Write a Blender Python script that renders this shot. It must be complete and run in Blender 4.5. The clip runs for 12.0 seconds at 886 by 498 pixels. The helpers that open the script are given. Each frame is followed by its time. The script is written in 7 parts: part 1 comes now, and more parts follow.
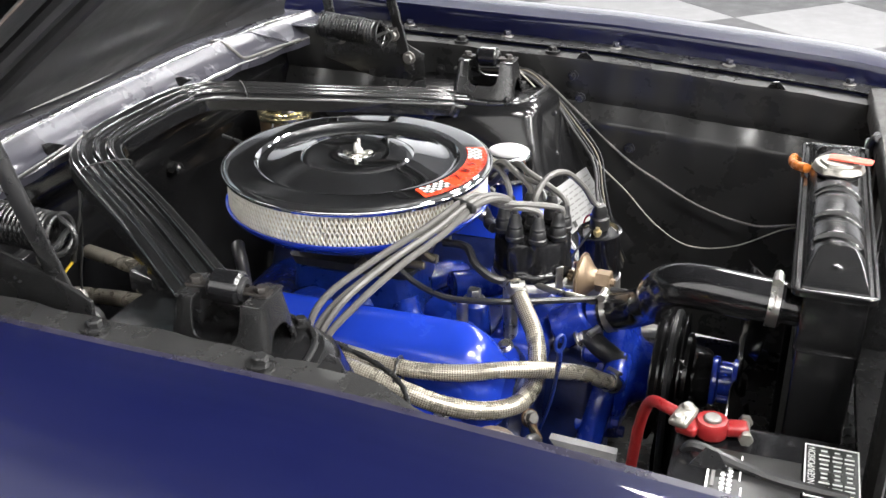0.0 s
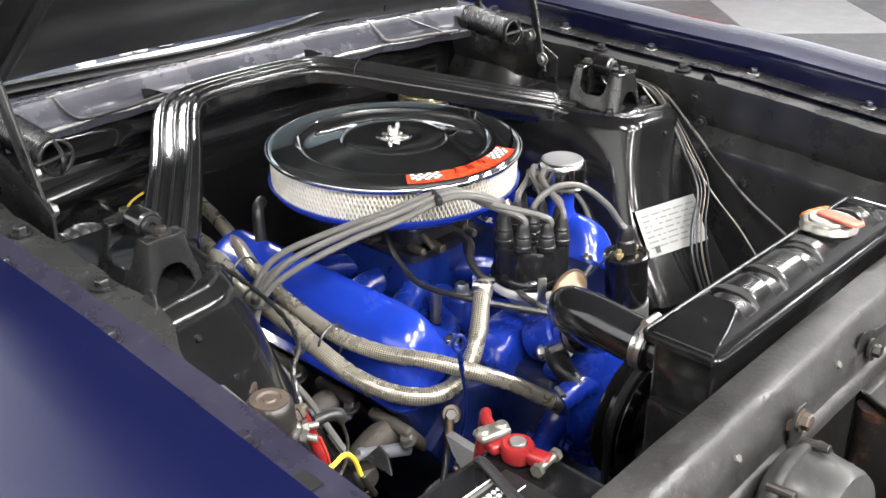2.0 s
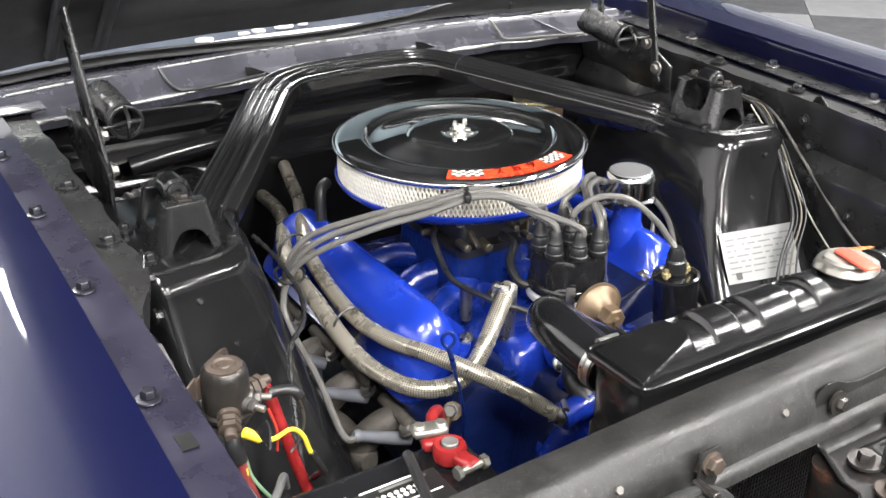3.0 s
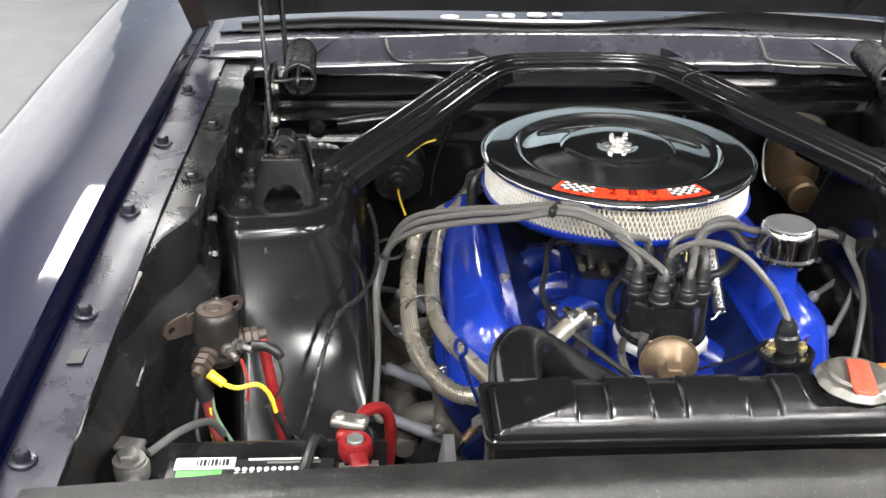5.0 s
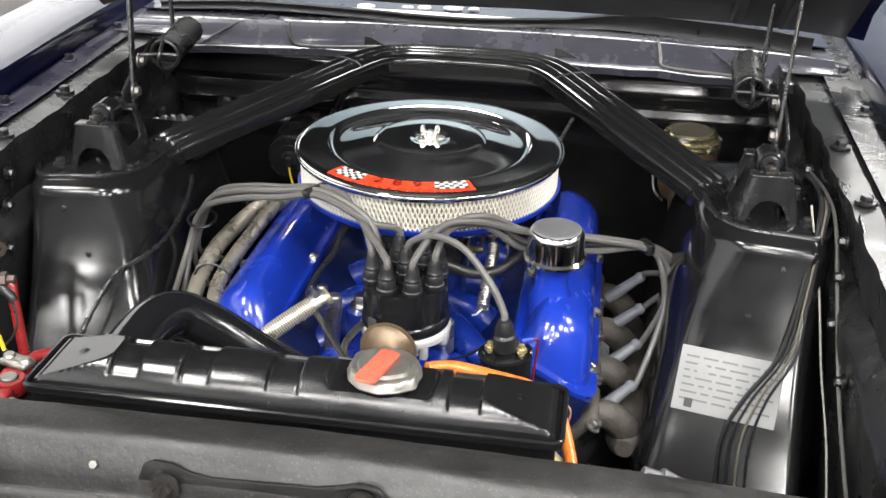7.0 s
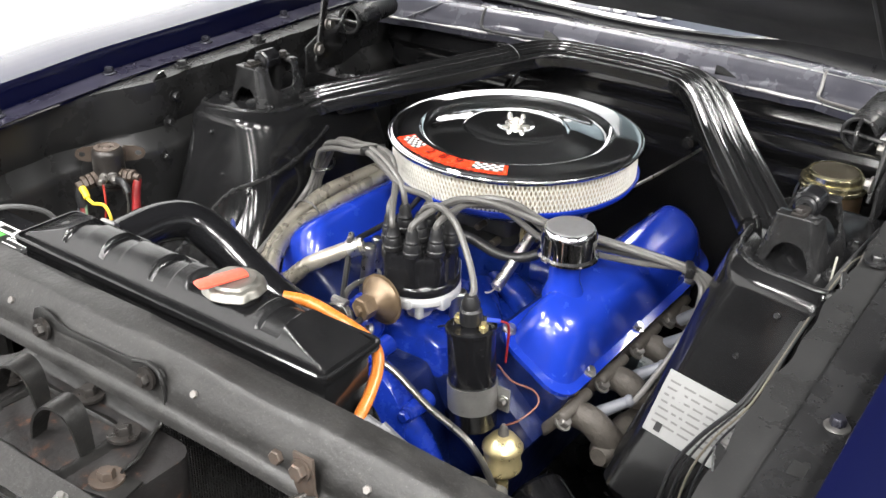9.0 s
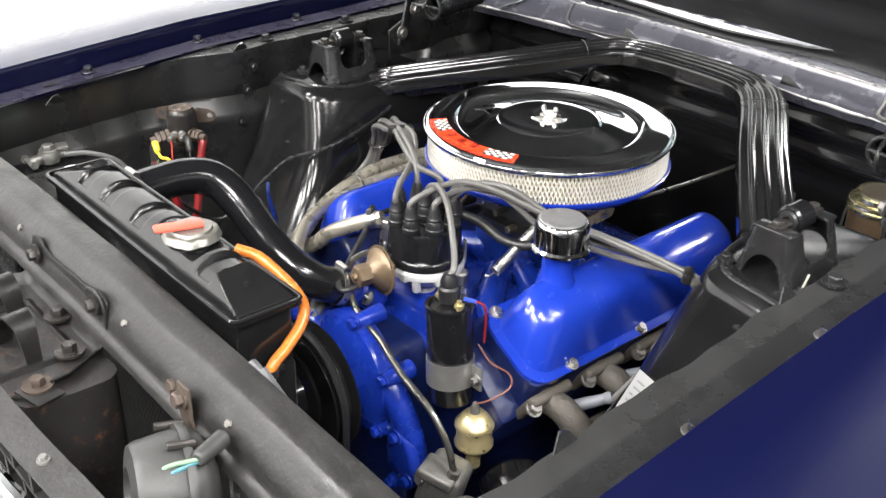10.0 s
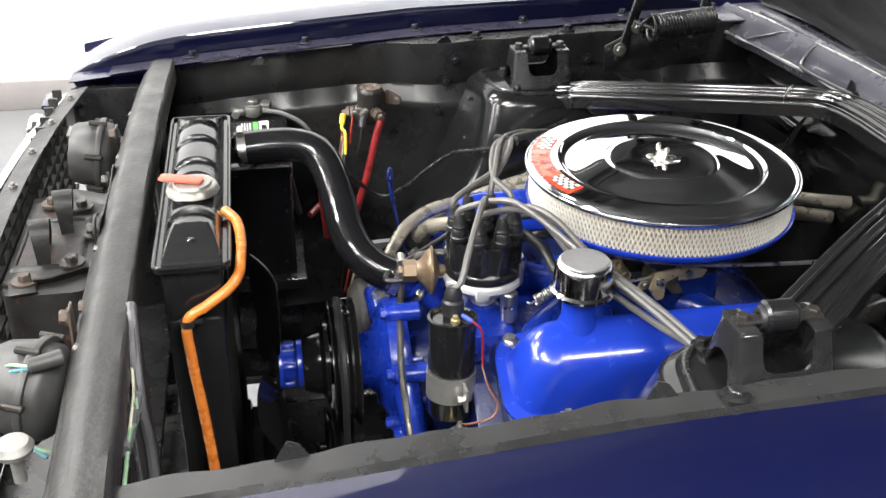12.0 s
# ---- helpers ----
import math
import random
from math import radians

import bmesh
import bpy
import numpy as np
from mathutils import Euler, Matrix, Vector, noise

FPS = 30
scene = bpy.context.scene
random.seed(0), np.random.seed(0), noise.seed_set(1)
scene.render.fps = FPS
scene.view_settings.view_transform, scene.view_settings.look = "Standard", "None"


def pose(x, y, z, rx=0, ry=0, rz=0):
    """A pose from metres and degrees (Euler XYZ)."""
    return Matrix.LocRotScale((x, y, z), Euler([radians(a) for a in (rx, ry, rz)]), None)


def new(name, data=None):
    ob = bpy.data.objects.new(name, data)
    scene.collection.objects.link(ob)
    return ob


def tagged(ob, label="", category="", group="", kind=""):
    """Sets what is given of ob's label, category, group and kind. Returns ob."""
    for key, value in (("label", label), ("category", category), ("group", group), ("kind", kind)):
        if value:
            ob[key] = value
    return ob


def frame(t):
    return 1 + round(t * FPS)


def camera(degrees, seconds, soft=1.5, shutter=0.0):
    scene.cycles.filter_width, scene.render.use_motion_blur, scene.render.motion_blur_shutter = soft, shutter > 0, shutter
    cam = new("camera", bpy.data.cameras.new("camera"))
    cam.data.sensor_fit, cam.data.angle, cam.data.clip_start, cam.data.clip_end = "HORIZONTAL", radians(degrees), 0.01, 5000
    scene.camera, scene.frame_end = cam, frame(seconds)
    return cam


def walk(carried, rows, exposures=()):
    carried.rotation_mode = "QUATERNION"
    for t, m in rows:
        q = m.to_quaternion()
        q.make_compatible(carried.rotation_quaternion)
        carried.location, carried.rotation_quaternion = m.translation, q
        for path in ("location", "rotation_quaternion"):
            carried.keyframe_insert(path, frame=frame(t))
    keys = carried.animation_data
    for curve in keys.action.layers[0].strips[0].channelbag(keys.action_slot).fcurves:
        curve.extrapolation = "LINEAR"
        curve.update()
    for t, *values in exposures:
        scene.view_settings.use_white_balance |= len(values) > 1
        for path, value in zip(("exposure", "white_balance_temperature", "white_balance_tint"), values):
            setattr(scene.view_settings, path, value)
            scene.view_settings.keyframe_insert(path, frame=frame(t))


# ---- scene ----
cam = camera(46.4, 12.0)
METRES = 3.3
ORIGIN = (-1.2453, -0.5548, 1.4498)
ROWS = [
    (0.0, 0.0, 0.0, 0.0, 0.0, -0.0, -0.0),
    (0.5, 0.0395, -0.004, -0.0019, 4.47, -0.09, -2.23),
    (1.0, 0.0817, -0.0005, -0.0001, 10.23, -0.51, -5.07),
    (1.5, 0.1242, 0.007, 0.0037, 15.93, -0.93, -7.85),
    (2.0, 0.1629, 0.0201, 0.0103, 22.04, -1.9, -10.63),
    (2.5, 0.1992, 0.0367, 0.0182, 28.96, -3.36, -13.67),
    (3.0, 0.2345, 0.058, 0.0286, 36.04, -5.21, -16.37),
    (3.5, 0.2602, 0.0849, 0.0419, 44.35, -7.83, -19.27),
    (3.7, 0.2695, 0.0943, 0.0466, 47.37, -8.76, -20.55),
    (5.3, 0.3219, 0.1885, 0.0924, 68.36, -17.58, -25.07),
    (5.5, 0.328, 0.2004, 0.0991, 69.62, -18.25, -25.28),
    (6.0, 0.3414, 0.2325, 0.1157, 73.21, -19.93, -25.76),
    (6.5, 0.3568, 0.2702, 0.1349, 76.1, -21.3, -26.18),
    (6.7, 0.3631, 0.2860, 0.1431, 76.96, -21.64, -26.26),
    (8.3, 0.3917, 0.3908, 0.1994, 97.01, -29.83, -26.76),
    (8.5, 0.3908, 0.4106, 0.2082, 100.61, -31.44, -26.51),
    (9.0, 0.391, 0.4498, 0.2285, 108.93, -35.61, -25.71),
    (9.5, 0.3857, 0.4883, 0.2485, 116.43, -39.06, -24.48),
    (10.0, 0.372, 0.5266, 0.2696, 123.37, -41.87, -23.04),
    (10.5, 0.3471, 0.5622, 0.2881, 130.86, -44.81, -20.92),
    (11.0, 0.3154, 0.5933, 0.3041, 138.58, -47.29, -18.37),
    (11.5, 0.279, 0.6185, 0.3177, 145.87, -49.59, -15.64),
    (12.0, 0.2404, 0.6367, 0.3273, 153.37, -51.15, -12.53),
]
BASE = pose(*ORIGIN, 0, 0.8, 0) @ pose(0, 0, 0, -25.0, 0.0, -71.1)
walk(cam, [(t, BASE @ pose(METRES * x, METRES * y, METRES * z, 90 + pitch, roll, yaw)) for t, x, y, z, yaw, pitch, roll in ROWS],
     exposures=[(0.0, 0.56), (3.5, 0.50), (5.5, 0.0), (6.7, 0.0), (8.5, 0.20), (12.0, 0.38)])

# ---- world and light ----
world = bpy.data.worlds.new("showroom_air")
scene.world = world
world.use_nodes = True
world.node_tree.nodes["Background"].inputs[0].default_value = (0.9, 0.95, 1.0, 1)
world.node_tree.nodes["Background"].inputs[1].default_value = 0.25

LAMP_POWER = 125.0


# ---- materials ----
def mat(name, base, rough=0.5, metal=0.0, vary=0.25, scale=30.0, bump=0.0, bump_scale=200.0, coat=0.0, spec=0.5, speck=0.0, speck_col=(0.3, 0.29, 0.27), rough_vary=0.12, dust=0.0):
    m = bpy.data.materials.new(name)
    m.use_nodes = True
    nt = m.node_tree
    p = nt.nodes["Principled BSDF"]
    tc = nt.nodes.new("ShaderNodeTexCoord")
    n1 = nt.nodes.new("ShaderNodeTexNoise")
    n1.inputs["Scale"].default_value = scale
    n1.inputs["Detail"].default_value = 5
    n1.inputs["Roughness"].default_value = 0.65
    nt.links.new(tc.outputs["Object"], n1.inputs["Vector"])
    mix = nt.nodes.new("ShaderNodeMix")
    mix.data_type = "RGBA"
    lo = [max(0.0, c * (1 - vary)) for c in base]
    hi = [min(1.0, c * (1 + vary)) for c in base]
    mix.inputs[6].default_value = (*lo, 1)
    mix.inputs[7].default_value = (*hi, 1)
    nt.links.new(n1.outputs["Fac"], mix.inputs[0])
    col = mix.outputs[2]
    n2 = nt.nodes.new("ShaderNodeTexNoise")
    n2.inputs["Scale"].default_value = bump_scale
    n2.inputs["Detail"].default_value = 3
    nt.links.new(tc.outputs["Object"], n2.inputs["Vector"])
    if speck > 0:
        n3 = nt.nodes.new("ShaderNodeTexNoise")
        n3.inputs["Scale"].default_value = scale * 3.1
        n3.inputs["Detail"].default_value = 8
        n3.inputs["Roughness"].default_value = 0.75
        nt.links.new(tc.outputs["Object"], n3.inputs["Vector"])
        rr = nt.nodes.new("ShaderNodeMapRange")
        rr.inputs[1].default_value = 0.56
        rr.inputs[2].default_value = 0.72
        rr.inputs[3].default_value = 0
        rr.inputs[4].default_value = speck
        nt.links.new(n3.outputs["Fac"], rr.inputs[0])
        mx = nt.nodes.new("ShaderNodeMix")
        mx.data_type = "RGBA"
        nt.links.new(rr.outputs[0], mx.inputs[0])
        nt.links.new(col, mx.inputs[6])
        mx.inputs[7].default_value = (*speck_col, 1)
        col = mx.outputs[2]
    if dust > 0:
        for sc, lo_, hi_, amt in ((420.0, 0.62, 0.70, dust), (60.0, 0.52, 0.80, dust * 0.35)):
            nd = nt.nodes.new("ShaderNodeTexNoise")
            nd.inputs["Scale"].default_value = sc
            nd.inputs["Detail"].default_value = 2
            nt.links.new(tc.outputs["Object"], nd.inputs["Vector"])
            rd = nt.nodes.new("ShaderNodeMapRange")
            rd.inputs[1].default_value = lo_
            rd.inputs[2].default_value = hi_
            rd.inputs[4].default_value = amt
            nt.links.new(nd.outputs["Fac"], rd.inputs[0])
            md = nt.nodes.new("ShaderNodeMix")
            md.data_type = "RGBA"
            nt.links.new(rd.outputs[0], md.inputs[0])
            nt.links.new(col, md.inputs[6])
            md.inputs[7].default_value = (0.26, 0.25, 0.235, 1)
            col = md.outputs[2]
    nt.links.new(col, p.inputs["Base Color"])
    r = nt.nodes.new("ShaderNodeMapRange")
    r.inputs[1].default_value = 0.3
    r.inputs[2].default_value = 0.7
    r.inputs[3].default_value = max(0.02, rough - rough_vary)
    r.inputs[4].default_value = min(1.0, rough + rough_vary)
    nt.links.new(n1.outputs["Fac"], r.inputs[0])
    nt.links.new(r.outputs[0], p.inputs["Roughness"])
    p.inputs["Metallic"].default_value = metal
    p.inputs["Specular IOR Level"].default_value = spec
    p.inputs["Coat Weight"].default_value = coat
    p.inputs["Coat Roughness"].default_value = 0.04
    if bump > 0:
        b = nt.nodes.new("ShaderNodeBump")
        b.inputs["Strength"].default_value = bump
        b.inputs["Distance"].default_value = 0.002
        nt.links.new(n2.outputs["Fac"], b.inputs["Height"])
        nt.links.new(b.outputs[0], p.inputs["Normal"])
    return m


def emitter(name, col, strength):
    m = bpy.data.materials.new(name)
    m.use_nodes = True
    nt = m.node_tree
    nt.nodes.remove(nt.nodes["Principled BSDF"])
    e = nt.nodes.new("ShaderNodeEmission")
    e.inputs[0].default_value = (*col, 1)
    e.inputs[1].default_value = strength
    nt.links.new(e.outputs[0], nt.nodes["Material Output"].inputs[0])
    return m


GLOSS = mat("gloss_black_paint", (0.0075, 0.0075, 0.008), 0.145, vary=0.35, scale=12, bump=0.018, bump_scale=14, rough_vary=0.05, spec=0.38, dust=0.010)
TANKM = mat("semi_gloss_tank_paint", (0.0075, 0.0075, 0.008), 0.20, vary=0.4, scale=14, bump=0.03, bump_scale=40, rough_vary=0.07, speck=0.04, dust=0.03)
BRACEM = mat("gloss_black_brace_paint", (0.0095, 0.0095, 0.010), 0.12, vary=0.3, scale=12, bump=0.010, bump_scale=20, rough_vary=0.04, spec=0.65, dust=0.015)
SATIN = mat("satin_black_paint", (0.0125, 0.0125, 0.013), 0.26, vary=0.4, scale=18, bump=0.05, bump_scale=60, dust=0.025)
DUSTY = mat("dusty_black_paint", (0.0155, 0.0150, 0.0145), 0.44, vary=0.55, scale=26, bump=0.30, bump_scale=170, speck=0.22, speck_col=(0.075, 0.066, 0.056), spec=0.42, dust=0.10)
HORNM = mat("dusty_horn_paint", (0.036, 0.036, 0.035), 0.42, vary=0.5, scale=20, bump=0.15, bump_scale=90, speck=0.3, speck_col=(0.11, 0.105, 0.095), spec=0.4)
LATCHM = mat("grimy_black_paint", (0.0095, 0.0093, 0.0090), 0.40, vary=0.6, scale=24, bump=0.35, bump_scale=120, speck=0.2, speck_col=(0.07, 0.056, 0.045), spec=0.36, dust=0.04)
MOUNTM = mat("gloss_black_mount_paint", (0.013, 0.013, 0.0135), 0.22, vary=0.4, scale=22, bump=0.05, bump_scale=60, spec=0.8, dust=0.03)
DARKTIN = mat("dark_tin", (0.035, 0.032, 0.030), 0.36, metal=0.5, vary=0.5, scale=60, bump=0.2, bump_scale=150, speck=0.4, speck_col=(0.12, 0.07, 0.045))
APRON = mat("apron_black_paint", (0.019, 0.019, 0.0192), 0.30, vary=0.45, scale=9, bump=0.10, bump_scale=16, spec=0.40, dust=0.025)
COWL = mat("dusty_cowl_paint", (0.048, 0.048, 0.060), 0.26, metal=0.20, vary=0.55, scale=7, bump=0.08, bump_scale=30, speck=0.18, speck_col=(0.20, 0.19, 0.20), rough_vary=0.08, spec=0.4)
HOODM = mat("hood_underside_black", (0.023, 0.023, 0.024), 0.42, vary=0.5, scale=9, bump=0.08, bump_scale=60, dust=0.035)
NAVY = mat("navy_car_paint", (0.0017, 0.0026, 0.0195), 0.40, vary=0.12, scale=5, coat=0.85, rough_vary=0.03, spec=0.1)
FLANGE = mat("worn_navy_flange", (0.016, 0.015, 0.026), 0.32, vary=0.6, scale=11, bump=0.05, bump_scale=60, speck=0.4, speck_col=(0.06, 0.057, 0.060), rough_vary=0.12, spec=0.35)
WORNMETAL = mat("worn_bare_metal", (0.13, 0.125, 0.12), 0.4, metal=0.5, vary=0.5, scale=60, speck=0.5, speck_col=(0.05, 0.047, 0.045))
RAWEDGE = mat("raw_sheet_edge", (0.33, 0.325, 0.32), 0.3, metal=0.7, vary=0.6, scale=30, speck=0.5, speck_col=(0.07, 0.065, 0.06))
NAVYBOLT = mat("dull_navy_bolt", (0.03, 0.03, 0.04), 0.32, metal=0.6, vary=0.4, scale=80)
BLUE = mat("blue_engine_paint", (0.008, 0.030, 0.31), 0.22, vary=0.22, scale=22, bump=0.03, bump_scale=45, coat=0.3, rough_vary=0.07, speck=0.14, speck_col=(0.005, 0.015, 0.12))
BLUEMID = mat("worn_blue_engine_paint", (0.0065, 0.025, 0.265), 0.25, vary=0.55, scale=30, bump=0.35, bump_scale=90, coat=0.3, rough_vary=0.1, speck=0.6, speck_col=(0.005, 0.009, 0.035))
# INTAKEBLUE and BLUECAST: valley shade mixed into the engine blue, grime specks over it
INTAKEBLUE = mat("shaded_intake_casting", (0.005, 0.020, 0.19), 0.24, vary=0.6, scale=28, bump=0.35, bump_scale=90, coat=0.2, rough_vary=0.1, speck=0.7, speck_col=(0.005, 0.008, 0.025))
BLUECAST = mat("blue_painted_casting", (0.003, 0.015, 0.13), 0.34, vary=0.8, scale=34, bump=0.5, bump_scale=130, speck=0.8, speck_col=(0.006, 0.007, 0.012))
# engine blue with shade put into it for block and heads, plus grime specks
SHADEGRIMEBLUE = mat("shaded_grimy_casting", (0.003, 0.009, 0.060), 0.38, vary=0.8, scale=30, bump=0.5, bump_scale=110, speck=0.8, speck_col=(0.007, 0.007, 0.008))
CHROME = mat("chrome", (0.80, 0.81, 0.82), 0.055, metal=1.0, vary=0.04, scale=9, bump=0.012, bump_scale=14, rough_vary=0.03)
NICKEL = mat("brushed_nickel", (0.66, 0.64, 0.60), 0.30, metal=0.9, vary=0.15, scale=80)
STEEL = mat("zinc_steel", (0.50, 0.49, 0.47), 0.33, metal=1.0, vary=0.25, scale=60)
DULLSTEEL = mat("dull_steel", (0.20, 0.19, 0.18), 0.5, metal=0.8, vary=0.4, scale=60, speck=0.4, speck_col=(0.16, 0.09, 0.05))
ZINC = mat("zinc_cap", (0.27, 0.26, 0.235), 0.38, metal=0.75, vary=0.5, scale=60, bump=0.15, bump_scale=120, speck=0.35, speck_col=(0.11, 0.09, 0.07))
CLAMPM = mat("dull_steel_band", (0.33, 0.325, 0.31), 0.36, metal=0.75, vary=0.3, scale=40, speck=0.3, speck_col=(0.18, 0.16, 0.14))
LINE = mat("dull_steel_tube", (0.19, 0.185, 0.17), 0.34, metal=0.9, vary=0.35, scale=60)
CAPCHROME = mat("worn_chrome", (0.72, 0.72, 0.73), 0.13, metal=1.0, vary=0.08, scale=50, rough_vary=0.06)
CAPTOP = mat("dulled_chrome", (0.46, 0.46, 0.47), 0.42, metal=0.85, vary=0.25, scale=70, rough_vary=0.1)
MESHM = mat("filter_mesh", (0.62, 0.60, 0.54), 0.42, metal=0.25, vary=0.3, scale=80)
PUMPM = mat("dirty_grey_casting", (0.19, 0.185, 0.175), 0.5, metal=0.6, vary=0.5, scale=50, bump=0.4, bump_scale=160, speck=0.4, speck_col=(0.07, 0.06, 0.05))
CASTGREY = mat("light_grey_casting", (0.52, 0.52, 0.52), 0.42, metal=0.35, vary=0.2, scale=60, bump=0.25, bump_scale=260)
BRACKETM = mat("grey_cast_bracket", (0.24, 0.24, 0.245), 0.45, metal=0.4, vary=0.35, scale=60, bump=0.3, bump_scale=260)
RUBBER = mat("black_rubber", (0.014, 0.014, 0.015), 0.38, vary=0.3, scale=40, bump=0.06, bump_scale=300, dust=0.06)
HOSE = mat("black_radiator_hose", (0.008, 0.008, 0.009), 0.15, vary=0.3, scale=40, bump=0.10, bump_scale=70, rough_vary=0.05, spec=0.6)
GREYWIRE = mat("grey_silicone", (0.095, 0.091, 0.086), 0.40, vary=0.25, scale=60, dust=0.03)
BOOTGREY = mat("light_grey_silicone", (0.15, 0.155, 0.175), 0.45, vary=0.2, scale=60)
PLASTIC = mat("black_plastic", (0.008, 0.008, 0.009), 0.17, vary=0.3, scale=50, bump=0.05, bump_scale=300, dust=0.012)
GOLD = mat("yellow_zinc_plate", (0.60, 0.50, 0.27), 0.33, metal=0.75, vary=0.3, scale=50)
CAPGOLD = mat("polished_yellow_zinc", (0.62, 0.56, 0.36), 0.20, metal=0.95, vary=0.3, scale=50)
BRONZE = mat("tarnished_bronze_can", (0.17, 0.120, 0.075), 0.40, metal=0.5, vary=0.45, scale=50, bump=0.1, bump_scale=120, speck=0.2, speck_col=(0.12, 0.08, 0.05))
DULLBRASS = mat("tarnished_brass", (0.13, 0.115, 0.085), 0.42, metal=0.7, vary=0.5, scale=70, speck=0.35, speck_col=(0.10, 0.06, 0.035))
BROWNGOLD = mat("aged_dichromate", (0.24, 0.165, 0.10), 0.40, metal=0.75, vary=0.45, scale=50, speck=0.25, speck_col=(0.10, 0.07, 0.05))
IRON = mat("bare_cast_iron", (0.075, 0.066, 0.057), 0.62, metal=0.25, vary=0.5, scale=60, bump=0.8, bump_scale=150, speck=0.5, speck_col=(0.15, 0.125, 0.10))
RUSTY = mat("rusty_tin", (0.075, 0.058, 0.047), 0.5, metal=0.4, vary=0.5, scale=70, speck=0.6, speck_col=(0.20, 0.09, 0.045))
RUSTPATCH = mat("rust_patched_black", (0.012, 0.011, 0.011), 0.5, vary=0.6, scale=14, bump=0.4, bump_scale=120, speck=0.8, speck_col=(0.16, 0.065, 0.03))
PAPER = mat("filter_paper", (0.42, 0.37, 0.28), 0.8, vary=0.35, scale=70)
REDDECAL = mat("red_decal", (0.85, 0.06, 0.02), 0.25, vary=0.05, coat=0.5)
WHITE = mat("white_print", (0.80, 0.80, 0.78), 0.4, vary=0.06)
BLACKINK = mat("black_print", (0.012, 0.012, 0.012), 0.35, vary=0.1)
DARKRED = mat("dark_red_print", (0.085, 0.004, 0.004), 0.35, vary=0.1)
LABELM = mat("foil_label", (0.23, 0.23, 0.228), 0.42, vary=0.14, scale=40, speck=0.25, speck_col=(0.17, 0.165, 0.16))
GREYINK = mat("grey_print", (0.125, 0.12, 0.12), 0.5, vary=0.2)
RED = mat("red_plastic", (0.22, 0.012, 0.013), 0.36, vary=0.35, scale=60, speck=0.25, speck_col=(0.38, 0.20, 0.19))
REDCAP = mat("red_lever_paint", (0.75, 0.10, 0.06), 0.4, vary=0.2, scale=70, speck=0.2, speck_col=(0.6, 0.5, 0.45))
ORANGE = mat("orange_tube", (0.50, 0.15, 0.025), 0.28, vary=0.3, scale=40)
YELLOW = mat("yellow_wire", (0.75, 0.52, 0.04), 0.4, vary=0.1)
GREEN = mat("green_print", (0.12, 0.50, 0.10), 0.4, vary=0.1)
BLUEWIRE = mat("blue_wire", (0.02, 0.05, 0.40), 0.4, vary=0.1)
REDWIRE = mat("red_wire", (0.35, 0.03, 0.02), 0.4, vary=0.1)
PALEWIRE = mat("cream_wire", (0.45, 0.43, 0.34), 0.45, vary=0.2)
TAPE = mat("grey_loom_tape", (0.075, 0.075, 0.080), 0.5, vary=0.35, scale=60, bump=0.4, bump_scale=240)
TEALWIRE = mat("teal_wire", (0.05, 0.16, 0.20), 0.45, vary=0.2)
GREENWIRE = mat("pale_green_wire", (0.16, 0.26, 0.16), 0.45, vary=0.2)
LEAD = mat("grey_lead", (0.20, 0.195, 0.185), 0.45, metal=0.5, vary=0.5, scale=90, speck=0.3, speck_col=(0.10, 0.08, 0.06))
FINS = mat("radiator_fins", (0.010, 0.0095, 0.009), 0.7, vary=0.7, scale=22, speck=0.4, speck_col=(0.05, 0.043, 0.036))
WALLM = mat("white_wall_paint", (0.85, 0.85, 0.85), 0.6, vary=0.03, scale=3)
FLOORM = mat("polished_grey_floor", (0.13, 0.13, 0.133), 0.4, vary=0.2, scale=4, spec=0.2)
WORNBLUE = mat("worn_pale_hood_paint", (0.50, 0.49, 0.50), 0.30, metal=0.1, vary=0.4, scale=18, speck=0.6, speck_col=(0.12, 0.12, 0.18))
BAREHOOD = mat("scraped_pale_metal", (0.62, 0.61, 0.60), 0.35, vary=0.25, scale=25, speck=0.3, speck_col=(0.2, 0.18, 0.2))
CEILM = mat("dark_ceiling_paint", (0.16, 0.16, 0.165), 0.8, vary=0.1, scale=3)
TILEDARK = mat("dark_floor_tile", (0.055, 0.055, 0.058), 0.5, vary=0.35, scale=6, spec=0.15)
TILELIGHT = mat("light_floor_tile", (0.15, 0.15, 0.155), 0.5, vary=0.2, scale=6, spec=0.15)
PANEL = emitter("lamp_diffuser", (1.0, 0.98, 0.95), 9.0)


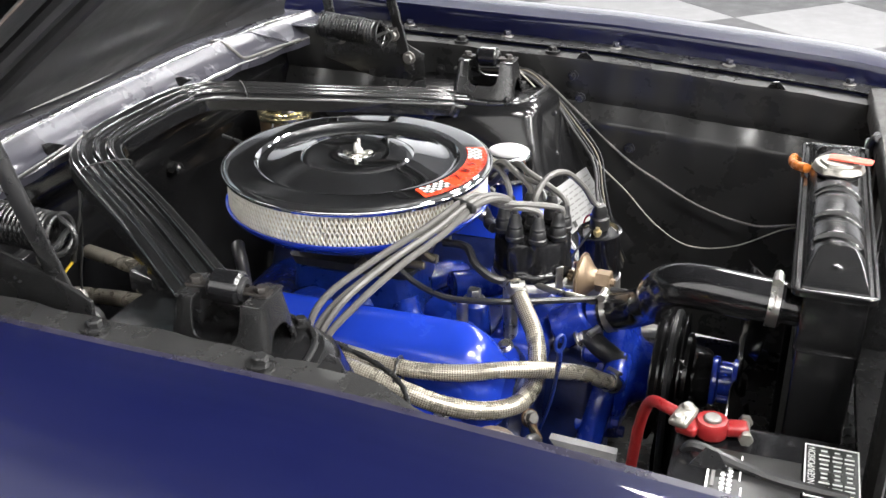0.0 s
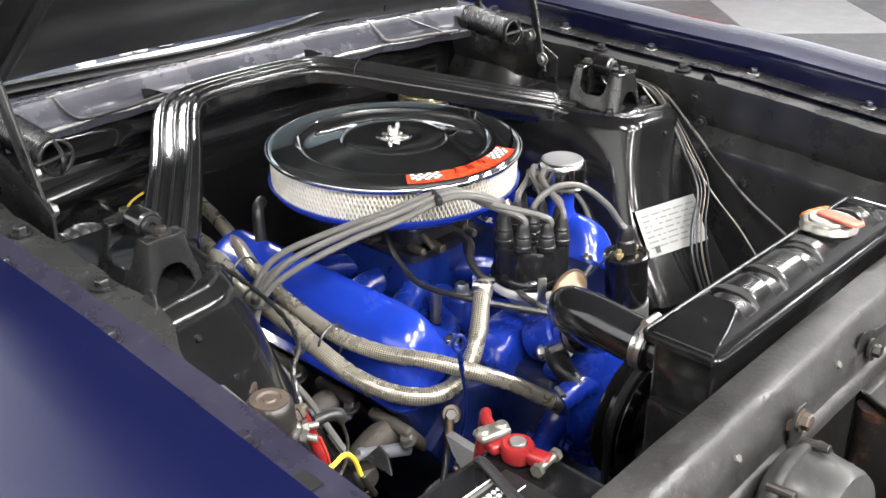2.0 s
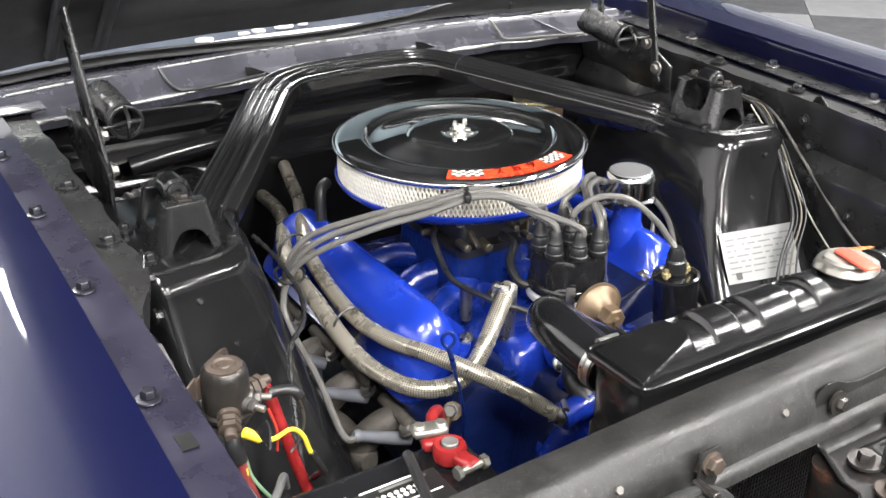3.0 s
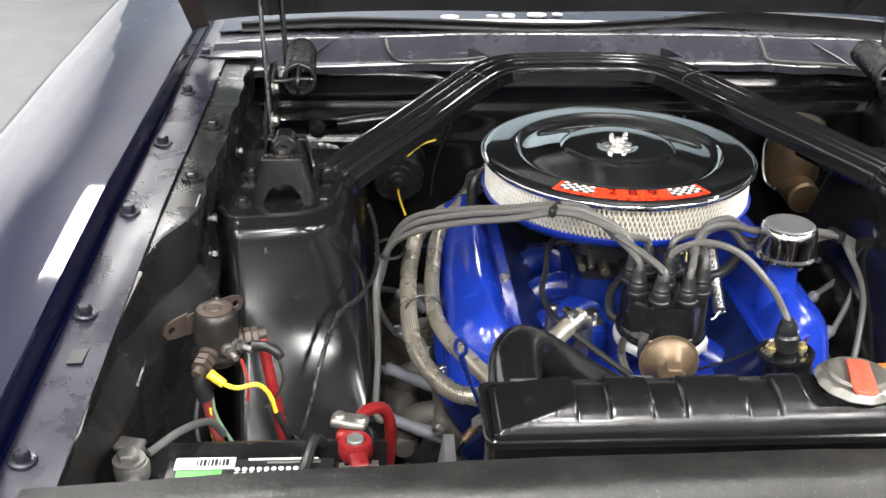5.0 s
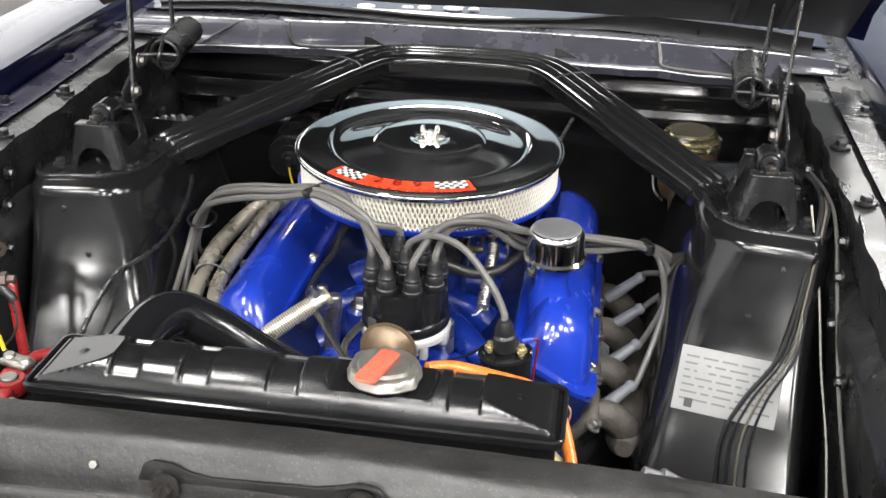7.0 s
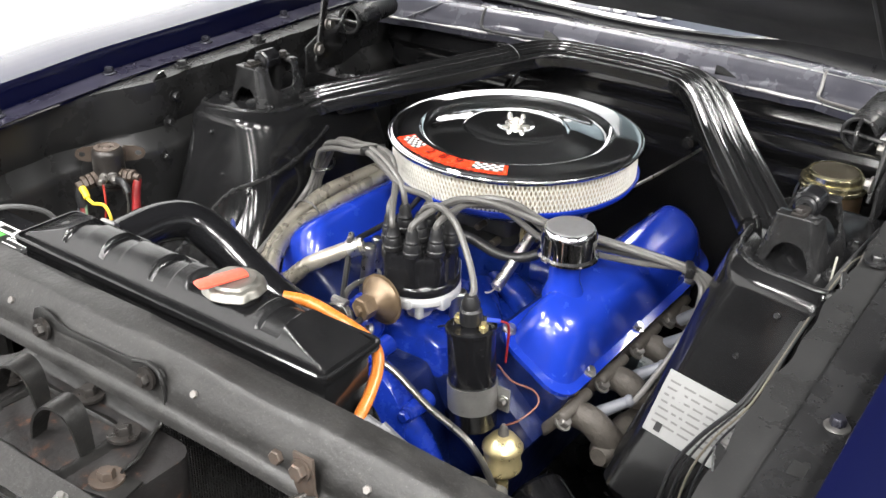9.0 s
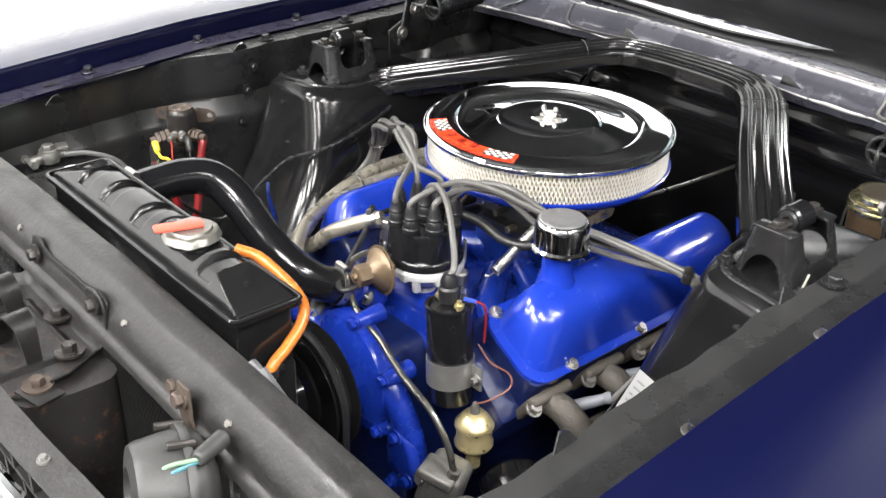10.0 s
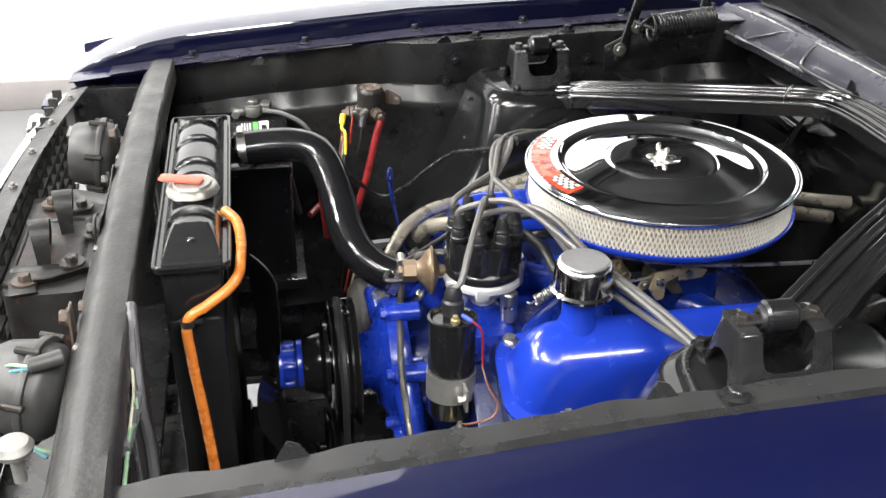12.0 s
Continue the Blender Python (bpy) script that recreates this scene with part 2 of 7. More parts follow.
def braid_material():
    m = mat("braided_steel", (0.52, 0.485, 0.41), 0.30, metal=0.65, vary=0.4, scale=34, speck=0.25, speck_col=(0.24, 0.20, 0.14))
    nt = m.node_tree
    p = nt.nodes["Principled BSDF"]
    uv = nt.nodes.new("ShaderNodeUVMap")
    ck = nt.nodes.new("ShaderNodeTexChecker")
    mp = nt.nodes.new("ShaderNodeMapping")
    mp.inputs["Rotation"].default_value = (0, 0, radians(45))
    nt.links.new(uv.outputs[0], mp.inputs[0])
    nt.links.new(mp.outputs[0], ck.inputs["Vector"])
    ck.inputs["Scale"].default_value = 470
    b = nt.nodes.new("ShaderNodeBump")
    b.inputs["Strength"].default_value = 0.6
    b.inputs["Distance"].default_value = 0.0012
    nt.links.new(ck.outputs["Fac"], b.inputs["Height"])
    nt.links.new(b.outputs[0], p.inputs["Normal"])
    src = p.inputs["Base Color"].links[0].from_socket
    mx = nt.nodes.new("ShaderNodeMix")
    mx.data_type = "RGBA"
    nt.links.new(ck.outputs["Fac"], mx.inputs[0])
    nt.links.new(src, mx.inputs[6])
    mx.inputs[7].default_value = (0.19, 0.17, 0.135, 1)
    nt.links.new(mx.outputs[2], p.inputs["Base Color"])
    return m


BRAID = braid_material()


# ---- mesh helpers ----
def V(*a):
    return Vector(a)


def finish(name, bm, material, sharp=35.0):
    bm.normal_update()
    me = bpy.data.meshes.new(name)
    for f in bm.faces:
        f.smooth = True
    bm.to_mesh(me)
    bm.free()
    me.set_sharp_from_angle(angle=radians(sharp))
    for mm in (material if isinstance(material, (list, tuple)) else [material]):
        me.materials.append(mm)
    return new(name, me)


def thing(name, at, label, category, group="", kind=""):
    e = new(name)
    e.empty_display_size = 0.02
    e.location = at
    return tagged(e, label, category, group, kind)


def part(name, bm, material, parent, label="", sharp=35.0):
    ob = finish(name, bm, material, sharp)
    ob.parent = parent
    inv = Matrix.Translation(parent.location).inverted()
    if parent.type == "MESH":
        inv = Matrix.Identity(4)
    ob.matrix_parent_inverse = inv
    if label:
        ob["label"] = label
    return ob


def solo(name, bm, material, label, category, group="", kind="", sharp=35.0):
    return tagged(finish(name, bm, material, sharp), label, category, group, kind)


def frame_to(a, b):
    d = (Vector(b) - Vector(a))
    q = d.to_track_quat("Z", "Y").to_matrix().to_4x4()
    return Matrix.Translation(a) @ q, d.length


def box(bm, c, s, bevel=0.0, m=None, seg=2):
    r = bmesh.ops.create_cube(bm, size=1.0)
    vs = r["verts"]
    bmesh.ops.transform(bm, matrix=Matrix.Diagonal((*s, 1)), verts=vs)
    if bevel > 0:
        es = list({e for v in vs for e in v.link_edges})
        o = bmesh.ops.bevel(bm, geom=es, offset=bevel, segments=seg, affect="EDGES", profile=0.5)
        vs = list({v for f in o["faces"] for v in f.verts} | {v for v in vs if v.is_valid})
    mm = Matrix.Translation(c) @ (m or Matrix.Identity(4))
    bmesh.ops.transform(bm, matrix=mm, verts=vs)
    return vs


def lathe(bm, profile, n=48, m=None, closed=False, wobble=None):
    m = m or Matrix.Identity(4)
    rings = []
    for r, z in profile:
        if r < 1e-6:
            rings.append([bm.verts.new(m @ V(0, 0, z))])
        else:
            ring = []
            for i in range(n):
                a = 2 * math.pi * i / n
                rr = r if wobble is None else r * wobble(a, z)
                ring.append(bm.verts.new(m @ V(rr * math.cos(a), rr * math.sin(a), z)))
            rings.append(ring)
    pairs = list(zip(rings, rings[1:]))
    if closed:
        pairs.append((rings[-1], rings[0]))
    for A, B in pairs:
        if len(A) == 1 and len(B) == 1:
            continue
        for i in range(n):
            j = (i + 1) % n
            if len(A) == 1:
                bm.faces.new((A[0], B[j], B[i]))
            elif len(B) == 1:
                bm.faces.new((A[i], A[j], B[0]))
            else:
                bm.faces.new((A[i], A[j], B[j], B[i]))
    bmesh.ops.recalc_face_normals(bm, faces=bm.faces[:]) if len(bm.faces) < 4000 else None


def cyl(bm, a, b, r, r2=None, n=20, bev=0.0):
    m, L = frame_to(a, b)
    r2 = r if r2 is None else r2
    if bev > 0:
        prof = [(0, 0), (r - bev, 0), (r, bev), (r2, L - bev), (r2 - bev, L), (0, L)]
    else:
        prof = [(0, 0), (r, 0), (r2, L), (0, L)]
    lathe(bm, prof, n, m)


def spline(pts, per=8):
    P = [Vector(p) for p in pts]
    P = [P[0] * 2 - P[1]] + P + [P[-1] * 2 - P[-2]]
    out = []
    for i in range(1, len(P) - 2):
        p0, p1, p2, p3 = P[i - 1:i + 3]
        for k in range(per):
            t = k / per
            out.append(0.5 * ((2 * p1) + (p2 - p0) * t + (2 * p0 - 5 * p1 + 4 * p2 - p3) * t * t + (3 * p1 - p0 - 3 * p2 + p3) * t ** 3))
    out.append(P[-2])
    return out


def tube(bm, pts, r, n=10, per=8, raw=False, uv=False):
    path = [Vector(p) for p in pts] if raw else spline(pts, per)
    up = Vector((0, 0, 1))
    lay = bm.loops.layers.uv.verify() if uv else None
    rings, prev, dist, dists = [], None, 0.0, []
    for i, p in enumerate(path):
        d = (path[min(i + 1, len(path) - 1)] - path[max(i - 1, 0)]).normalized()
        if prev is None:
            u = d.orthogonal().normalized()
        else:
            u = (prev - d * prev.dot(d)).normalized()
        prev = u
        w = d.cross(u)
        rr = r(i / (len(path) - 1)) if callable(r) else r
        rings.append([bm.verts.new(p + rr * (math.cos(2 * math.pi * k / n) * u + math.sin(2 * math.pi * k / n) * w)) for k in range(n)])
        if i:
            dist += (p - path[i - 1]).length
        dists.append(dist)
    for q, (A, B) in enumerate(zip(rings, rings[1:])):
        for k in range(n):
            j = (k + 1) % n
            f = bm.faces.new((A[k], A[j], B[j], B[k]))
            if uv:
                rad = 0.012
                vals = [(k, q), (k + 1, q), (k + 1, q + 1), (k, q + 1)]
                for l, (kk, qq) in zip(f.loops, vals):
                    l[lay].uv = (2 * math.pi * rad * kk / n, dists[qq])
    bm.faces.new(rings[0][::-1])
    bm.faces.new(rings[-1])


def prism(bm, poly, depth, m=None, bevel=0.0):
    m = m or Matrix.Identity(4)
    a = [bm.verts.new(m @ V(x, y, 0)) for x, y in poly]
    b = [bm.verts.new(m @ V(x, y, depth)) for x, y in poly]
    fs = [bm.faces.new(a[::-1]), bm.faces.new(b)]
    n = len(poly)
    for i in range(n):
        j = (i + 1) % n
        fs.append(bm.faces.new((a[i], a[j], b[j], b[i])))
    bmesh.ops.recalc_face_normals(bm, faces=fs)
    if bevel > 0:
        es = [e for e in {e for f in fs for e in f.edges} if len(e.link_faces) == 2 and e.calc_face_angle(0) > 0.5]
        bmesh.ops.bevel(bm, geom=es, offset=bevel, segments=2, affect="EDGES", profile=0.5)


def sheet(bm, fn, nu, nv, thick=0.0):
    g = [[bm.verts.new(fn(i / nu, j / nv)) for j in range(nv + 1)] for i in range(nu + 1)]
    fs = []
    for i in range(nu):
        for j in range(nv):
            fs.append(bm.faces.new((g[i][j], g[i + 1][j], g[i + 1][j + 1], g[i][j + 1])))
    if thick:
        bm.normal_update()
        bmesh.ops.solidify(bm, geom=fs, thickness=thick)


def loft(bm, rings, cap=True):
    R = [[bm.verts.new(p) for p in ring] for ring in rings]
    fs = []
    n = len(R[0])
    for A, B in zip(R, R[1:]):
        for k in range(n):
            j = (k + 1) % n
            fs.append(bm.faces.new((A[k], A[j], B[j], B[k])))
    if cap:
        fs.append(bm.faces.new(R[0][::-1]))
        fs.append(bm.faces.new(R[-1]))
    bmesh.ops.recalc_face_normals(bm, faces=fs)


def rrect(x0, x1, y0, y1, r, z=0.0, k=5):
    out = []
    for cx, cy, a0 in ((x1 - r, y1 - r, 0), (x0 + r, y1 - r, 90), (x0 + r, y0 + r, 180), (x1 - r, y0 + r, 270)):
        for i in range(k + 1):
            a = radians(a0 + 90 * i / k)
            out.append(V(cx + r * math.cos(a), cy + r * math.sin(a), z))
    return out


def interp(x, pts):
    if x <= pts[0][0]:
        return pts[0][1]
    for (a, fa), (b, fb) in zip(pts, pts[1:]):
        if x <= b:
            t = (x - a) / (b - a)
            return fa + (fb - fa) * t
    return pts[-1][1]


def bolt(bm, p, axis=(0, 0, 1), r=0.008, h=0.007, washer=1.5):
    p = Vector(p)
    a = Vector(axis).normalized()
    if washer:
        cyl(bm, p - a * 0.001, p + a * 0.002, r * washer, n=16)
    m, L = frame_to(p + a * 0.002, p + a * (0.002 + h))
    lathe(bm, [(r, 0), (r, h * 0.8), (r * 0.85, h), (0, h)], 6, m)


def B():
    return bmesh.new()

# ---- the showroom ----
def build_room():
    bm = B()
    box(bm, (6.0, -1.5, -0.05), (18.4, 17.4, 0.1))
    solo("floor", bm, FLOORM, "polished light grey showroom floor", "floor", kind="structure")
    # north, south and east walls are added unseen, toned for what chrome and paint reflect
    walls = {
        "wall_north": (mat("unseen_blue_grey_wall", (0.135, 0.17, 0.185), 0.6, vary=0.06, scale=3), "added unseen wall, blue-grey to tint reflections"),
        "wall_south": (mat("unseen_mid_grey_wall", (0.45, 0.45, 0.46), 0.6, vary=0.06, scale=3), "added unseen wall, mid-grey to dim reflections"),
        "wall_east": (mat("unseen_pale_grey_wall", (0.74, 0.75, 0.78), 0.6, vary=0.04, scale=3), "added unseen wall, pale grey to brighten reflections"),
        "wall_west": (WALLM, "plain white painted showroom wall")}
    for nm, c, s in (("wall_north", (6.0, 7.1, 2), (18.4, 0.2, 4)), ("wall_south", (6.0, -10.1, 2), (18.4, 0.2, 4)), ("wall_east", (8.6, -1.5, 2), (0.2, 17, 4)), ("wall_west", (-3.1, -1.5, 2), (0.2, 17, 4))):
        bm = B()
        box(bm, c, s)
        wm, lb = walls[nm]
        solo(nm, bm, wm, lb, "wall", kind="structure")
    bm = B()
    box(bm, (-2.99, -1.5, 0.06), (0.02, 17, 0.12), 0.004)
    solo("baseboard", bm, mat("grey_skirting", (0.20, 0.185, 0.18), 0.5, vary=0.1), "grey skirting board along the wall", "baseboard", kind="structure")
    bm = B()
    box(bm, (6.0, -1.5, 4.05), (18.4, 17.4, 0.1))
    solo("ceiling", bm, CEILM, "dark grey showroom ceiling", "ceiling", kind="structure")
    # chequered tile field beside the car
    fl = bpy.data.objects["floor"]
    meshes = []
    for mm in (TILEDARK, TILELIGHT):
        bm = B()
        box(bm, (0, 0, 0.004), (0.896, 0.896, 0.008), 0.002, seg=1)
        ob = finish("tile", bm, mm)
        meshes.append(ob.data)
        bpy.data.objects.remove(ob)
    for i in range(-1, 9):
        for j in range(-4, 5):
            ob = new("tile", meshes[(i + j) % 2])
            ob.location = (4.5 + 0.6364 * (i - 4 + j), -0.2 + 0.6364 * (i - 4 - j), 0)
            if not 1.6 < ob.location.x < 6.6:
                bpy.data.objects.remove(ob)
                continue
            ob.rotation_euler = (0, 0, radians(45))
            ob.parent = fl
    # red post far across the showroom
    bm = B()
    box(bm, (6.4, 3.0, 0.4), (0.36, 0.36, 0.8), 0.02)
    solo("cabinet", bm, RED, "small red cabinet standing across the showroom", "cabinet")


def build_lamps():
    spots = [(-1.55, -5.2), (-1.55, -2.4), (-1.55, 0.6), (2.2, -2.6), (2.2, 0.8), (3.4, -2.6), (3.4, 0.8), (4.6, -0.9), (-0.6, -5.4), (0.9, -5.4), (2.4, -5.6), (0.1, -3.3), (-0.6, -8.0), (1.2, -8.0), (0.0, 4.2), (-1.4, 3.8), (-0.9, 5.5), (2.0, 4.6)]
    for x, y in spots:
        e = thing("ceiling_light", (x, y, 4.0), "broad white ceiling light panel", "ceiling light", "ceiling lights")
        bm = B()
        box(bm, (x, y, 3.97), (0.58, 1.36, 0.05), 0.006)
        part("frame", bm, WHITE, e)
        bm = B()
        box(bm, (x, y, 3.935), (0.50, 1.28, 0.016), 0.003)
        part("diffuser", bm, PANEL, e)
        la = bpy.data.lights.new("ceiling_lamp", "AREA")
        la.shape, la.size, la.size_y, la.energy = "RECTANGLE", 0.50, 1.28, LAMP_POWER
        la.color = (1.0, 0.985, 0.96)
        lo = new("ceiling_lamp", la)
        lo.location = (x, y, 3.92)


# ---- car body ----
ZF = [(-0.90, 0.898), (-0.83, 0.907), (-0.65, 0.926), (-0.45, 0.942), (-0.25, 0.957), (0.0, 0.964), (0.25, 0.973), (0.9, 0.985)]


def zf(y):
    return interp(y, ZF)


def build_fender(s, car):
    Y0, Y1 = -0.87, 0.95
    prof = [(0.578, -0.002), (0.600, 0.0), (0.6285, 0.000), (0.6295, 0.001), (0.6302, 0.0350), (0.6318, 0.0388), (0.650, 0.0410), (0.672, 0.0426), (0.690, 0.0428), (0.715, 0.0415), (0.745, 0.0380), (0.780, 0.0310), (0.812, 0.0190), (0.842, -0.004), (0.864, -0.04), (0.877, -0.09), (0.882, -0.16), (0.88, -0.45), (0.86, -0.62)]

    def fn(u, v):
        y = Y0 + (Y1 - Y0) * u
        k = v * (len(prof) - 1)
        i = min(int(k), len(prof) - 2)
        t = k - i
        dx = prof[i][0] + (prof[i + 1][0] - prof[i][0]) * t
        dz = prof[i][1] + (prof[i + 1][1] - prof[i][1]) * t
        nose = max(0.0, (-0.62 - y) / 0.25)
        z = zf(y) + dz * (1 - 0.5 * min(1, nose) ** 2) - 0.05 * max(0, nose - 0.35) ** 2 * (1 if dz > 0.01 else 0)
        x = 0.600 + (dx - 0.600) * (1 - 0.12 * min(1.2, nose) ** 2)
        return V(s * x, y, z)
    bm = B()
    sheet(bm, fn, 60, 3 * (len(prof) - 1), 0.0015)
    fe = part("fender", bm, NAVY, car, "dark navy blue painted front fender", 32)
    bm = B()
    sheet(bm, lambda u, v: V(s * (0.5765 + (0.0485 if s < 0 else 0.052) * v), -0.80 + 1.35 * u, zf(-0.80 + 1.35 * u) + 0.0028 + 0.0012 * noise.noise(V(9 * u, 2 * v, s))), 70, 6, 0.0012)
    part("flange", bm, FLANGE if s < 0 else SATIN, fe, "worn dark grey fender flange" if s < 0 else "satin black fender flange", 50)
    for y in (-0.655, -0.452, -0.25, -0.045, 0.15, 0.33):
        bm = B()
        lathe(bm, [(0.0, 0.0), (0.0118, 0.0), (0.0112, 0.0012), (0.0088, 0.0020), (0.0, 0.0020)], 22, pose(s * 0.610, y, zf(y) + 0.0040))
        wa = part("washer", bm, NAVYBOLT if s < 0 else WORNMETAL, fe, "dark painted washer" if s < 0 else "worn dull washer")
        bm = B()
        bolt(bm, (s * 0.610, y, zf(y) + 0.0045), r=0.0072, h=0.0075, washer=0)
        part("bolt_head", bm, NAVYBOLT, wa)
    # small slot in the flange
    bm = B()
    box(bm, (s * 0.601, -0.520, zf(-0.520) + 0.0042), (0.014, 0.024, 0.0008))
    part("slot", bm, BLACKINK, fe, "dark rectangular slot")


def build_apron(s, car):
    Y0, Y1 = -0.715, 0.385

    def edge(y):
        cut = interp(y, [(-0.50, 0.060), (-0.385, 0.054), (-0.30, 0.032), (-0.22, 0.0)]) if s < 0 else 0.0
        return 0.538 + cut + 0.002 * math.sin(31 * y) + 0.0015 * math.sin(83 * y + 1)
    prof = [(0.606, -0.0045), (0.585, -0.0042), (0.56, -0.004), (None, -0.0045), (None, -0.012), (0.541, -0.03), (0.546, -0.07), (0.551, -0.085), (0.540, -0.10), (0.530, -0.115), (0.534, -0.15), (0.545, -0.22), (0.552, -0.30), (0.556, -0.38), (0.562, -0.45), (0.566, -0.52)]

    def fn(u, v):
        y = Y0 + (Y1 - Y0) * u
        k = v * (len(prof) - 1)
        i = min(int(k), len(prof) - 2)
        t = k - i

        def px(q):
            if prof[q][0] is None:
                return edge(y)
            if q < 3:
                return max(prof[q][0], edge(y) + 0.004 * (3 - q))
            return prof[q][0] + (edge(y) - 0.538) * max(0.0, 1 - max(0, q - 10) / 5)
        x = px(i) + (px(i + 1) - px(i)) * t
        z = zf(y) + prof[i][1] + (prof[i + 1][1] - prof[i][1]) * t
        w = noise.noise(V(5 * y, 6 * z, s * 3)) * 0.003
        rib = 0.006 * max(0, math.sin(18 * y)) * min(1, max(0, (zf(y) - z - 0.16) * 10))
        return V(s * (x + w - rib), y, z + 0.0012 * noise.noise(V(11 * y, s, 0)))
    bm = B()
    sheet(bm, fn, 110, 45, 0.0016)
    ap = part("inner_apron", bm, APRON, car, "satin black wheel-house apron panel", 50)
    for y in (-0.145, 0.028):
        bm = B()
        bolt(bm, (s * 0.557, y, zf(y) - 0.001), r=0.008, washer=1.7)
        part("bolt", bm, SATIN, ap)
    for y, z in ((-0.19, 0.925), (-0.205, 0.885), (-0.30, 0.80), (0.06, 0.915), (-0.22, 0.83)):
        bm = B()
        bolt(bm, (s * 0.532, y, z), axis=(-s, 0, 0), r=0.006, washer=1.6)
        part("bolt", bm, SATIN, ap)
    for pts in () if s > 0 else (((0.586, -0.215), (0.580, -0.212), (0.576, -0.25), (0.582, -0.262)), ((0.577, -0.37), (0.572, -0.372), (0.577, -0.46), (0.580, -0.54), (0.583, -0.545), (0.581, -0.45)), ((0.585, -0.565), (0.577, -0.57), (0.574, -0.62), (0.578, -0.64), (0.584, -0.63))):
        bm = B()
        n = len(pts)
        zz = [zf(p[1]) + 0.0008 for p in pts]
        lo = [bm.verts.new((s * p[0], p[1], z - 0.0012)) for p, z in zip(pts, zz)]
        hi = [bm.verts.new((s * p[0], p[1], z)) for p, z in zip(pts, zz)]
        bm.faces.new(hi)
        bm.faces.new(lo[::-1])
        for k in range(n):
            bm.faces.new((lo[k], lo[(k + 1) % n], hi[(k + 1) % n], hi[k]))
        bmesh.ops.recalc_face_normals(bm, faces=bm.faces[:])
        part("worn_edge", bm, WORNMETAL, ap, "bare worn sheet-metal edge")
    # raised lip tabs on the flange
    for y in (-0.207, -0.537):
        bm = B()
        prism(bm, [(-0.016, 0), (0.016, 0), (0.006, 0.014), (-0.004, 0.017)], 0.002, pose(s * 0.541, y, zf(y) - 0.006, 70, 0, 90 * s))
        part("tab", bm, SATIN, ap)


TOWER = [
    (0.45, [(0.60, 0.20), (0.325, 0.20), (0.330, -0.10), (0.355, -0.16), (0.50, -0.20), (0.57, -0.10)]),
    (0.59, [(0.59, 0.185), (0.332, 0.185), (0.332, -0.105), (0.340, -0.200), (0.500, -0.245), (0.565, -0.11)]),
    (0.61, [(0.588, 0.182), (0.333, 0.182), (0.330, -0.110), (0.318, -0.272), (0.503, -0.325), (0.562, -0.12)]),
    (0.63, [(0.585, 0.178), (0.333, 0.178), (0.328, -0.112), (0.314, -0.280), (0.504, -0.333), (0.560, -0.12)]),
    (0.66, [(0.580, 0.172), (0.334, 0.172), (0.328, -0.112), (0.320, -0.258), (0.505, -0.306), (0.560, -0.12)]),
    (0.69, [(0.577, 0.165), (0.335, 0.165), (0.331, -0.110), (0.328, -0.234), (0.505, -0.282), (0.558, -0.12)]),
    (0.735, [(0.572, 0.155), (0.338, 0.155), (0.337, -0.105), (0.342, -0.203), (0.506, -0.250), (0.556, -0.11)]),
    (0.78, [(0.566, 0.145), (0.343, 0.145), (0.344, -0.100), (0.353, -0.181), (0.508, -0.222), (0.554, -0.10)]),
    (0.83, [(0.558, 0.130), (0.350, 0.130), (0.352, -0.092), (0.368, -0.166), (0.511, -0.197), (0.552, -0.09)]),
    (0.87, [(0.553, 0.118), (0.358, 0.118), (0.362, -0.085), (0.386, -0.158), (0.514, -0.180), (0.550, -0.08)]),
    (0.896, [(0.550, 0.105), (0.366, 0.105), (0.370, -0.080), (0.400, -0.155), (0.516, -0.172), (0.549, -0.08)]),
    (0.905, [(0.546, 0.095), (0.376, 0.095), (0.380, -0.074), (0.408, -0.143), (0.511, -0.160), (0.544, -0.07)]),
]


def tower_ring(s, z):
    cs = []
    for i in range(6):
        cs.append(V(interp(z, [(r[0], r[1][i][0]) for r in TOWER]), interp(z, [(r[0], r[1][i][1]) for r in TOWER]), z))
    rad = [0.03, 0.03, 0.035, 0.036, 0.016, 0.03]
    ring = []
    for i in range(6):
        c, a, b = cs[i], cs[i - 1], cs[(i + 1) % 6]
        p = c + (a - c).normalized() * rad[i]
        q = c + (b - c).normalized() * rad[i]
        for k in range(7):
            t = k / 6
            w = p * (1 - t) ** 2 + c * 2 * t * (1 - t) + q * t * t
            ring.append(V(s * w.x, w.y, w.z))
    return ring


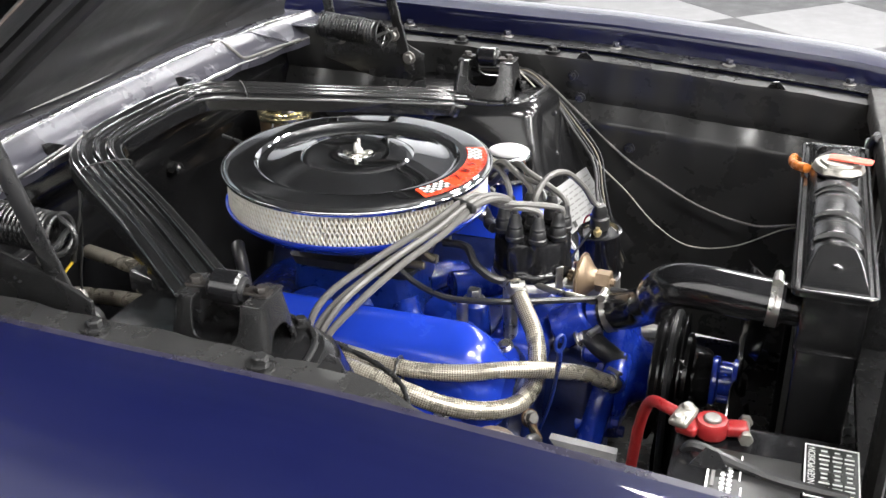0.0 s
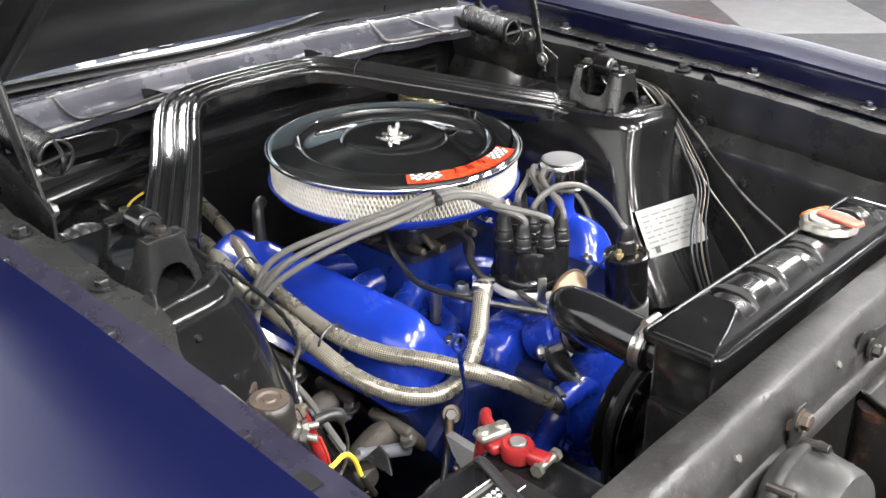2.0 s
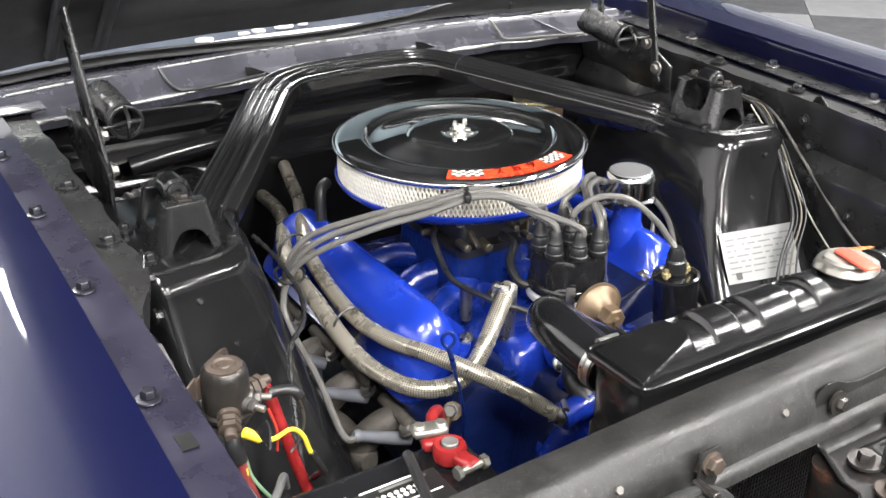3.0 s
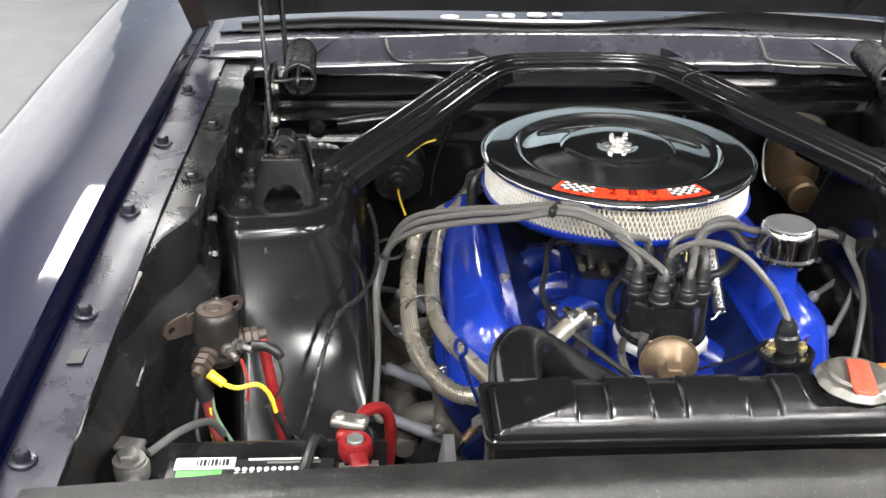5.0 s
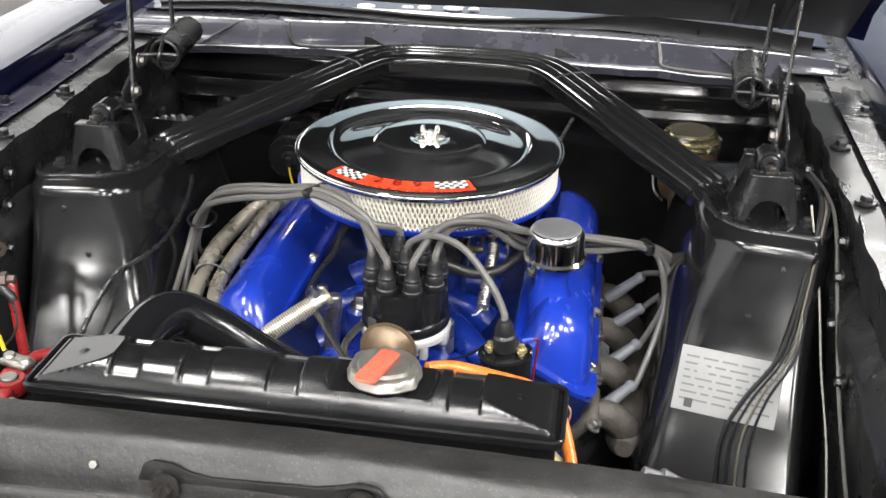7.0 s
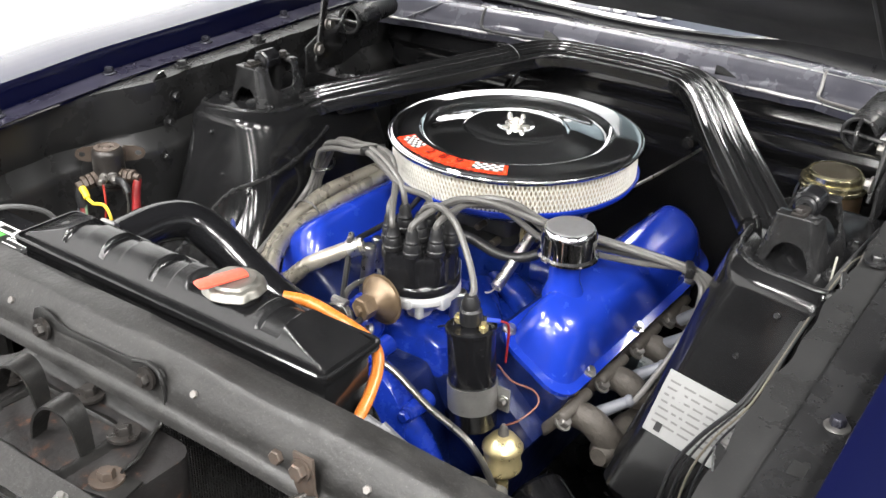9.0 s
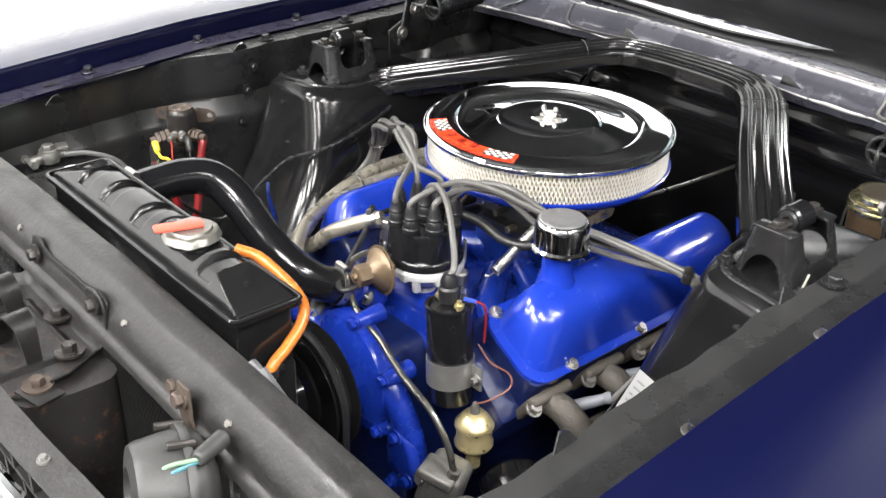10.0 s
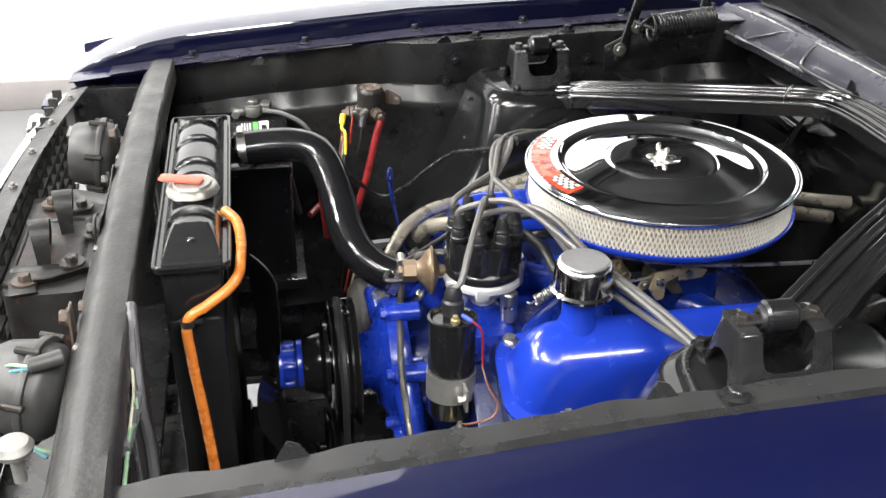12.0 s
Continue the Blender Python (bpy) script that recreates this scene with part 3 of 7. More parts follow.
def build_tower(s, car):
    bm = B()
    zs = [0.45, 0.59, 0.60, 0.606, 0.612, 0.62, 0.63, 0.645, 0.66, 0.675, 0.69, 0.71, 0.735, 0.757, 0.78, 0.805, 0.83, 0.85, 0.87, 0.885, 0.894, 0.899, 0.902, 0.9045, 0.905]
    rings = [tower_ring(s, z) for z in zs]
    loft(bm, rings)
    tw = part("shock_tower", bm, GLOSS, car, "gloss black pressed-steel shock tower", 40)
    bm = B()
    tube(bm, [V(s * x, y, 0.9050) for x, y in ((0.532, -0.115), (0.512, -0.146), (0.470, -0.142), (0.428, -0.134), (0.400, -0.112), (0.384, -0.070), (0.380, -0.01), (0.379, 0.07))], 0.0040, 10)
    part("rim", bm, SATIN, tw)
    for x, y, z in ((0.436, -0.200, 0.812), (0.470, -0.186, 0.872)):
        bm = B()
        lathe(bm, [(0.004, -0.004), (0.004, 0.0015), (0.003, 0.0025), (0, 0.0025)], 12, pose(s * x, y + 0.012, z, 70, 0, 0))
        part("stud", bm, SATIN, tw)
    # heater-side reinforcement bracket under the brace end
    bm = B()
    box(bm, (s * 0.352, 0.075, 0.885), (0.022, 0.16, 0.028), 0.003, pose(0, 0, 0, 0, 0, s * 20))
    part("bracket", bm, SATIN, tw)


def build_firewall(car):
    def fn(u, v):
        x = -0.60 + 1.2 * u
        z = 0.40 + 0.535 * v
        y = 0.395
        for zc, w, a in ((0.900, 0.014, 0.026), (0.856, 0.018, 0.034), (0.80, 0.018, 0.014)):
            y -= a * math.exp(-((z - zc) / w) ** 2) * (0.25 + 0.75 * max(0.0, min(1.0, (abs(x) - 0.20) / 0.05)) * max(0.0, min(1.0, (0.56 - abs(x)) / 0.05)) * (1.0 if x < 0 else 0.15))
        y += 0.05 * max(0, 0.62 - z)
        y += 0.002 * noise.noise(V(9 * x, 9 * z, 2))
        return V(x, y, z)
    bm = B()
    sheet(bm, fn, 60, 60, 0.002)
    fw = part("firewall", bm, GLOSS, car, "gloss black firewall with pressed ribs", 60)
    cyls = [(-0.30, 0.30, 0.77, 0.05), (-0.44, 0.36, 0.84, 0.018), (0.12, 0.37, 0.83, 0.012)]
    for x, y, z, r in cyls:
        bm = B()
        cyl(bm, (x, 0.40, z), (x, y, z), r, r * 0.85, 24, 0.004)
        part("fitting", bm, SATIN, fw)
    for r0, y in ((0.030, 0.296), (0.016, 0.289), (0.008, 0.280)):
        bm = B()
        cyl(bm, (-0.30, 0.30, 0.77), (-0.30, y, 0.77), r0, r0 * 0.9, 24, 0.002)
        part("motor_cap", bm, SATIN, fw)
    bm = B()
    tube(bm, [(-0.40, 0.34, 0.855), (-0.30, 0.335, 0.868), (-0.22, 0.33, 0.872)], 0.016, 14)
    part("pipe", bm, GLOSS, fw)

    prof = [(0.377, 0.940), (0.376, 0.953), (0.379, 0.959), (0.387, 0.967), (0.396, 0.977), (0.405, 0.986), (0.411, 0.991), (0.416, 0.9915), (0.422, 0.988), (0.450, 0.988), (0.62, 0.990)]

    def cw(u, v):
        x = -0.60 + 1.2 * u
        k = v * (len(prof) - 1)
        i = min(int(k), len(prof) - 2)
        t = k - i
        y = prof[i][0] + (prof[i + 1][0] - prof[i][0]) * t
        z = prof[i][1] + (prof[i + 1][1] - prof[i][1]) * t
        y -= 0.16 * x * x
        if v < 0.3:
            y += 0.003 * noise.noise(V(14 * x, 0, 5))
            z += 0.003 * noise.noise(V(17 * x, 3, 5))
        return V(x, y, z + 0.002 * noise.noise(V(8 * x, 8 * y, 1)))
    bm = B()
    sheet(bm, cw, 150, 50, 0.0016)
    co = part("cowl", bm, COWL, car, "dusty dark cowl panel below the hood", 50)
    bm = B()
    tube(bm, [V(x, 0.3755 - 0.16 * x * x + 0.003 * noise.noise(V(14 * x, 0, 5)), 0.9535 + 0.003 * noise.noise(V(17 * x, 3, 5))) for x in [-0.58 + 0.02 * k for k in range(59)]], lambda t: 0.0022 + 0.0012 * math.sin(37 * t), 8, raw=True)
    part("front_lip", bm, RAWEDGE, co, "pale raw front edge of the cowl")
    bm = B()
    tube(bm, [V(x, 0.413 - 0.16 * x * x, 0.9918 + 0.002 * noise.noise(V(8 * x, 3.3, 1))) for x in [-0.56 + 0.02 * k for k in range(57)]], lambda t: 0.0016 + 0.0008 * math.sin(29 * t), 8, raw=True)
    part("ridge", bm, RAWEDGE, co)
    for q in (-1, 1):
        bm = B()
        tube(bm, [(q * 0.33, 0.396, 0.9905), (q * 0.398, 0.386, 0.9895), (q * 0.425, 0.366, 0.979), (q * 0.462, 0.338, 0.960)], 0.0022, 8)
        part("bead", bm, COWL, co)
    for x in (-0.10, -0.045, 0.01, 0.065, 0.12):
        bm = B()
        bolt(bm, (x, 0.370, 0.9625), r=0.0055, h=0.005, washer=1.5)
        part("bolt", bm, SATIN, co)
    for x in (-0.318, 0.334):
        bm = B()
        box(bm, (x, 0.398, 0.986), (0.036, 0.024, 0.003), 0.0012, pose(0, 0, 0, 38, 0, 0))
        cyl(bm, (x + 0.008, 0.399, 0.987), (x + 0.008, 0.397, 0.9895), 0.006, 0.005, 14)
        part("clip", bm, COWL, co)
    # painted cowl top behind the seal with a bare lip and scraped patches
    bm = B()
    sheet(bm, lambda u, v: V(-0.60 + 1.2 * u, 0.470 + 0.30 * v - 0.16 * (-0.60 + 1.2 * u) ** 2 * (1 - v), 0.9955 + 0.002 * noise.noise(V(7 * u, 5 * v, 6))), 60, 12, 0.002)
    ct = part("cowl_top", bm, NAVY, co, "navy painted cowl top behind the seal")
    bm = B()
    sheet(bm, lambda u, v: V(-0.50 + 0.66 * u, 0.450 + (0.004 + 0.030 * math.sin(math.pi * (0.12 + 0.86 * u)) ** 0.6) * v - 0.10 * (-0.50 + 0.66 * u) ** 2, 0.9985 + 0.0015 * v + 0.001 * noise.noise(V(22 * u, 3 * v, 2))), 60, 4, 0.0015)
    part("bare_lip", bm, BAREHOOD, ct, "scraped pale metal lip")
    for x, y, a, b in ((-0.205, 0.500, 0.017, 0.013), (-0.128, 0.507, 0.011, 0.008), (-0.098, 0.512, 0.012, 0.014), (-0.046, 0.518, 0.018, 0.014), (-0.008, 0.522, 0.010, 0.008)):
        bm = B()
        poly = [(a * math.cos(k * math.pi / 8) * (1 + 0.3 * noise.noise(V(k, 40 * x, 1))), b * math.sin(k * math.pi / 8) * (1 + 0.3 * noise.noise(V(k, 40 * x, 5)))) for k in range(16)]
        prism(bm, poly, 0.0030, pose(x, y, 0.9975))
        part("patch", bm, WORNBLUE, ct)
    # corner plates at the hinges
    for s in (-1, 1):
        bm = B()
        box(bm, (s * 0.56, 0.36, zf(0.36) + 0.004), (0.09, 0.10, 0.004), 0.0015)
        cp = part("corner_plate", bm, COWL, co)


HOOD_Y, HOOD_Z, HOOD_A = 0.310, 1.049, radians(38)


def hood_pt(x, d, h):
    return V(x, HOOD_Y - d * math.cos(HOOD_A) + h * math.sin(HOOD_A), HOOD_Z + d * math.sin(HOOD_A) + h * math.cos(HOOD_A) - 0.018 * (x / 0.55) ** 4)


def build_hood(car):
    def back(x):
        return 0.020 * (1 - (x / 0.63) ** 2)

    def skin(u, v):
        x = -0.63 + 1.26 * u
        d = -back(x) + (1.18 + back(x)) * v
        return hood_pt(x, d, 0.04 + 0.012 * (1 - (x / 0.63) ** 2) - (0.02 if v in (0, 1) else 0))
    bm = B()
    sheet(bm, skin, 30, 24, 0.002)
    ho = part("hood", bm, NAVY, car, "open hood, navy outside and black underneath", 50)

    def under(u, v):
        x = -0.60 + 1.2 * u
        d = -back(x) + 0.004 + (1.16 + back(x)) * v
        e = min(u, 1 - u, v * 0.9, (1 - v) * 0.9)
        h = 0.016 if e < 0.075 else 0.034
        t = max(0, min(1, (e - 0.06) / 0.03))
        h = 0.014 + 0.02 * t - 0.014 * max(0, 1 - abs(u - 0.5) / 0.05) * t
        return hood_pt(x, d, h + 0.002 * noise.noise(V(6 * x, 6 * d, 0)))
    bm = B()
    sheet(bm, under, 60, 60, 0.0015)
    part("inner_frame", bm, HOODM, ho, "matt black hood inner frame")
    # rubber seal sagging along the edge of the cowl, seen under the raised hood
    bm = B()
    sp = spline([(-0.56, 0.405, 1.004), (-0.40, 0.425, 1.008), (-0.20, 0.428, 1.003), (-0.10, 0.428, 0.999), (0.0, 0.428, 0.998), (0.08, 0.427, 1.002), (0.16, 0.425, 1.007), (0.25, 0.424, 1.008), (0.36, 0.420, 1.002), (0.48, 0.410, 0.996), (0.57, 0.395, 0.990)], 8)
    k = len(sp) - 1
    sheet(bm, lambda u, v: sp[int(round(u * k))] + V(0, 0.004 * math.sin(math.pi * v) - 0.004 * v, 0.014 * (v - 0.5) + 0.018 * v * max(0.0, min(1.0, (sp[int(round(u * k))].x - 0.16) / 0.14))), k, 6, 0.004)
    part("edge_seal", bm, RUBBER, ho, "black rubber seal between hood and cowl")
    # rusty side edge
    bm = B()
    sheet(bm, lambda u, v: hood_pt(-0.628 + 0.028 * v, -0.01 + 0.6 * u, 0.010 + 0.004 * v), 30, 3, 0.0015)
    part("side_edge", bm, RUSTY, ho, "rust-stained hood side edge")
    # pressed stiffening ribs on the inner frame
    for x in (-0.50, -0.43, 0.43, 0.50):
        bm = B()
        tube(bm, [hood_pt(x, 0.02, 0.012), hood_pt(x, 0.3, 0.012), hood_pt(x * 0.98, 0.8, 0.012)], 0.010, 10)
        part("rib", bm, HOODM, ho)


def build_support(car):
    # upper radiator support bar
    def zc(x):
        return 0.952 - 0.026 * (x / 0.6) ** 2

    def yc(x):
        return -0.719 + 0.004 * (x / 0.6) ** 2
    prof = [(0.026, -0.035), (0.026, -0.004), (0.023, 0.0), (-0.003, 0.001), (-0.009, -0.002), (-0.024, -0.022), (-0.027, -0.042), (-0.034, -0.046), (-0.036, -0.054)]

    def fn(u, v):
        x = -0.60 + 1.20 * u
        k = v * (len(prof) - 1)
        i = min(int(k), len(prof) - 2)
        t = k - i
        y = prof[i][0] + (prof[i + 1][0] - prof[i][0]) * t
        z = prof[i][1] + (prof[i + 1][1] - prof[i][1]) * t
        w = 0.0014 * noise.noise(V(9 * x, 6 * v, 3)) + 0.0005 * noise.noise(V(45 * x, 40 * v, 7))
        return V(x, yc(x) + y, zc(x) + z + w)
    bm = B()
    sheet(bm, fn, 90, 21, 0.003)
    sb = part("radiator_support", bm, DUSTY, car, "dusty black upper radiator support bar", 45)
    for x in (-0.33, -0.144, 0.130, 0.33):
        bm = B()
        bolt(bm, (x, yc(x) - 0.021, zc(x) - 0.0185), axis=(0, -1, 0.7), r=0.0042, h=0.004, washer=1.4)
        part("bolt", bm, DULLSTEEL, sb)
    for x, m in ((-0.245, RUSTY), (0.235, RUSTY)):
        bm = B()
        bolt(bm, (x, yc(x) - 0.0255, zc(x) - 0.03), axis=(0, -1, 0.15), r=0.007, h=0.006, washer=1.5)
        part("bolt", bm, m, sb)
    # side walls of the support
    for s in (-1, 1):
        bm = B()
        box(bm, (s * 0.44, -0.715, 0.66), (0.32, 0.008, 0.50), 0.003)
        part("side_panel", bm, SATIN, sb)
        bm = B()
        tube(bm, [(s * 0.262, -0.70, 0.93), (s * 0.265, -0.70, 0.42)], 0.012, 8)
        part("post", bm, DUSTY, sb)
    # front valance strip over the grille
    def val(u, v):
        x = -0.56 + 1.12 * u
        y = -0.90 + 0.030 * v + 0.035 * (abs(x) / 0.56) ** 2
        return V(x, y, 0.905 - 0.012 * (x / 0.56) ** 2 + 0.006 * v + 0.0015 * noise.noise(V(12 * x, v, 9)))
    bm = B()
    sheet(bm, val, 60, 4, 0.002)
    va = part("valance_strip", bm, DUSTY, car, "dusty black strip above the grille")
    for i in range(9):
        x = -0.5 + i * 0.125
        bm = B()
        bolt(bm, (x, -0.885 + 0.035 * (abs(x) / 0.56) ** 2, 0.909 - 0.012 * (x / 0.56) ** 2), r=0.004, h=0.004, washer=1.5)
        part("bolt", bm, LEAD, va)
    bm = B()
    tube(bm, [(-0.56, -0.875, 0.878), (-0.3, -0.905, 0.886), (0, -0.918, 0.888), (0.3, -0.905, 0.886), (0.56, -0.875, 0.878)], 0.009, 10)
    part("grille_moulding", bm, CHROME, car, "bright chrome grille moulding")
    # grille mesh
    g = part("grille", grille_mesh(), DUSTY, car, "black lattice grille")
    # latch plate: pressed tray with an upright rear flange
    bm = B()

    def tray(u, v):
        y = -0.860 + 0.108 * v
        half = interp(y, [(-0.86, 0.118), (-0.835, 0.128), (-0.80, 0.124), (-0.765, 0.104), (-0.752, 0.102)])
        x = -0.006 + half * (2 * u - 1)
        e = min(u, 1 - u) * 2 * half
        z = 0.8835 + 0.012 * max(0.0, 1 - e / 0.014) ** 2 * (1 if v > 0.35 else 0.3)
        if v > 0.90:
            z += 0.010 * ((v - 0.90) / 0.10) ** 2
        q = max(abs(x - 0.006) / 0.060, abs(y + 0.815) / 0.036)
        z += 0.0035 * math.exp(-((q - 1.08) / 0.10) ** 2)
        if q < 0.95:
            z -= 0.010
        return V(x, y, z + 0.0006 * noise.noise(V(40 * x, 40 * y, 1)))
    sheet(bm, tray, 90, 44, 0.002)
    lp = part("latch_plate", bm, LATCHM, car, "grimy black pressed hood latch plate", 45)
    bm = B()
    prism(bm, [(-0.104, 0), (0.094, 0), (0.096, 0.030), (0.094, 0.046), (0.088, 0.052), (0.074, 0.054), (0.060, 0.050), (0.040, 0.046), (-0.045, 0.043), (-0.062, 0.046), (-0.076, 0.052), (-0.090, 0.053), (-0.100, 0.048), (-0.105, 0.034)], 0.003, pose(-0.002, -0.7465, 0.893, 84, 0, 0), 0.001)
    fl = part("flange", bm, LATCHM, lp, "upright rear flange of the latch plate")
    bm = B()
    tube(bm, [(0.093, -0.7475, 0.893), (0.095, -0.7475, 0.925), (0.092, -0.748, 0.940), (0.084, -0.748, 0.947), (0.070, -0.748, 0.948), (0.055, -0.748, 0.943)], 0.0022, 8)
    part("rolled_edge", bm, LATCHM, fl)
    for x, z in ((-0.082, 0.927), (0.075, 0.933)):
        bm = B()
        bolt(bm, (x, -0.7505, z), axis=(0, -1, 0.1), r=0.0068, washer=1.7)
        part("bolt", bm, DARKTIN, lp)
    for x, y, mm in ((0.0, -0.764, DARKTIN), (0.075, -0.783, DARKTIN), (0.114, -0.832, RUSTY), (-0.085, -0.79, DARKTIN), (-0.10, -0.83, RUSTY)):
        bm = B()
        bolt(bm, (x, y, 0.8895), r=0.0078, h=0.008, washer=2.0)
        part("bolt", bm, mm, lp)
    # square rusted shim under one bolt
    bm = B()
    box(bm, (0.124, -0.834, 0.888), (0.040, 0.030, 0.002), 0.0006, pose(0, 0, 0, 0, 0, 12))
    part("shim", bm, LATCHM, lp)
    # two arched sheet hooks rising out of the recess
    for hx, hy in ((0.041, -0.822), (-0.044, -0.806)):
        bm = B()
        path = spline([(hx - 0.034, hy - 0.004, 0.876), (hx - 0.026, hy - 0.002, 0.905), (hx - 0.010, hy, 0.926), (hx + 0.006, hy + 0.002, 0.931), (hx + 0.019, hy + 0.004, 0.918), (hx + 0.026, hy + 0.005, 0.876)], 6)
        k = len(path) - 1
        sheet(bm, lambda u, v: path[int(round(u * k))] + V(0.12, -0.99, 0) * (0.026 * (v - 0.5) * (0.55 + 0.45 * math.sin(math.pi * u))), k, 4, 0.003)
        part("latch_hook", bm, LATCHM, lp, sharp=50)
    # latch support below, rust showing through
    bm = B()
    rings = [rrect(-0.125, 0.140, -0.858, -0.755, 0.02, z, 4) for z in (0.70, 0.80, 0.884)]
    loft(bm, rings)
    part("latch_bracket", bm, RUSTPATCH, car, "black latch support with rust patches", 45)
    # added unseen panels: hide the bright floor and block light from below
    for cx, cy, sx, sy in ((-0.465, -0.55, 0.25, 0.40), (0.165, -0.55, 0.83, 0.40), (-0.295, -0.46, 0.09, 0.22), (-0.295, -0.70, 0.09, 0.10)):
        bm = B()
        box(bm, (cx, cy, 0.40), (sx - 0.002, sy - 0.002, 0.02), 0.003)
        part("added_under_panel", bm, SATIN, car)
    bm = B()
    box(bm, (0, 0.05, 0.36), (1.1, 0.9, 0.02), 0.004)
    part("added_under_panel", bm, SATIN, car)
    bm = B()
    box(bm, (0, -0.86, 0.43), (1.2, 0.24, 0.02), 0.004)
    part("added_under_panel", bm, SATIN, car)
    for s in (-1, 1):
        bm = B()
        # added side panel that closes the nose against floor light
        box(bm, (s * 0.585, -0.79, 0.66), (0.02, 0.16, 0.46), 0.004)
        part("added_nose_panel", bm, SATIN, car)
        bm = B()
        lathe(bm, [(0.0, -0.09), (0.19, -0.09), (0.20, -0.10), (0.30, -0.10), (0.325, -0.07), (0.325, 0.07), (0.30, 0.10), (0.20, 0.10), (0.19, 0.09), (0.0, 0.06)], 40, pose(s * 0.73, 0.02, 0.325, 0, 90, 0))
        part("tyre", bm, RUBBER, car)
    bm = B()
    tube(bm, [(-0.62, -0.96, 0.46), (-0.4, -1.0, 0.47), (0, -1.02, 0.47), (0.4, -1.0, 0.47), (0.62, -0.96, 0.46)], 0.04, 16)
    part("bumper", bm, CHROME, car, "chrome front bumper")
    for s in (-1, 1):
        bm = B()
        lathe(bm, [(0.030, -0.055), (0.052, -0.040), (0.064, -0.015), (0.068, 0.008), (0.066, 0.012)], 40, pose(s * 0.660, -0.940, 0.738, 90, 0, 0))
        hl = part("headlight", bm, WHITE, car, "white enamelled headlight bowl")
        bm = B()
        lathe(bm, [(0.064, 0.006), (0.074, 0.008), (0.076, 0.016), (0.072, 0.024), (0.062, 0.026), (0.054, 0.030), (0.03, 0.036), (0, 0.038)], 40, pose(s * 0.660, -0.940, 0.738, 90, 0, 0))
        part("trim_ring", bm, CHROME, hl)
        bm = B()
        box(bm, (s * 0.605, -0.888, 0.860), (0.070, 0.068, 0.008), 0.003)
        part("nose_lip", bm, NAVY, car)
        bm = B()
        prism(bm, [(-0.026, 0.0), (0.026, 0.0), (0.018, -0.046), (-0.004, -0.046)], 0.004, pose(s * 0.610, -0.892, 0.856, 90, 0, 90), 0.001)
        part("nose_bracket", bm, LEAD, car)


def grille_mesh():
    bm = B()
    for j in range(9):
        box(bm, (0, -0.884, 0.695 + j * 0.023), (1.1, 0.016, 0.0055))
        for i in range(25):
            box(bm, (-0.54 + (i + 0.5 * (j % 2)) * 0.044, -0.885, 0.7065 + j * 0.023), (0.0055, 0.015, 0.0235))
    return bm


def build_car():
    car = thing("car", (0, 0, 0), "navy blue classic coupe front end with its hood open", "car")
    for s in (-1, 1):
        build_fender(s, car)
        build_apron(s, car)
        build_tower(s, car)
    build_firewall(car)
    build_hood(car)
    build_support(car)
    return car


# ---- brace, shock mounts, hinges ----
def build_brace():
    e = thing("export_brace", (0, 0.36, 0.95), "gloss black ribbed steel strut brace across the bay", "strut brace")

    def strip(path, side, name):
        P = spline(path, 10)
        shoulder = [(0.0300 + 0.0062 * math.sin(a), -0.0075 + 0.0080 * math.cos(a)) for a in [math.pi / 2 * k / 7 for k in range(1, 8)]] + [(0.0366, -0.014), (0.0366, -0.024)]
        prof = [(-a, b) for a, b in shoulder[::-1]] + [(0.058 * k / 48 - 0.0290, 0.0005 + 0.0075 * max(0.0, math.cos(2 * math.pi * (0.058 * k / 48 - 0.0290) / 0.0185)) ** 0.9) for k in range(49)] + shoulder
        bm = B()
        rows = []
        for i, p in enumerate(P):
            d = (P[min(i + 1, len(P) - 1)] - P[max(i - 1, 0)]).normalized()
            w = d.cross(V(0, 0, 1)).normalized()
            u = w.cross(d).normalized()
            rows.append([bm.verts.new(p + w * a + u * b) for a, b in prof])
        fs = []
        for A, C in zip(rows, rows[1:]):
            for k in range(len(prof) - 1):
                fs.append(bm.faces.new((A[k], A[k + 1], C[k + 1], C[k])))
        bm.normal_update()
        bmesh.ops.solidify(bm, geom=fs, thickness=0.002)
        return part(name, bm, BRACEM, e, sharp=75)
    for s in (-1, 1):
        strip([(s * 0.408, -0.03, 0.903), (s * 0.395, -0.005, 0.907), (s * 0.375, 0.02, 0.914), (s * 0.27, 0.16, 0.938), (s * 0.19, 0.275, 0.955), (s * 0.15, 0.320, 0.962), (s * 0.11, 0.341, 0.964), (s * 0.05, 0.349, 0.9645), (0, 0.350, 0.9645)], s, "arm")
        for q in ((0.185, 0.28, 0.956),):
            bm = B()
            a, b = V(s * (q[0] + 0.0255), q[1] + 0.020, q[2]), V(s * (q[0] - 0.0255), q[1] - 0.020, q[2])
            tube(bm, [a + V(0, 0, -0.006), a + V(0, 0, 0.005), (a + b) / 2 + V(0, 0, 0.0092), b + V(0, 0, 0.005), b + V(0, 0, -0.006)], 0.0008, 6)
            part("cable_tie", bm, BLACKINK, e)
        bm = B()
        prism(bm, [(0, 0), (0.045, 0), (0.012, 0.016), (0, 0.018)], 0.003, pose(s * 0.165 - 0.015, 0.378, 0.958, 75, 0, 0))
        part("gusset", bm, GLOSS, e)
    return e


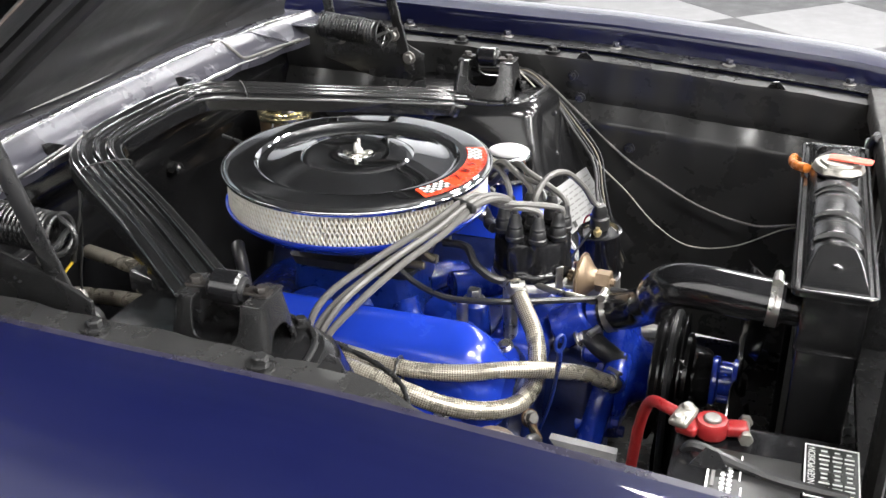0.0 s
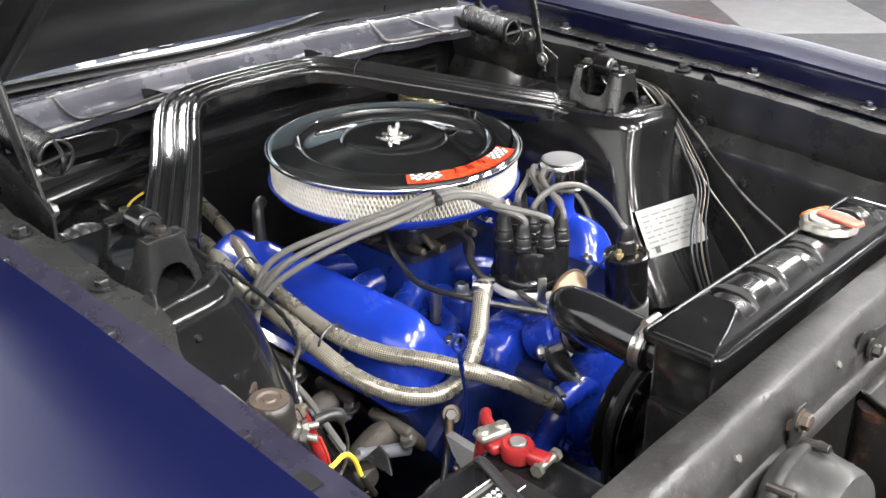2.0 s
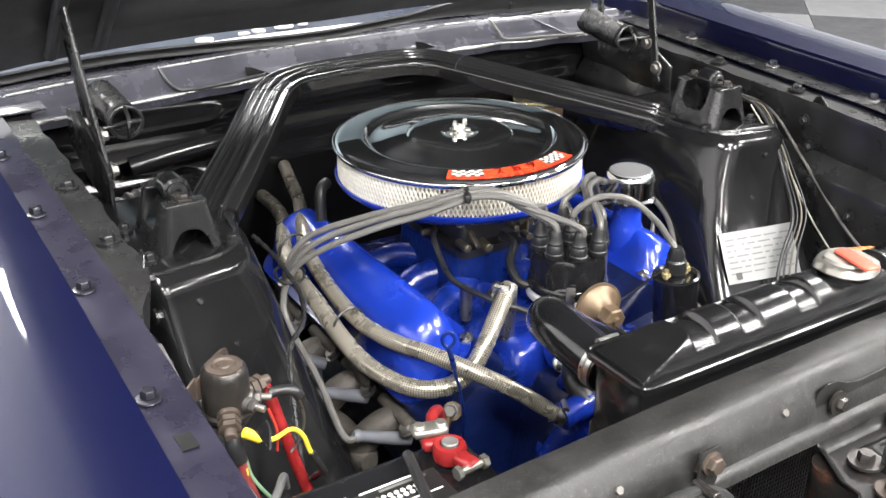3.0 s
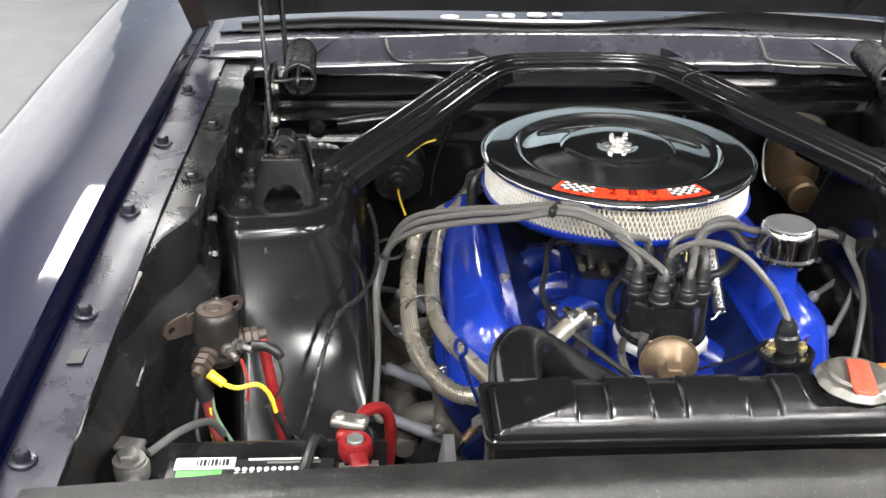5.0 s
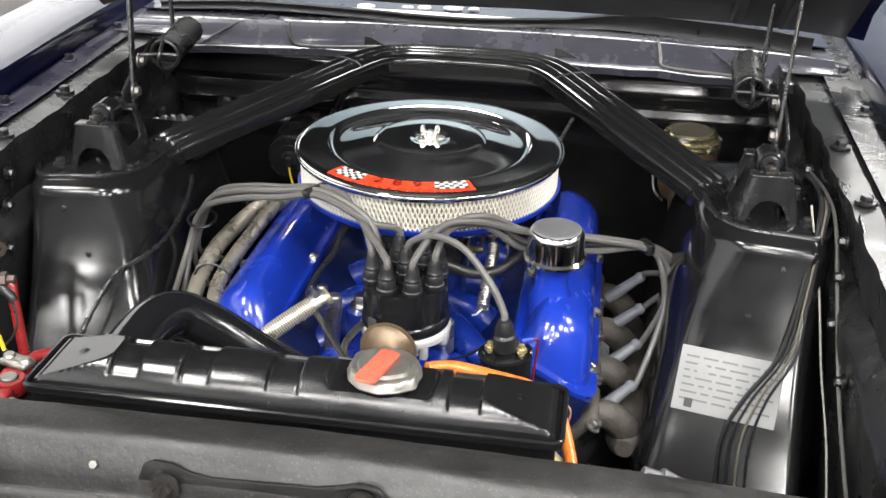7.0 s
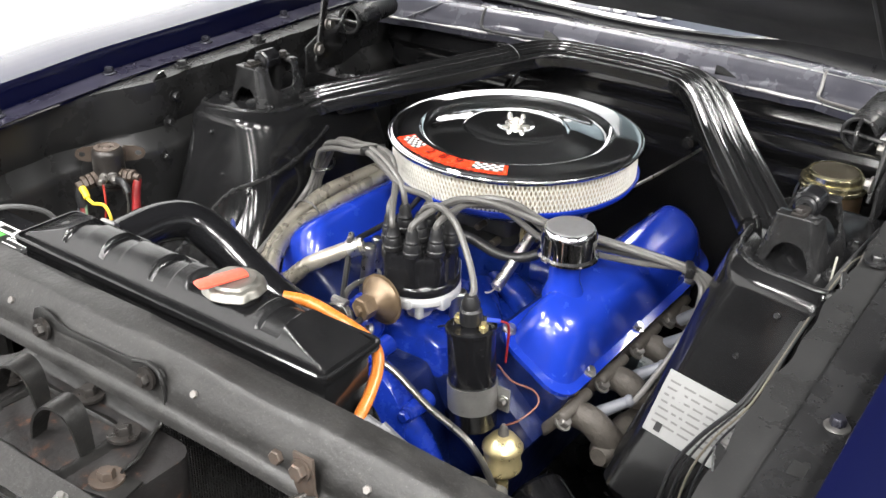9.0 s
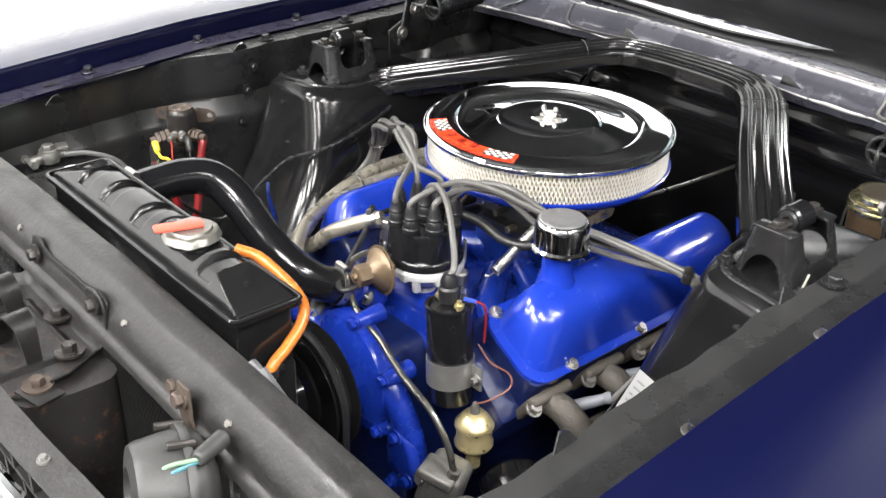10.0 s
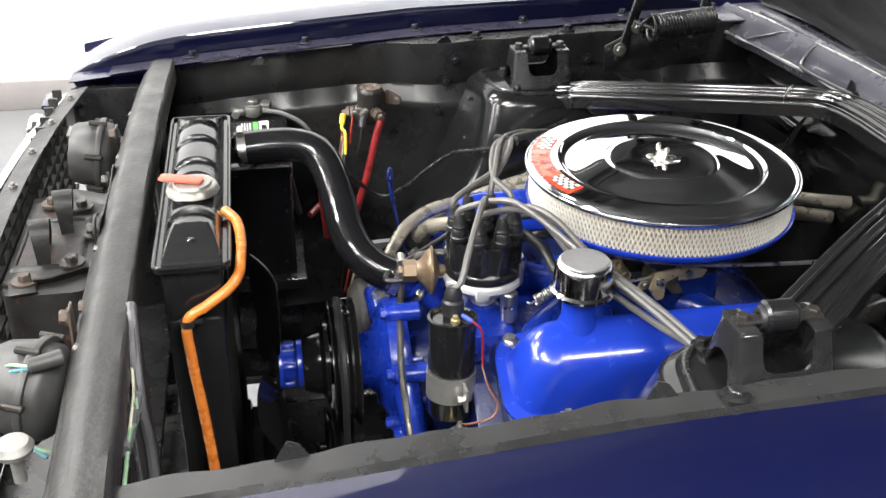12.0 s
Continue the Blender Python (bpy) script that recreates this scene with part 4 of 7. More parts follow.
def build_mounts():
    for s in (-1, 1):
        x0, y0 = s * 0.452, -0.055
        e = thing("shock_mount", (x0, y0, 0.905), "black pressed-steel upper shock absorber mount with rubber bushing", "shock mount", "shock mounts")
        # pressed saddle: U notches in its long sides, arches in its ends
        bm = B()

        def saddle(u, v):
            a = 2 * math.pi * u
            c, d = math.cos(a), math.sin(a)
            x = math.copysign(abs(c) ** 0.36, c)
            y = math.copysign(abs(d) ** 0.36, d)
            long_side = abs(x) > 0.93 and abs(y) < 0.80
            end_side = abs(y) > 0.93 and abs(x) < 0.80
            top = 0.060 - (0.039 * max(0.0, 1 - (abs(y) / 0.54) ** 5) ** 0.36 if long_side else 0.0)
            low = 0.030 * max(0.0, 1 - (abs(x) / 0.60) ** 2.6) ** 0.5 if end_side else 0.0
            z = low + (top - low) * v
            return V(x0 + x * (0.043 - 0.26 * z), y0 + y * (0.057 - 0.13 * z), 0.905 + z)
        sheet(bm, saddle, 288, 10, 0.0035)
        part("saddle", bm, MOUNTM, e, sharp=50)
        for q in (-1, 1):
            b2 = B()
            box(b2, (x0, y0 + q * 0.0375, 0.9640), (0.052, 0.021, 0.005), 0.0024)
            part("top_pad", b2, MOUNTM, e, sharp=45)
        for q in (-1, 1):
            for k in (-1, 1):
                bm = B()
                bolt(bm, (x0 + k * 0.052, y0 + q * 0.050, 0.906), r=0.0068, washer=1.6)
                part("nut", bm, SATIN, e)
            bm = B()
            bolt(bm, (x0, y0 + q * 0.037, 0.9665), r=0.0072, h=0.007, washer=1.3)
            part("bolt", bm, DARKTIN, e)
        bm = B()
        cyl(bm, (x0, y0 - 0.0165, 0.969), (x0, y0 + 0.0165, 0.969), 0.0172, n=36, bev=0.003)
        bu = part("bushing", bm, PLASTIC, e, "black rubber bushing")
        bm = B()
        m, L = frame_to((x0, y0 - 0.0205, 0.969), (x0, y0 + 0.0205, 0.969))
        lathe(bm, [(0, 0.004), (0.005, 0.004), (0.006, 0), (0.0105, 0), (0.0125, 0.003), (0.0125, L - 0.003), (0.0105, L), (0.006, L), (0.005, L - 0.004), (0, L - 0.004)], 28, m)
        part("sleeve", bm, RUBBER, bu)
        bm = B()
        box(bm, (x0, y0, 0.9680), (0.017, 0.092, 0.004), 0.0015)
        part("cross_bar", bm, DARKTIN, e)


def coil_spring(bm, a, b, r, turns, wire, n=10):
    m, L = frame_to(a, b)
    k = turns * n
    pts = [m @ V(r * math.cos(2 * math.pi * i / n), r * math.sin(2 * math.pi * i / n), L * i / k) for i in range(k + 1)]
    tube(bm, pts, wire, 6, raw=True)


def build_hinges(car):
    for s in (-1, 1):
        e = new("hood_hinge")
        e.empty_display_size = 0.02
        e.parent = car
        e["label"] = "black steel hood hinge with coil spring"
        bm = B()
        coil_spring(bm, (s * 0.446, 0.150, 0.994), (s * 0.450, 0.262, 1.004), 0.021, 20, 0.0026, 14)
        part("spring", bm, SATIN, e, "black coil spring")
        bm = B()
        ring = [V(s * 0.446 + 0.022 * math.cos(a), 0.146, 0.994 + 0.022 * math.sin(a)) for a in [2 * math.pi * k / 20 for k in range(21)]]
        tube(bm, ring, 0.003, 8, raw=True)
        tube(bm, [(s * 0.424, 0.146, 0.994), (s * 0.446, 0.140, 0.996), (s * 0.468, 0.13, 0.997), (s * 0.482, 0.128, 0.997)], 0.003, 8)
        tube(bm, [(s * 0.446, 0.146, 1.016), (s * 0.446, 0.13, 1.004), (s * 0.448, 0.125, 0.99), (s * 0.447, 0.135, 0.975)], 0.003, 8)
        part("spring_hook", bm, SATIN, e)
        for a, b, w in (((0.487, 0.105, 0.92), (0.502, 0.178, 1.165), 0.02), ((0.472, 0.245, 0.965), (0.480, 0.27, 1.10), 0.022)):
            A, C = V(s * a[0], a[1], a[2]), V(s * b[0], b[1], b[2])
            m, L = frame_to(A, C)
            bm = B()
            loft(bm, [[m @ p for p in rrect(-0.003, 0.003, -w / 2, w / 2, 0.002, z, 2)] for z in (0, L)])
            part("arm", bm, SATIN, e)
        bm = B()
        prism(bm, [(0.0, 0.90), (0.10, 0.90), (0.20, 0.93), (0.20, 0.985), (0.13, 1.0), (0.05, 0.975), (0.0, 0.95)], 0.005, Matrix.Translation((s * 0.495, 0.08, 0)) @ Matrix.Rotation(radians(90), 4, "Z") @ Matrix.Rotation(radians(90), 4, "X"), 0.001)
        part("plate", bm, SATIN, e)
        for y, z in ((0.105, 0.945), (0.135, 0.985), (0.24, 0.972)):
            bm = B()
            bolt(bm, (s * 0.484, y, z), axis=(-s, 0, 0), r=0.008, washer=1.5)
            part("bolt", bm, DULLSTEEL, e)


# ---- engine ----
def build_valve_cover(s, eng):
    y0, y1 = (-0.271, 0.212) if s > 0 else (-0.287, 0.195)
    ang = radians(31)
    ax = V(s * math.cos(ang), 0, -math.sin(ang))
    nn = V(s * math.sin(ang), 0, math.cos(ang))
    c0 = V(s * 0.202, 0, 0.740)
    M = Matrix((( ax.x, 0, nn.x, c0.x), (0, 1, 0, 0), (ax.z, 0, nn.z, c0.z), (0, 0, 0, 1)))
    bm = B()
    # flange
    rings = []
    for z in (-0.003, 0.0035):
        rings.append([M @ p for p in rrect(-0.063, 0.063, y0, y1, 0.036, z, 8)])
    loft(bm, rings)
    # dome
    rings = []
    for z, ins in ((0.002, 0.010), (0.0065, 0.0115), (0.018, 0.0145), (0.031, 0.018), (0.043, 0.0225), (0.052, 0.0265), (0.058, 0.032), (0.0615, 0.038), (0.0635, 0.045), (0.0645, 0.053)):
        ring = []
        r = min(0.034, (0.063 - ins) * 0.97)
        for p in rrect(-0.063 + ins, 0.063 - ins, y0 + 0.012 + (ins - 0.010) * 1.45, y1 - ins * 1.3, r, z, 8):
            ring.append(M @ V(p.x - 0.33 * z, p.y, p.z))
        rings.append(ring)
    loft(bm, rings)
    vc = part("valve_cover", bm, BLUE, eng, "glossy blue painted pressed-steel rocker cover", 55)
    for t, y in ((-1, y0 + 0.024), (1, y0 + 0.078), (-1, y0 + 0.22), (1, y0 + 0.22), (-1, y1 - 0.03), (1, y1 - 0.09)):
        p = M @ V(t * 0.0545, y, 0.0035)
        bm = B()
        bolt(bm, p, axis=nn, r=0.0065, h=0.006, washer=1.5)
        part("bolt", bm, STEEL, vc)
    for y in (y0 + 0.03, y0 + 0.27):
        bm = B()
        box(bm, M @ V(0.058, y + 0.01, -0.004), (0.012, 0.014, 0.008), 0.002)
        part("gasket", bm, BROWNGOLD, vc)
    # cylinder head below the cover
    bm = B()
    rings = []
    for z, a, b2, yy0, yy1 in ((-0.10, -0.080, 0.066, y0 + 0.01, y1 - 0.01), (-0.05, -0.075, 0.066, y0 + 0.006, y1 - 0.006), (-0.002, -0.060, 0.060, y0 + 0.004, y1 - 0.004)):
        rings.append([M @ p for p in rrect(a, b2, yy0, yy1, 0.012, z, 3)])
    loft(bm, rings)
    part("cylinder_head", bm, SHADEGRIMEBLUE, eng, "blue painted cast cylinder head, its colour darkened as shade")


def build_engine():
    e = thing("engine", (0, -0.05, 0.40), "blue painted V8 engine with twin rocker covers", "engine")
    for s in (-1, 1):
        build_valve_cover(s, e)
    # block
    bm = B()
    poly = [(-0.15, 0.44), (0.15, 0.44), (0.17, 0.56), (0.235, 0.655), (0.165, 0.72), (0.08, 0.70), (-0.08, 0.70), (-0.165, 0.72), (-0.235, 0.655), (-0.17, 0.56)]
    prism(bm, poly, 0.50, Matrix.Translation((0, 0.20, 0)) @ Matrix.Rotation(radians(90), 4, "X"), 0.008)
    part("block", bm, SHADEGRIMEBLUE, e, "blue cast engine block, its colour darkened as shade")
    # intake manifold
    bm = B()
    rings = [rrect(-0.125, 0.125, -0.30, 0.19, 0.02, 0.67), rrect(-0.118, 0.118, -0.295, 0.185, 0.02, 0.705), rrect(-0.075, 0.075, -0.27, 0.15, 0.03, 0.722)]
    loft(bm, rings)
    part("intake_manifold", bm, INTAKEBLUE, e, "blue painted cast intake manifold, its colour darkened as shade", 45)
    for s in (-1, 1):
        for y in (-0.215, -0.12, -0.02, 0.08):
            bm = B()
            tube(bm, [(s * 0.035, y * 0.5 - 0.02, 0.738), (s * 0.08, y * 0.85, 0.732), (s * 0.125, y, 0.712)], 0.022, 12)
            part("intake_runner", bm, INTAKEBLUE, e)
    bm = B()
    rings = [rrect(-0.065, 0.065, -0.10, 0.09, 0.02, 0.71), rrect(-0.06, 0.06, -0.095, 0.085, 0.02, 0.785)]
    loft(bm, rings)
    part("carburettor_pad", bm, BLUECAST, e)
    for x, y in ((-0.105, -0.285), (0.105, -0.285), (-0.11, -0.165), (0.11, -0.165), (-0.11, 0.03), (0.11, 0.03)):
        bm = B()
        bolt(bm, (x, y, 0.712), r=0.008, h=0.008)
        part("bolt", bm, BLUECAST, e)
    # raised water crossover at the front
    bm = B()
    loft(bm, [rrect(-0.11, 0.105, -0.30, -0.215, 0.02, 0.69), rrect(-0.10, 0.09, -0.295, -0.22, 0.02, 0.735), rrect(-0.085, 0.05, -0.285, -0.23, 0.02, 0.748)])
    part("water_crossover", bm, BLUEMID, e, "blue painted water crossover", 45)
    bm = B()
    cyl(bm, (-0.058, -0.19, 0.71), (-0.058, -0.19, 0.775), 0.026, 0.02, 20, 0.005)
    part("boss", bm, INTAKEBLUE, e)
    bm = B()
    bolt(bm, (-0.058, -0.19, 0.775), r=0.010, h=0.014)
    part("bolt", bm, STEEL, e)
    # thermostat housing
    bm = B()
    cyl(bm, (-0.035, -0.305, 0.735), (-0.032, -0.345, 0.765), 0.03, 0.026, 20, 0.004)
    cyl(bm, (-0.032, -0.345, 0.765), (-0.030, -0.372, 0.772), 0.021, n=20)
    part("thermostat_housing", bm, BLUEMID, e)
    bm = B()
    cyl(bm, (-0.084, -0.250, 0.735), (-0.078, -0.246, 0.82), 0.010, n=14, bev=0.002)
    part("heater_nipple", bm, STEEL, e)
    bm = B()
    cyl(bm, (0.06, -0.225, 0.74), (0.06, -0.225, 0.785), 0.012, n=14, bev=0.002)
    part("sensor", bm, STEEL, e)
    bm = B()
    cyl(bm, (-0.11, -0.19, 0.75), (-0.11, -0.19, 0.80), 0.008, n=12, bev=0.002)
    part("sensor", bm, STEEL, e)
    # timing cover and water pump
    bm = B()
    prism(bm, [(-0.10, 0.46), (0.10, 0.46), (0.108, 0.55), (0.096, 0.65), (0.065, 0.712), (-0.065, 0.712), (-0.096, 0.65), (-0.108, 0.55)], 0.075, Matrix.Translation((0, -0.29, 0)) @ Matrix.Rotation(radians(90), 4, "X"), 0.012)
    part("timing_cover", bm, SHADEGRIMEBLUE, e, "blue painted timing cover", 45)
    bm = B()
    lathe(bm, [(0.0, 0), (0.088, 0), (0.090, 0.01), (0.086, 0.028), (0.070, 0.038), (0.052, 0.042), (0.044, 0.05), (0.036, 0.075), (0.026, 0.082), (0.022, 0.10), (0, 0.10)], 40, pose(0.012, -0.365, 0.662, 90, 0, 0))
    part("water_pump", bm, BLUEMID, e, "blue painted water pump", 45)
    for a in (20, 75, 140, 200, 255, 320):
        c = V(0.012 + 0.094 * math.cos(radians(a)), -0.365, 0.662 + 0.094 * math.sin(radians(a)))
        bm = B()
        cyl(bm, c + V(0, 0.02, 0), c + V(0, -0.028, 0), 0.014, 0.011, 14, 0.003)
        part("bolt_boss", bm, BLUEMID, e)
    for sx in (1, -1):
        bm = B()
        tube(bm, [(0.012 + sx * 0.045, -0.378, 0.69), (0.012 + sx * 0.085, -0.372, 0.655), (0.012 + sx * 0.112, -0.365, 0.60), (0.012 + sx * 0.115, -0.355, 0.55)], lambda t: 0.022 - 0.006 * t, 14)
        part("pump_leg", bm, BLUEMID, e)
    bm = B()
    tube(bm, [(-0.03, -0.39, 0.70), (-0.065, -0.392, 0.71), (-0.10, -0.392, 0.705)], 0.018, 14)
    part("pump_inlet", bm, BLUEMID, e)
    for a in (20, 75, 140, 200, 255, 320):
        c = V(0.012 + 0.094 * math.cos(radians(a)), -0.393, 0.662 + 0.094 * math.sin(radians(a)))
        bm = B()
        bolt(bm, c, axis=(0, -1, 0), r=0.008, h=0.007, washer=1.3)
        part("bolt", bm, BLUEMID, e)
    for x, z in ((-0.090, 0.50), (-0.098, 0.565), (-0.088, 0.63), (-0.06, 0.69), (0.03, 0.70), (0.062, 0.69), (0.088, 0.640), (0.098, 0.575), (0.090, 0.505)):
        bm = B()
        cyl(bm, (x, -0.345, z), (x, -0.374, z), 0.0135, 0.011, 16, 0.002)
        bs = part("bolt_boss", bm, BLUEMID, e)
        bm = B()
        bolt(bm, (x, -0.374, z), axis=(0, -1, 0), r=0.0075, h=0.007, washer=1.3)
        part("bolt", bm, BLUEMID, bs)
    for a, b, r in (((0.070, -0.370, 0.69), (0.098, -0.367, 0.58), 0.006), ((-0.070, -0.370, 0.69), (-0.098, -0.367, 0.58), 0.006), ((0.03, -0.370, 0.715), (0.075, -0.370, 0.70), 0.006)):
        bm = B()
        tube(bm, [a, (V(*a) + V(*b)) / 2 + V(0.006, -0.004, 0), b], r, 10)
        part("cast_rib", bm, BLUEMID, e)
    bm = B()
    prism(bm, [(0.095, 0.545), (0.145, 0.53), (0.158, 0.555), (0.140, 0.60), (0.118, 0.625), (0.095, 0.62)], 0.02, Matrix.Translation((0, -0.366, 0)) @ Matrix.Rotation(radians(90), 4, "X"), 0.005)
    part("side_flange", bm, BLUEMID, e, sharp=45)
    for x, z in ((0.143, 0.548), (0.118, 0.608)):
        bm = B()
        bolt(bm, (x, -0.387, z), axis=(0, -1, 0), r=0.008, h=0.007, washer=1.4)
        part("bolt", bm, BLUEMID, e)
    # pulleys
    def pulley(name, x, z, r, y, gro=2):
        bm = B()
        prof = [(0, 0), (r * 0.45, 0), (r * 0.5, 0.006), (r * 0.85, 0.004), (r, 0.0)]
        yy = 0.0
        for g in range(gro):
            prof += [(r, yy + 0.002), (r - 0.011, yy + 0.008), (r - 0.011, yy + 0.011), (r, yy + 0.017)]
            yy += 0.019
        prof += [(r, yy), (r * 0.8, yy - 0.004), (0.03, yy - 0.008), (0.03, yy + 0.012), (0, yy + 0.012)]
        lathe(bm, prof, 48, pose(x, y, z, 90, 0, 0))
        return part(name, bm, GLOSS, e, sharp=25)
    pulley("pulley", 0.012, 0.662, 0.092, -0.434, 2)
    pulley("crank_pulley", 0.012, 0.485, 0.083, -0.443)
    bm = B()
    pts = []
    for k in range(41):
        a = math.pi * k / 40
        pts.append(V(0.012 + 0.090 * math.cos(a), -0.458, 0.662 + 0.090 * math.sin(a)))
    for k in range(41):
        a = math.pi + math.pi * k / 40
        pts.append(V(0.012 + 0.086 * math.cos(a), -0.458, 0.485 + 0.086 * math.sin(a)))
    pts.append(pts[0])
    tube(bm, pts, 0.0055, 6, raw=True)
    part("belt", bm, RUBBER, e, "black rubber fan belt")
    # bell-shaped hub, blue spacer and the fan in front of it
    bm = B()
    lathe(bm, [(0, 0), (0.060, 0), (0.060, 0.006), (0.046, 0.012), (0.042, 0.030), (0.038, 0.036), (0, 0.036)], 40, pose(0.012, -0.474, 0.667, 90, 0, 0))
    part("fan_hub", bm, GLOSS, e, "gloss black bell-shaped fan hub", 40)
    bm = B()
    lathe(bm, [(0, 0), (0.034, 0), (0.035, 0.002), (0.035, 0.007), (0.033, 0.009), (0.024, 0.010), (0.024, 0.026), (0.033, 0.027), (0.034, 0.029), (0.034, 0.033), (0, 0.035)], 40, pose(0.012, -0.511, 0.667, 90, 0, 0))
    fs = part("fan_spacer", bm, BLUE, e, "blue painted fan spacer", 40)
    for k in range(4):
        a = 2 * math.pi * (k + 0.3) / 4
        bm = B()
        cyl(bm, (0.012 + 0.027 * math.cos(a), -0.522, 0.667 + 0.027 * math.sin(a)), (0.012 + 0.027 * math.cos(a), -0.537, 0.667 + 0.027 * math.sin(a)), 0.0055, n=12)
        part("bolt", bm, BLUE, fs)
    bm = B()
    lathe(bm, [(0, 0), (0.046, 0), (0.048, 0.002), (0.046, 0.004), (0.018, 0.005), (0.014, 0.012), (0, 0.013)], 32, pose(0.012, -0.546, 0.667, 90, 0, 0))
    part("fan_spider", bm, GLOSS, e)
    for k in range(4):
        bm = B()
        a0 = radians(84 + 90 * k)

        def blade(u, v):
            r = 0.040 + 0.130 * u
            w = (v - 0.5) * (0.050 + 0.035 * math.sin(math.pi * min(1.0, u * 0.75)))
            rad = V(math.cos(a0), 0, math.sin(a0))
            tan = V(-math.sin(a0), 0, math.cos(a0))
            return V(0.012, -0.552, 0.667) + rad * (r - 1.6 * w * w) + tan * w + V(0, -0.42 * w - 3.0 * w * w, 0)
        sheet(bm, blade, 12, 10, 0.002)
        part("fan_blade", bm, GLOSS, e, sharp=50)
    # driver-side exhaust manifold
    for s in (1, -1):
        ys = (-0.235, -0.13, -0.025, 0.08) if s > 0 else (-0.25, -0.145, -0.04, 0.065)
        for y in ys:
            bm = B()
            tube(bm, [(s * 0.235, y, 0.672), (s * 0.272, y + 0.004, 0.672), (s * 0.296, y + 0.012, 0.650), (s * 0.303, y + 0.03, 0.62)], lambda t: 0.0175 + 0.004 * t, 14)
            box(bm, (s * 0.243, y, 0.672), (0.016, 0.075, 0.055), 0.006, pose(0, 0, 0, 0, s * 38, 0))
            part("exhaust_port", bm, IRON, e, sharp=50)
        bm = B()
        tube(bm, [(s * 0.300, ys[0] - 0.01, 0.63), (s * 0.306, -0.1, 0.615), (s * 0.305, 0.1, 0.605), (s * 0.29, 0.2, 0.56)], lambda t: 0.027 * min(1.0, (0.02 + t) / 0.10) ** 0.5 + 0.0015 * math.sin(40 * t), 16, 12)
        part("exhaust_manifold", bm, IRON, e, "bare brown-grey cast exhaust manifold", 50)
        for y in ys:
            bm = B()
            bolt(bm, (s * 0.256, y - 0.032, 0.678), axis=(s * 0.6, 0, 0.8), r=0.009, h=0.008, washer=1.3)
            part("manifold_bolt", bm, DULLSTEEL, e)
    # carburettor body
    bm = B()
    rings = [rrect(-0.055, 0.055, -0.095, 0.085, 0.012, 0.785), rrect(-0.06, 0.06, -0.10, 0.09, 0.012, 0.80), rrect(-0.05, 0.05, -0.085, 0.075, 0.012, 0.805), rrect(-0.05, 0.05, -0.085, 0.075, 0.012, 0.825), rrect(-0.062, 0.062, -0.105, 0.09, 0.01, 0.828), rrect(-0.062, 0.062, -0.105, 0.09, 0.01, 0.842), rrect(-0.05, 0.05, -0.06, 0.06, 0.02, 0.85)]
    loft(bm, rings)
    part("carburettor", bm, mat("dark_carburettor_casting", (0.06, 0.06, 0.06), 0.45, metal=0.6, vary=0.5, scale=60), e, "dull dark cast carburettor", 40)
    for a, b, r in (((0.06, -0.07, 0.81), (0.09, -0.07, 0.812), 0.008), ((0.06, 0.02, 0.80), (0.085, 0.02, 0.80), 0.01), ((-0.06, -0.09, 0.815), (-0.06, -0.12, 0.815), 0.008), ((0.02, -0.10, 0.83), (0.02, -0.125, 0.83), 0.007), ((-0.05, -0.105, 0.835), (-0.05, -0.13, 0.82), 0.006)):
        bm = B()
        cyl(bm, a, b, r * 0.72, n=14, bev=0.0015)
        part("carburettor_fitting", bm, DULLBRASS, e)
    bm = B()
    prism(bm, [(0, 0), (0.05, -0.005), (0.055, 0.015), (0.03, 0.03), (0.0, 0.022)], 0.003, pose(0.082, -0.045, 0.80, 90, 0, 90), 0.001)
    prism(bm, [(0, 0), (0.02, -0.022), (0.035, -0.02), (0.018, 0.012)], 0.003, pose(0.09, -0.02, 0.80, 90, 0, 90), 0.001)
    part("throttle_lever", bm, DULLBRASS, e, "dulled zinc-plated throttle lever")
    bm = B()
    tube(bm, [(0.09, 0.0, 0.822), (0.15, 0.15, 0.846), (0.19, 0.33, 0.87)], 0.0028, 6)
    part("throttle_rod", bm, STEEL, e)
    for x, y, z, poly in ((0.074, 0.005, 0.80, [(0, 0), (0.03, -0.004), (0.036, 0.012), (0.02, 0.030), (0.004, 0.024)]), (0.098, -0.060, 0.792, [(0, 0), (0.022, 0.004), (0.034, 0.022), (0.026, 0.030), (0.008, 0.016)]), (0.068, -0.085, 0.79, [(0, 0), (0.028, 0), (0.030, 0.012), (0.012, 0.040), (0.0, 0.038)]), (0.112, -0.005, 0.812, [(0, 0), (0.034, 0.003), (0.040, 0.014), (0.026, 0.018), (0.016, 0.034), (0.002, 0.030)]), (0.118, -0.048, 0.806, [(0, 0), (0.012, -0.018), (0.022, -0.016), (0.024, 0.010), (0.044, 0.020), (0.040, 0.030), (0.006, 0.026)])):
        bm = B()
        prism(bm, poly, 0.0028, pose(x, y, z, 90, 0, 90), 0.0008)
        lv = part("linkage_plate", bm, GOLD, e, "gold zinc-plated linkage plate")
        bm = B()
        bolt(bm, (x + 0.003, y + 0.014, z + 0.012), axis=(1, 0, 0), r=0.0048, h=0.005, washer=1.3)
        part("bolt", bm, STEEL, lv)
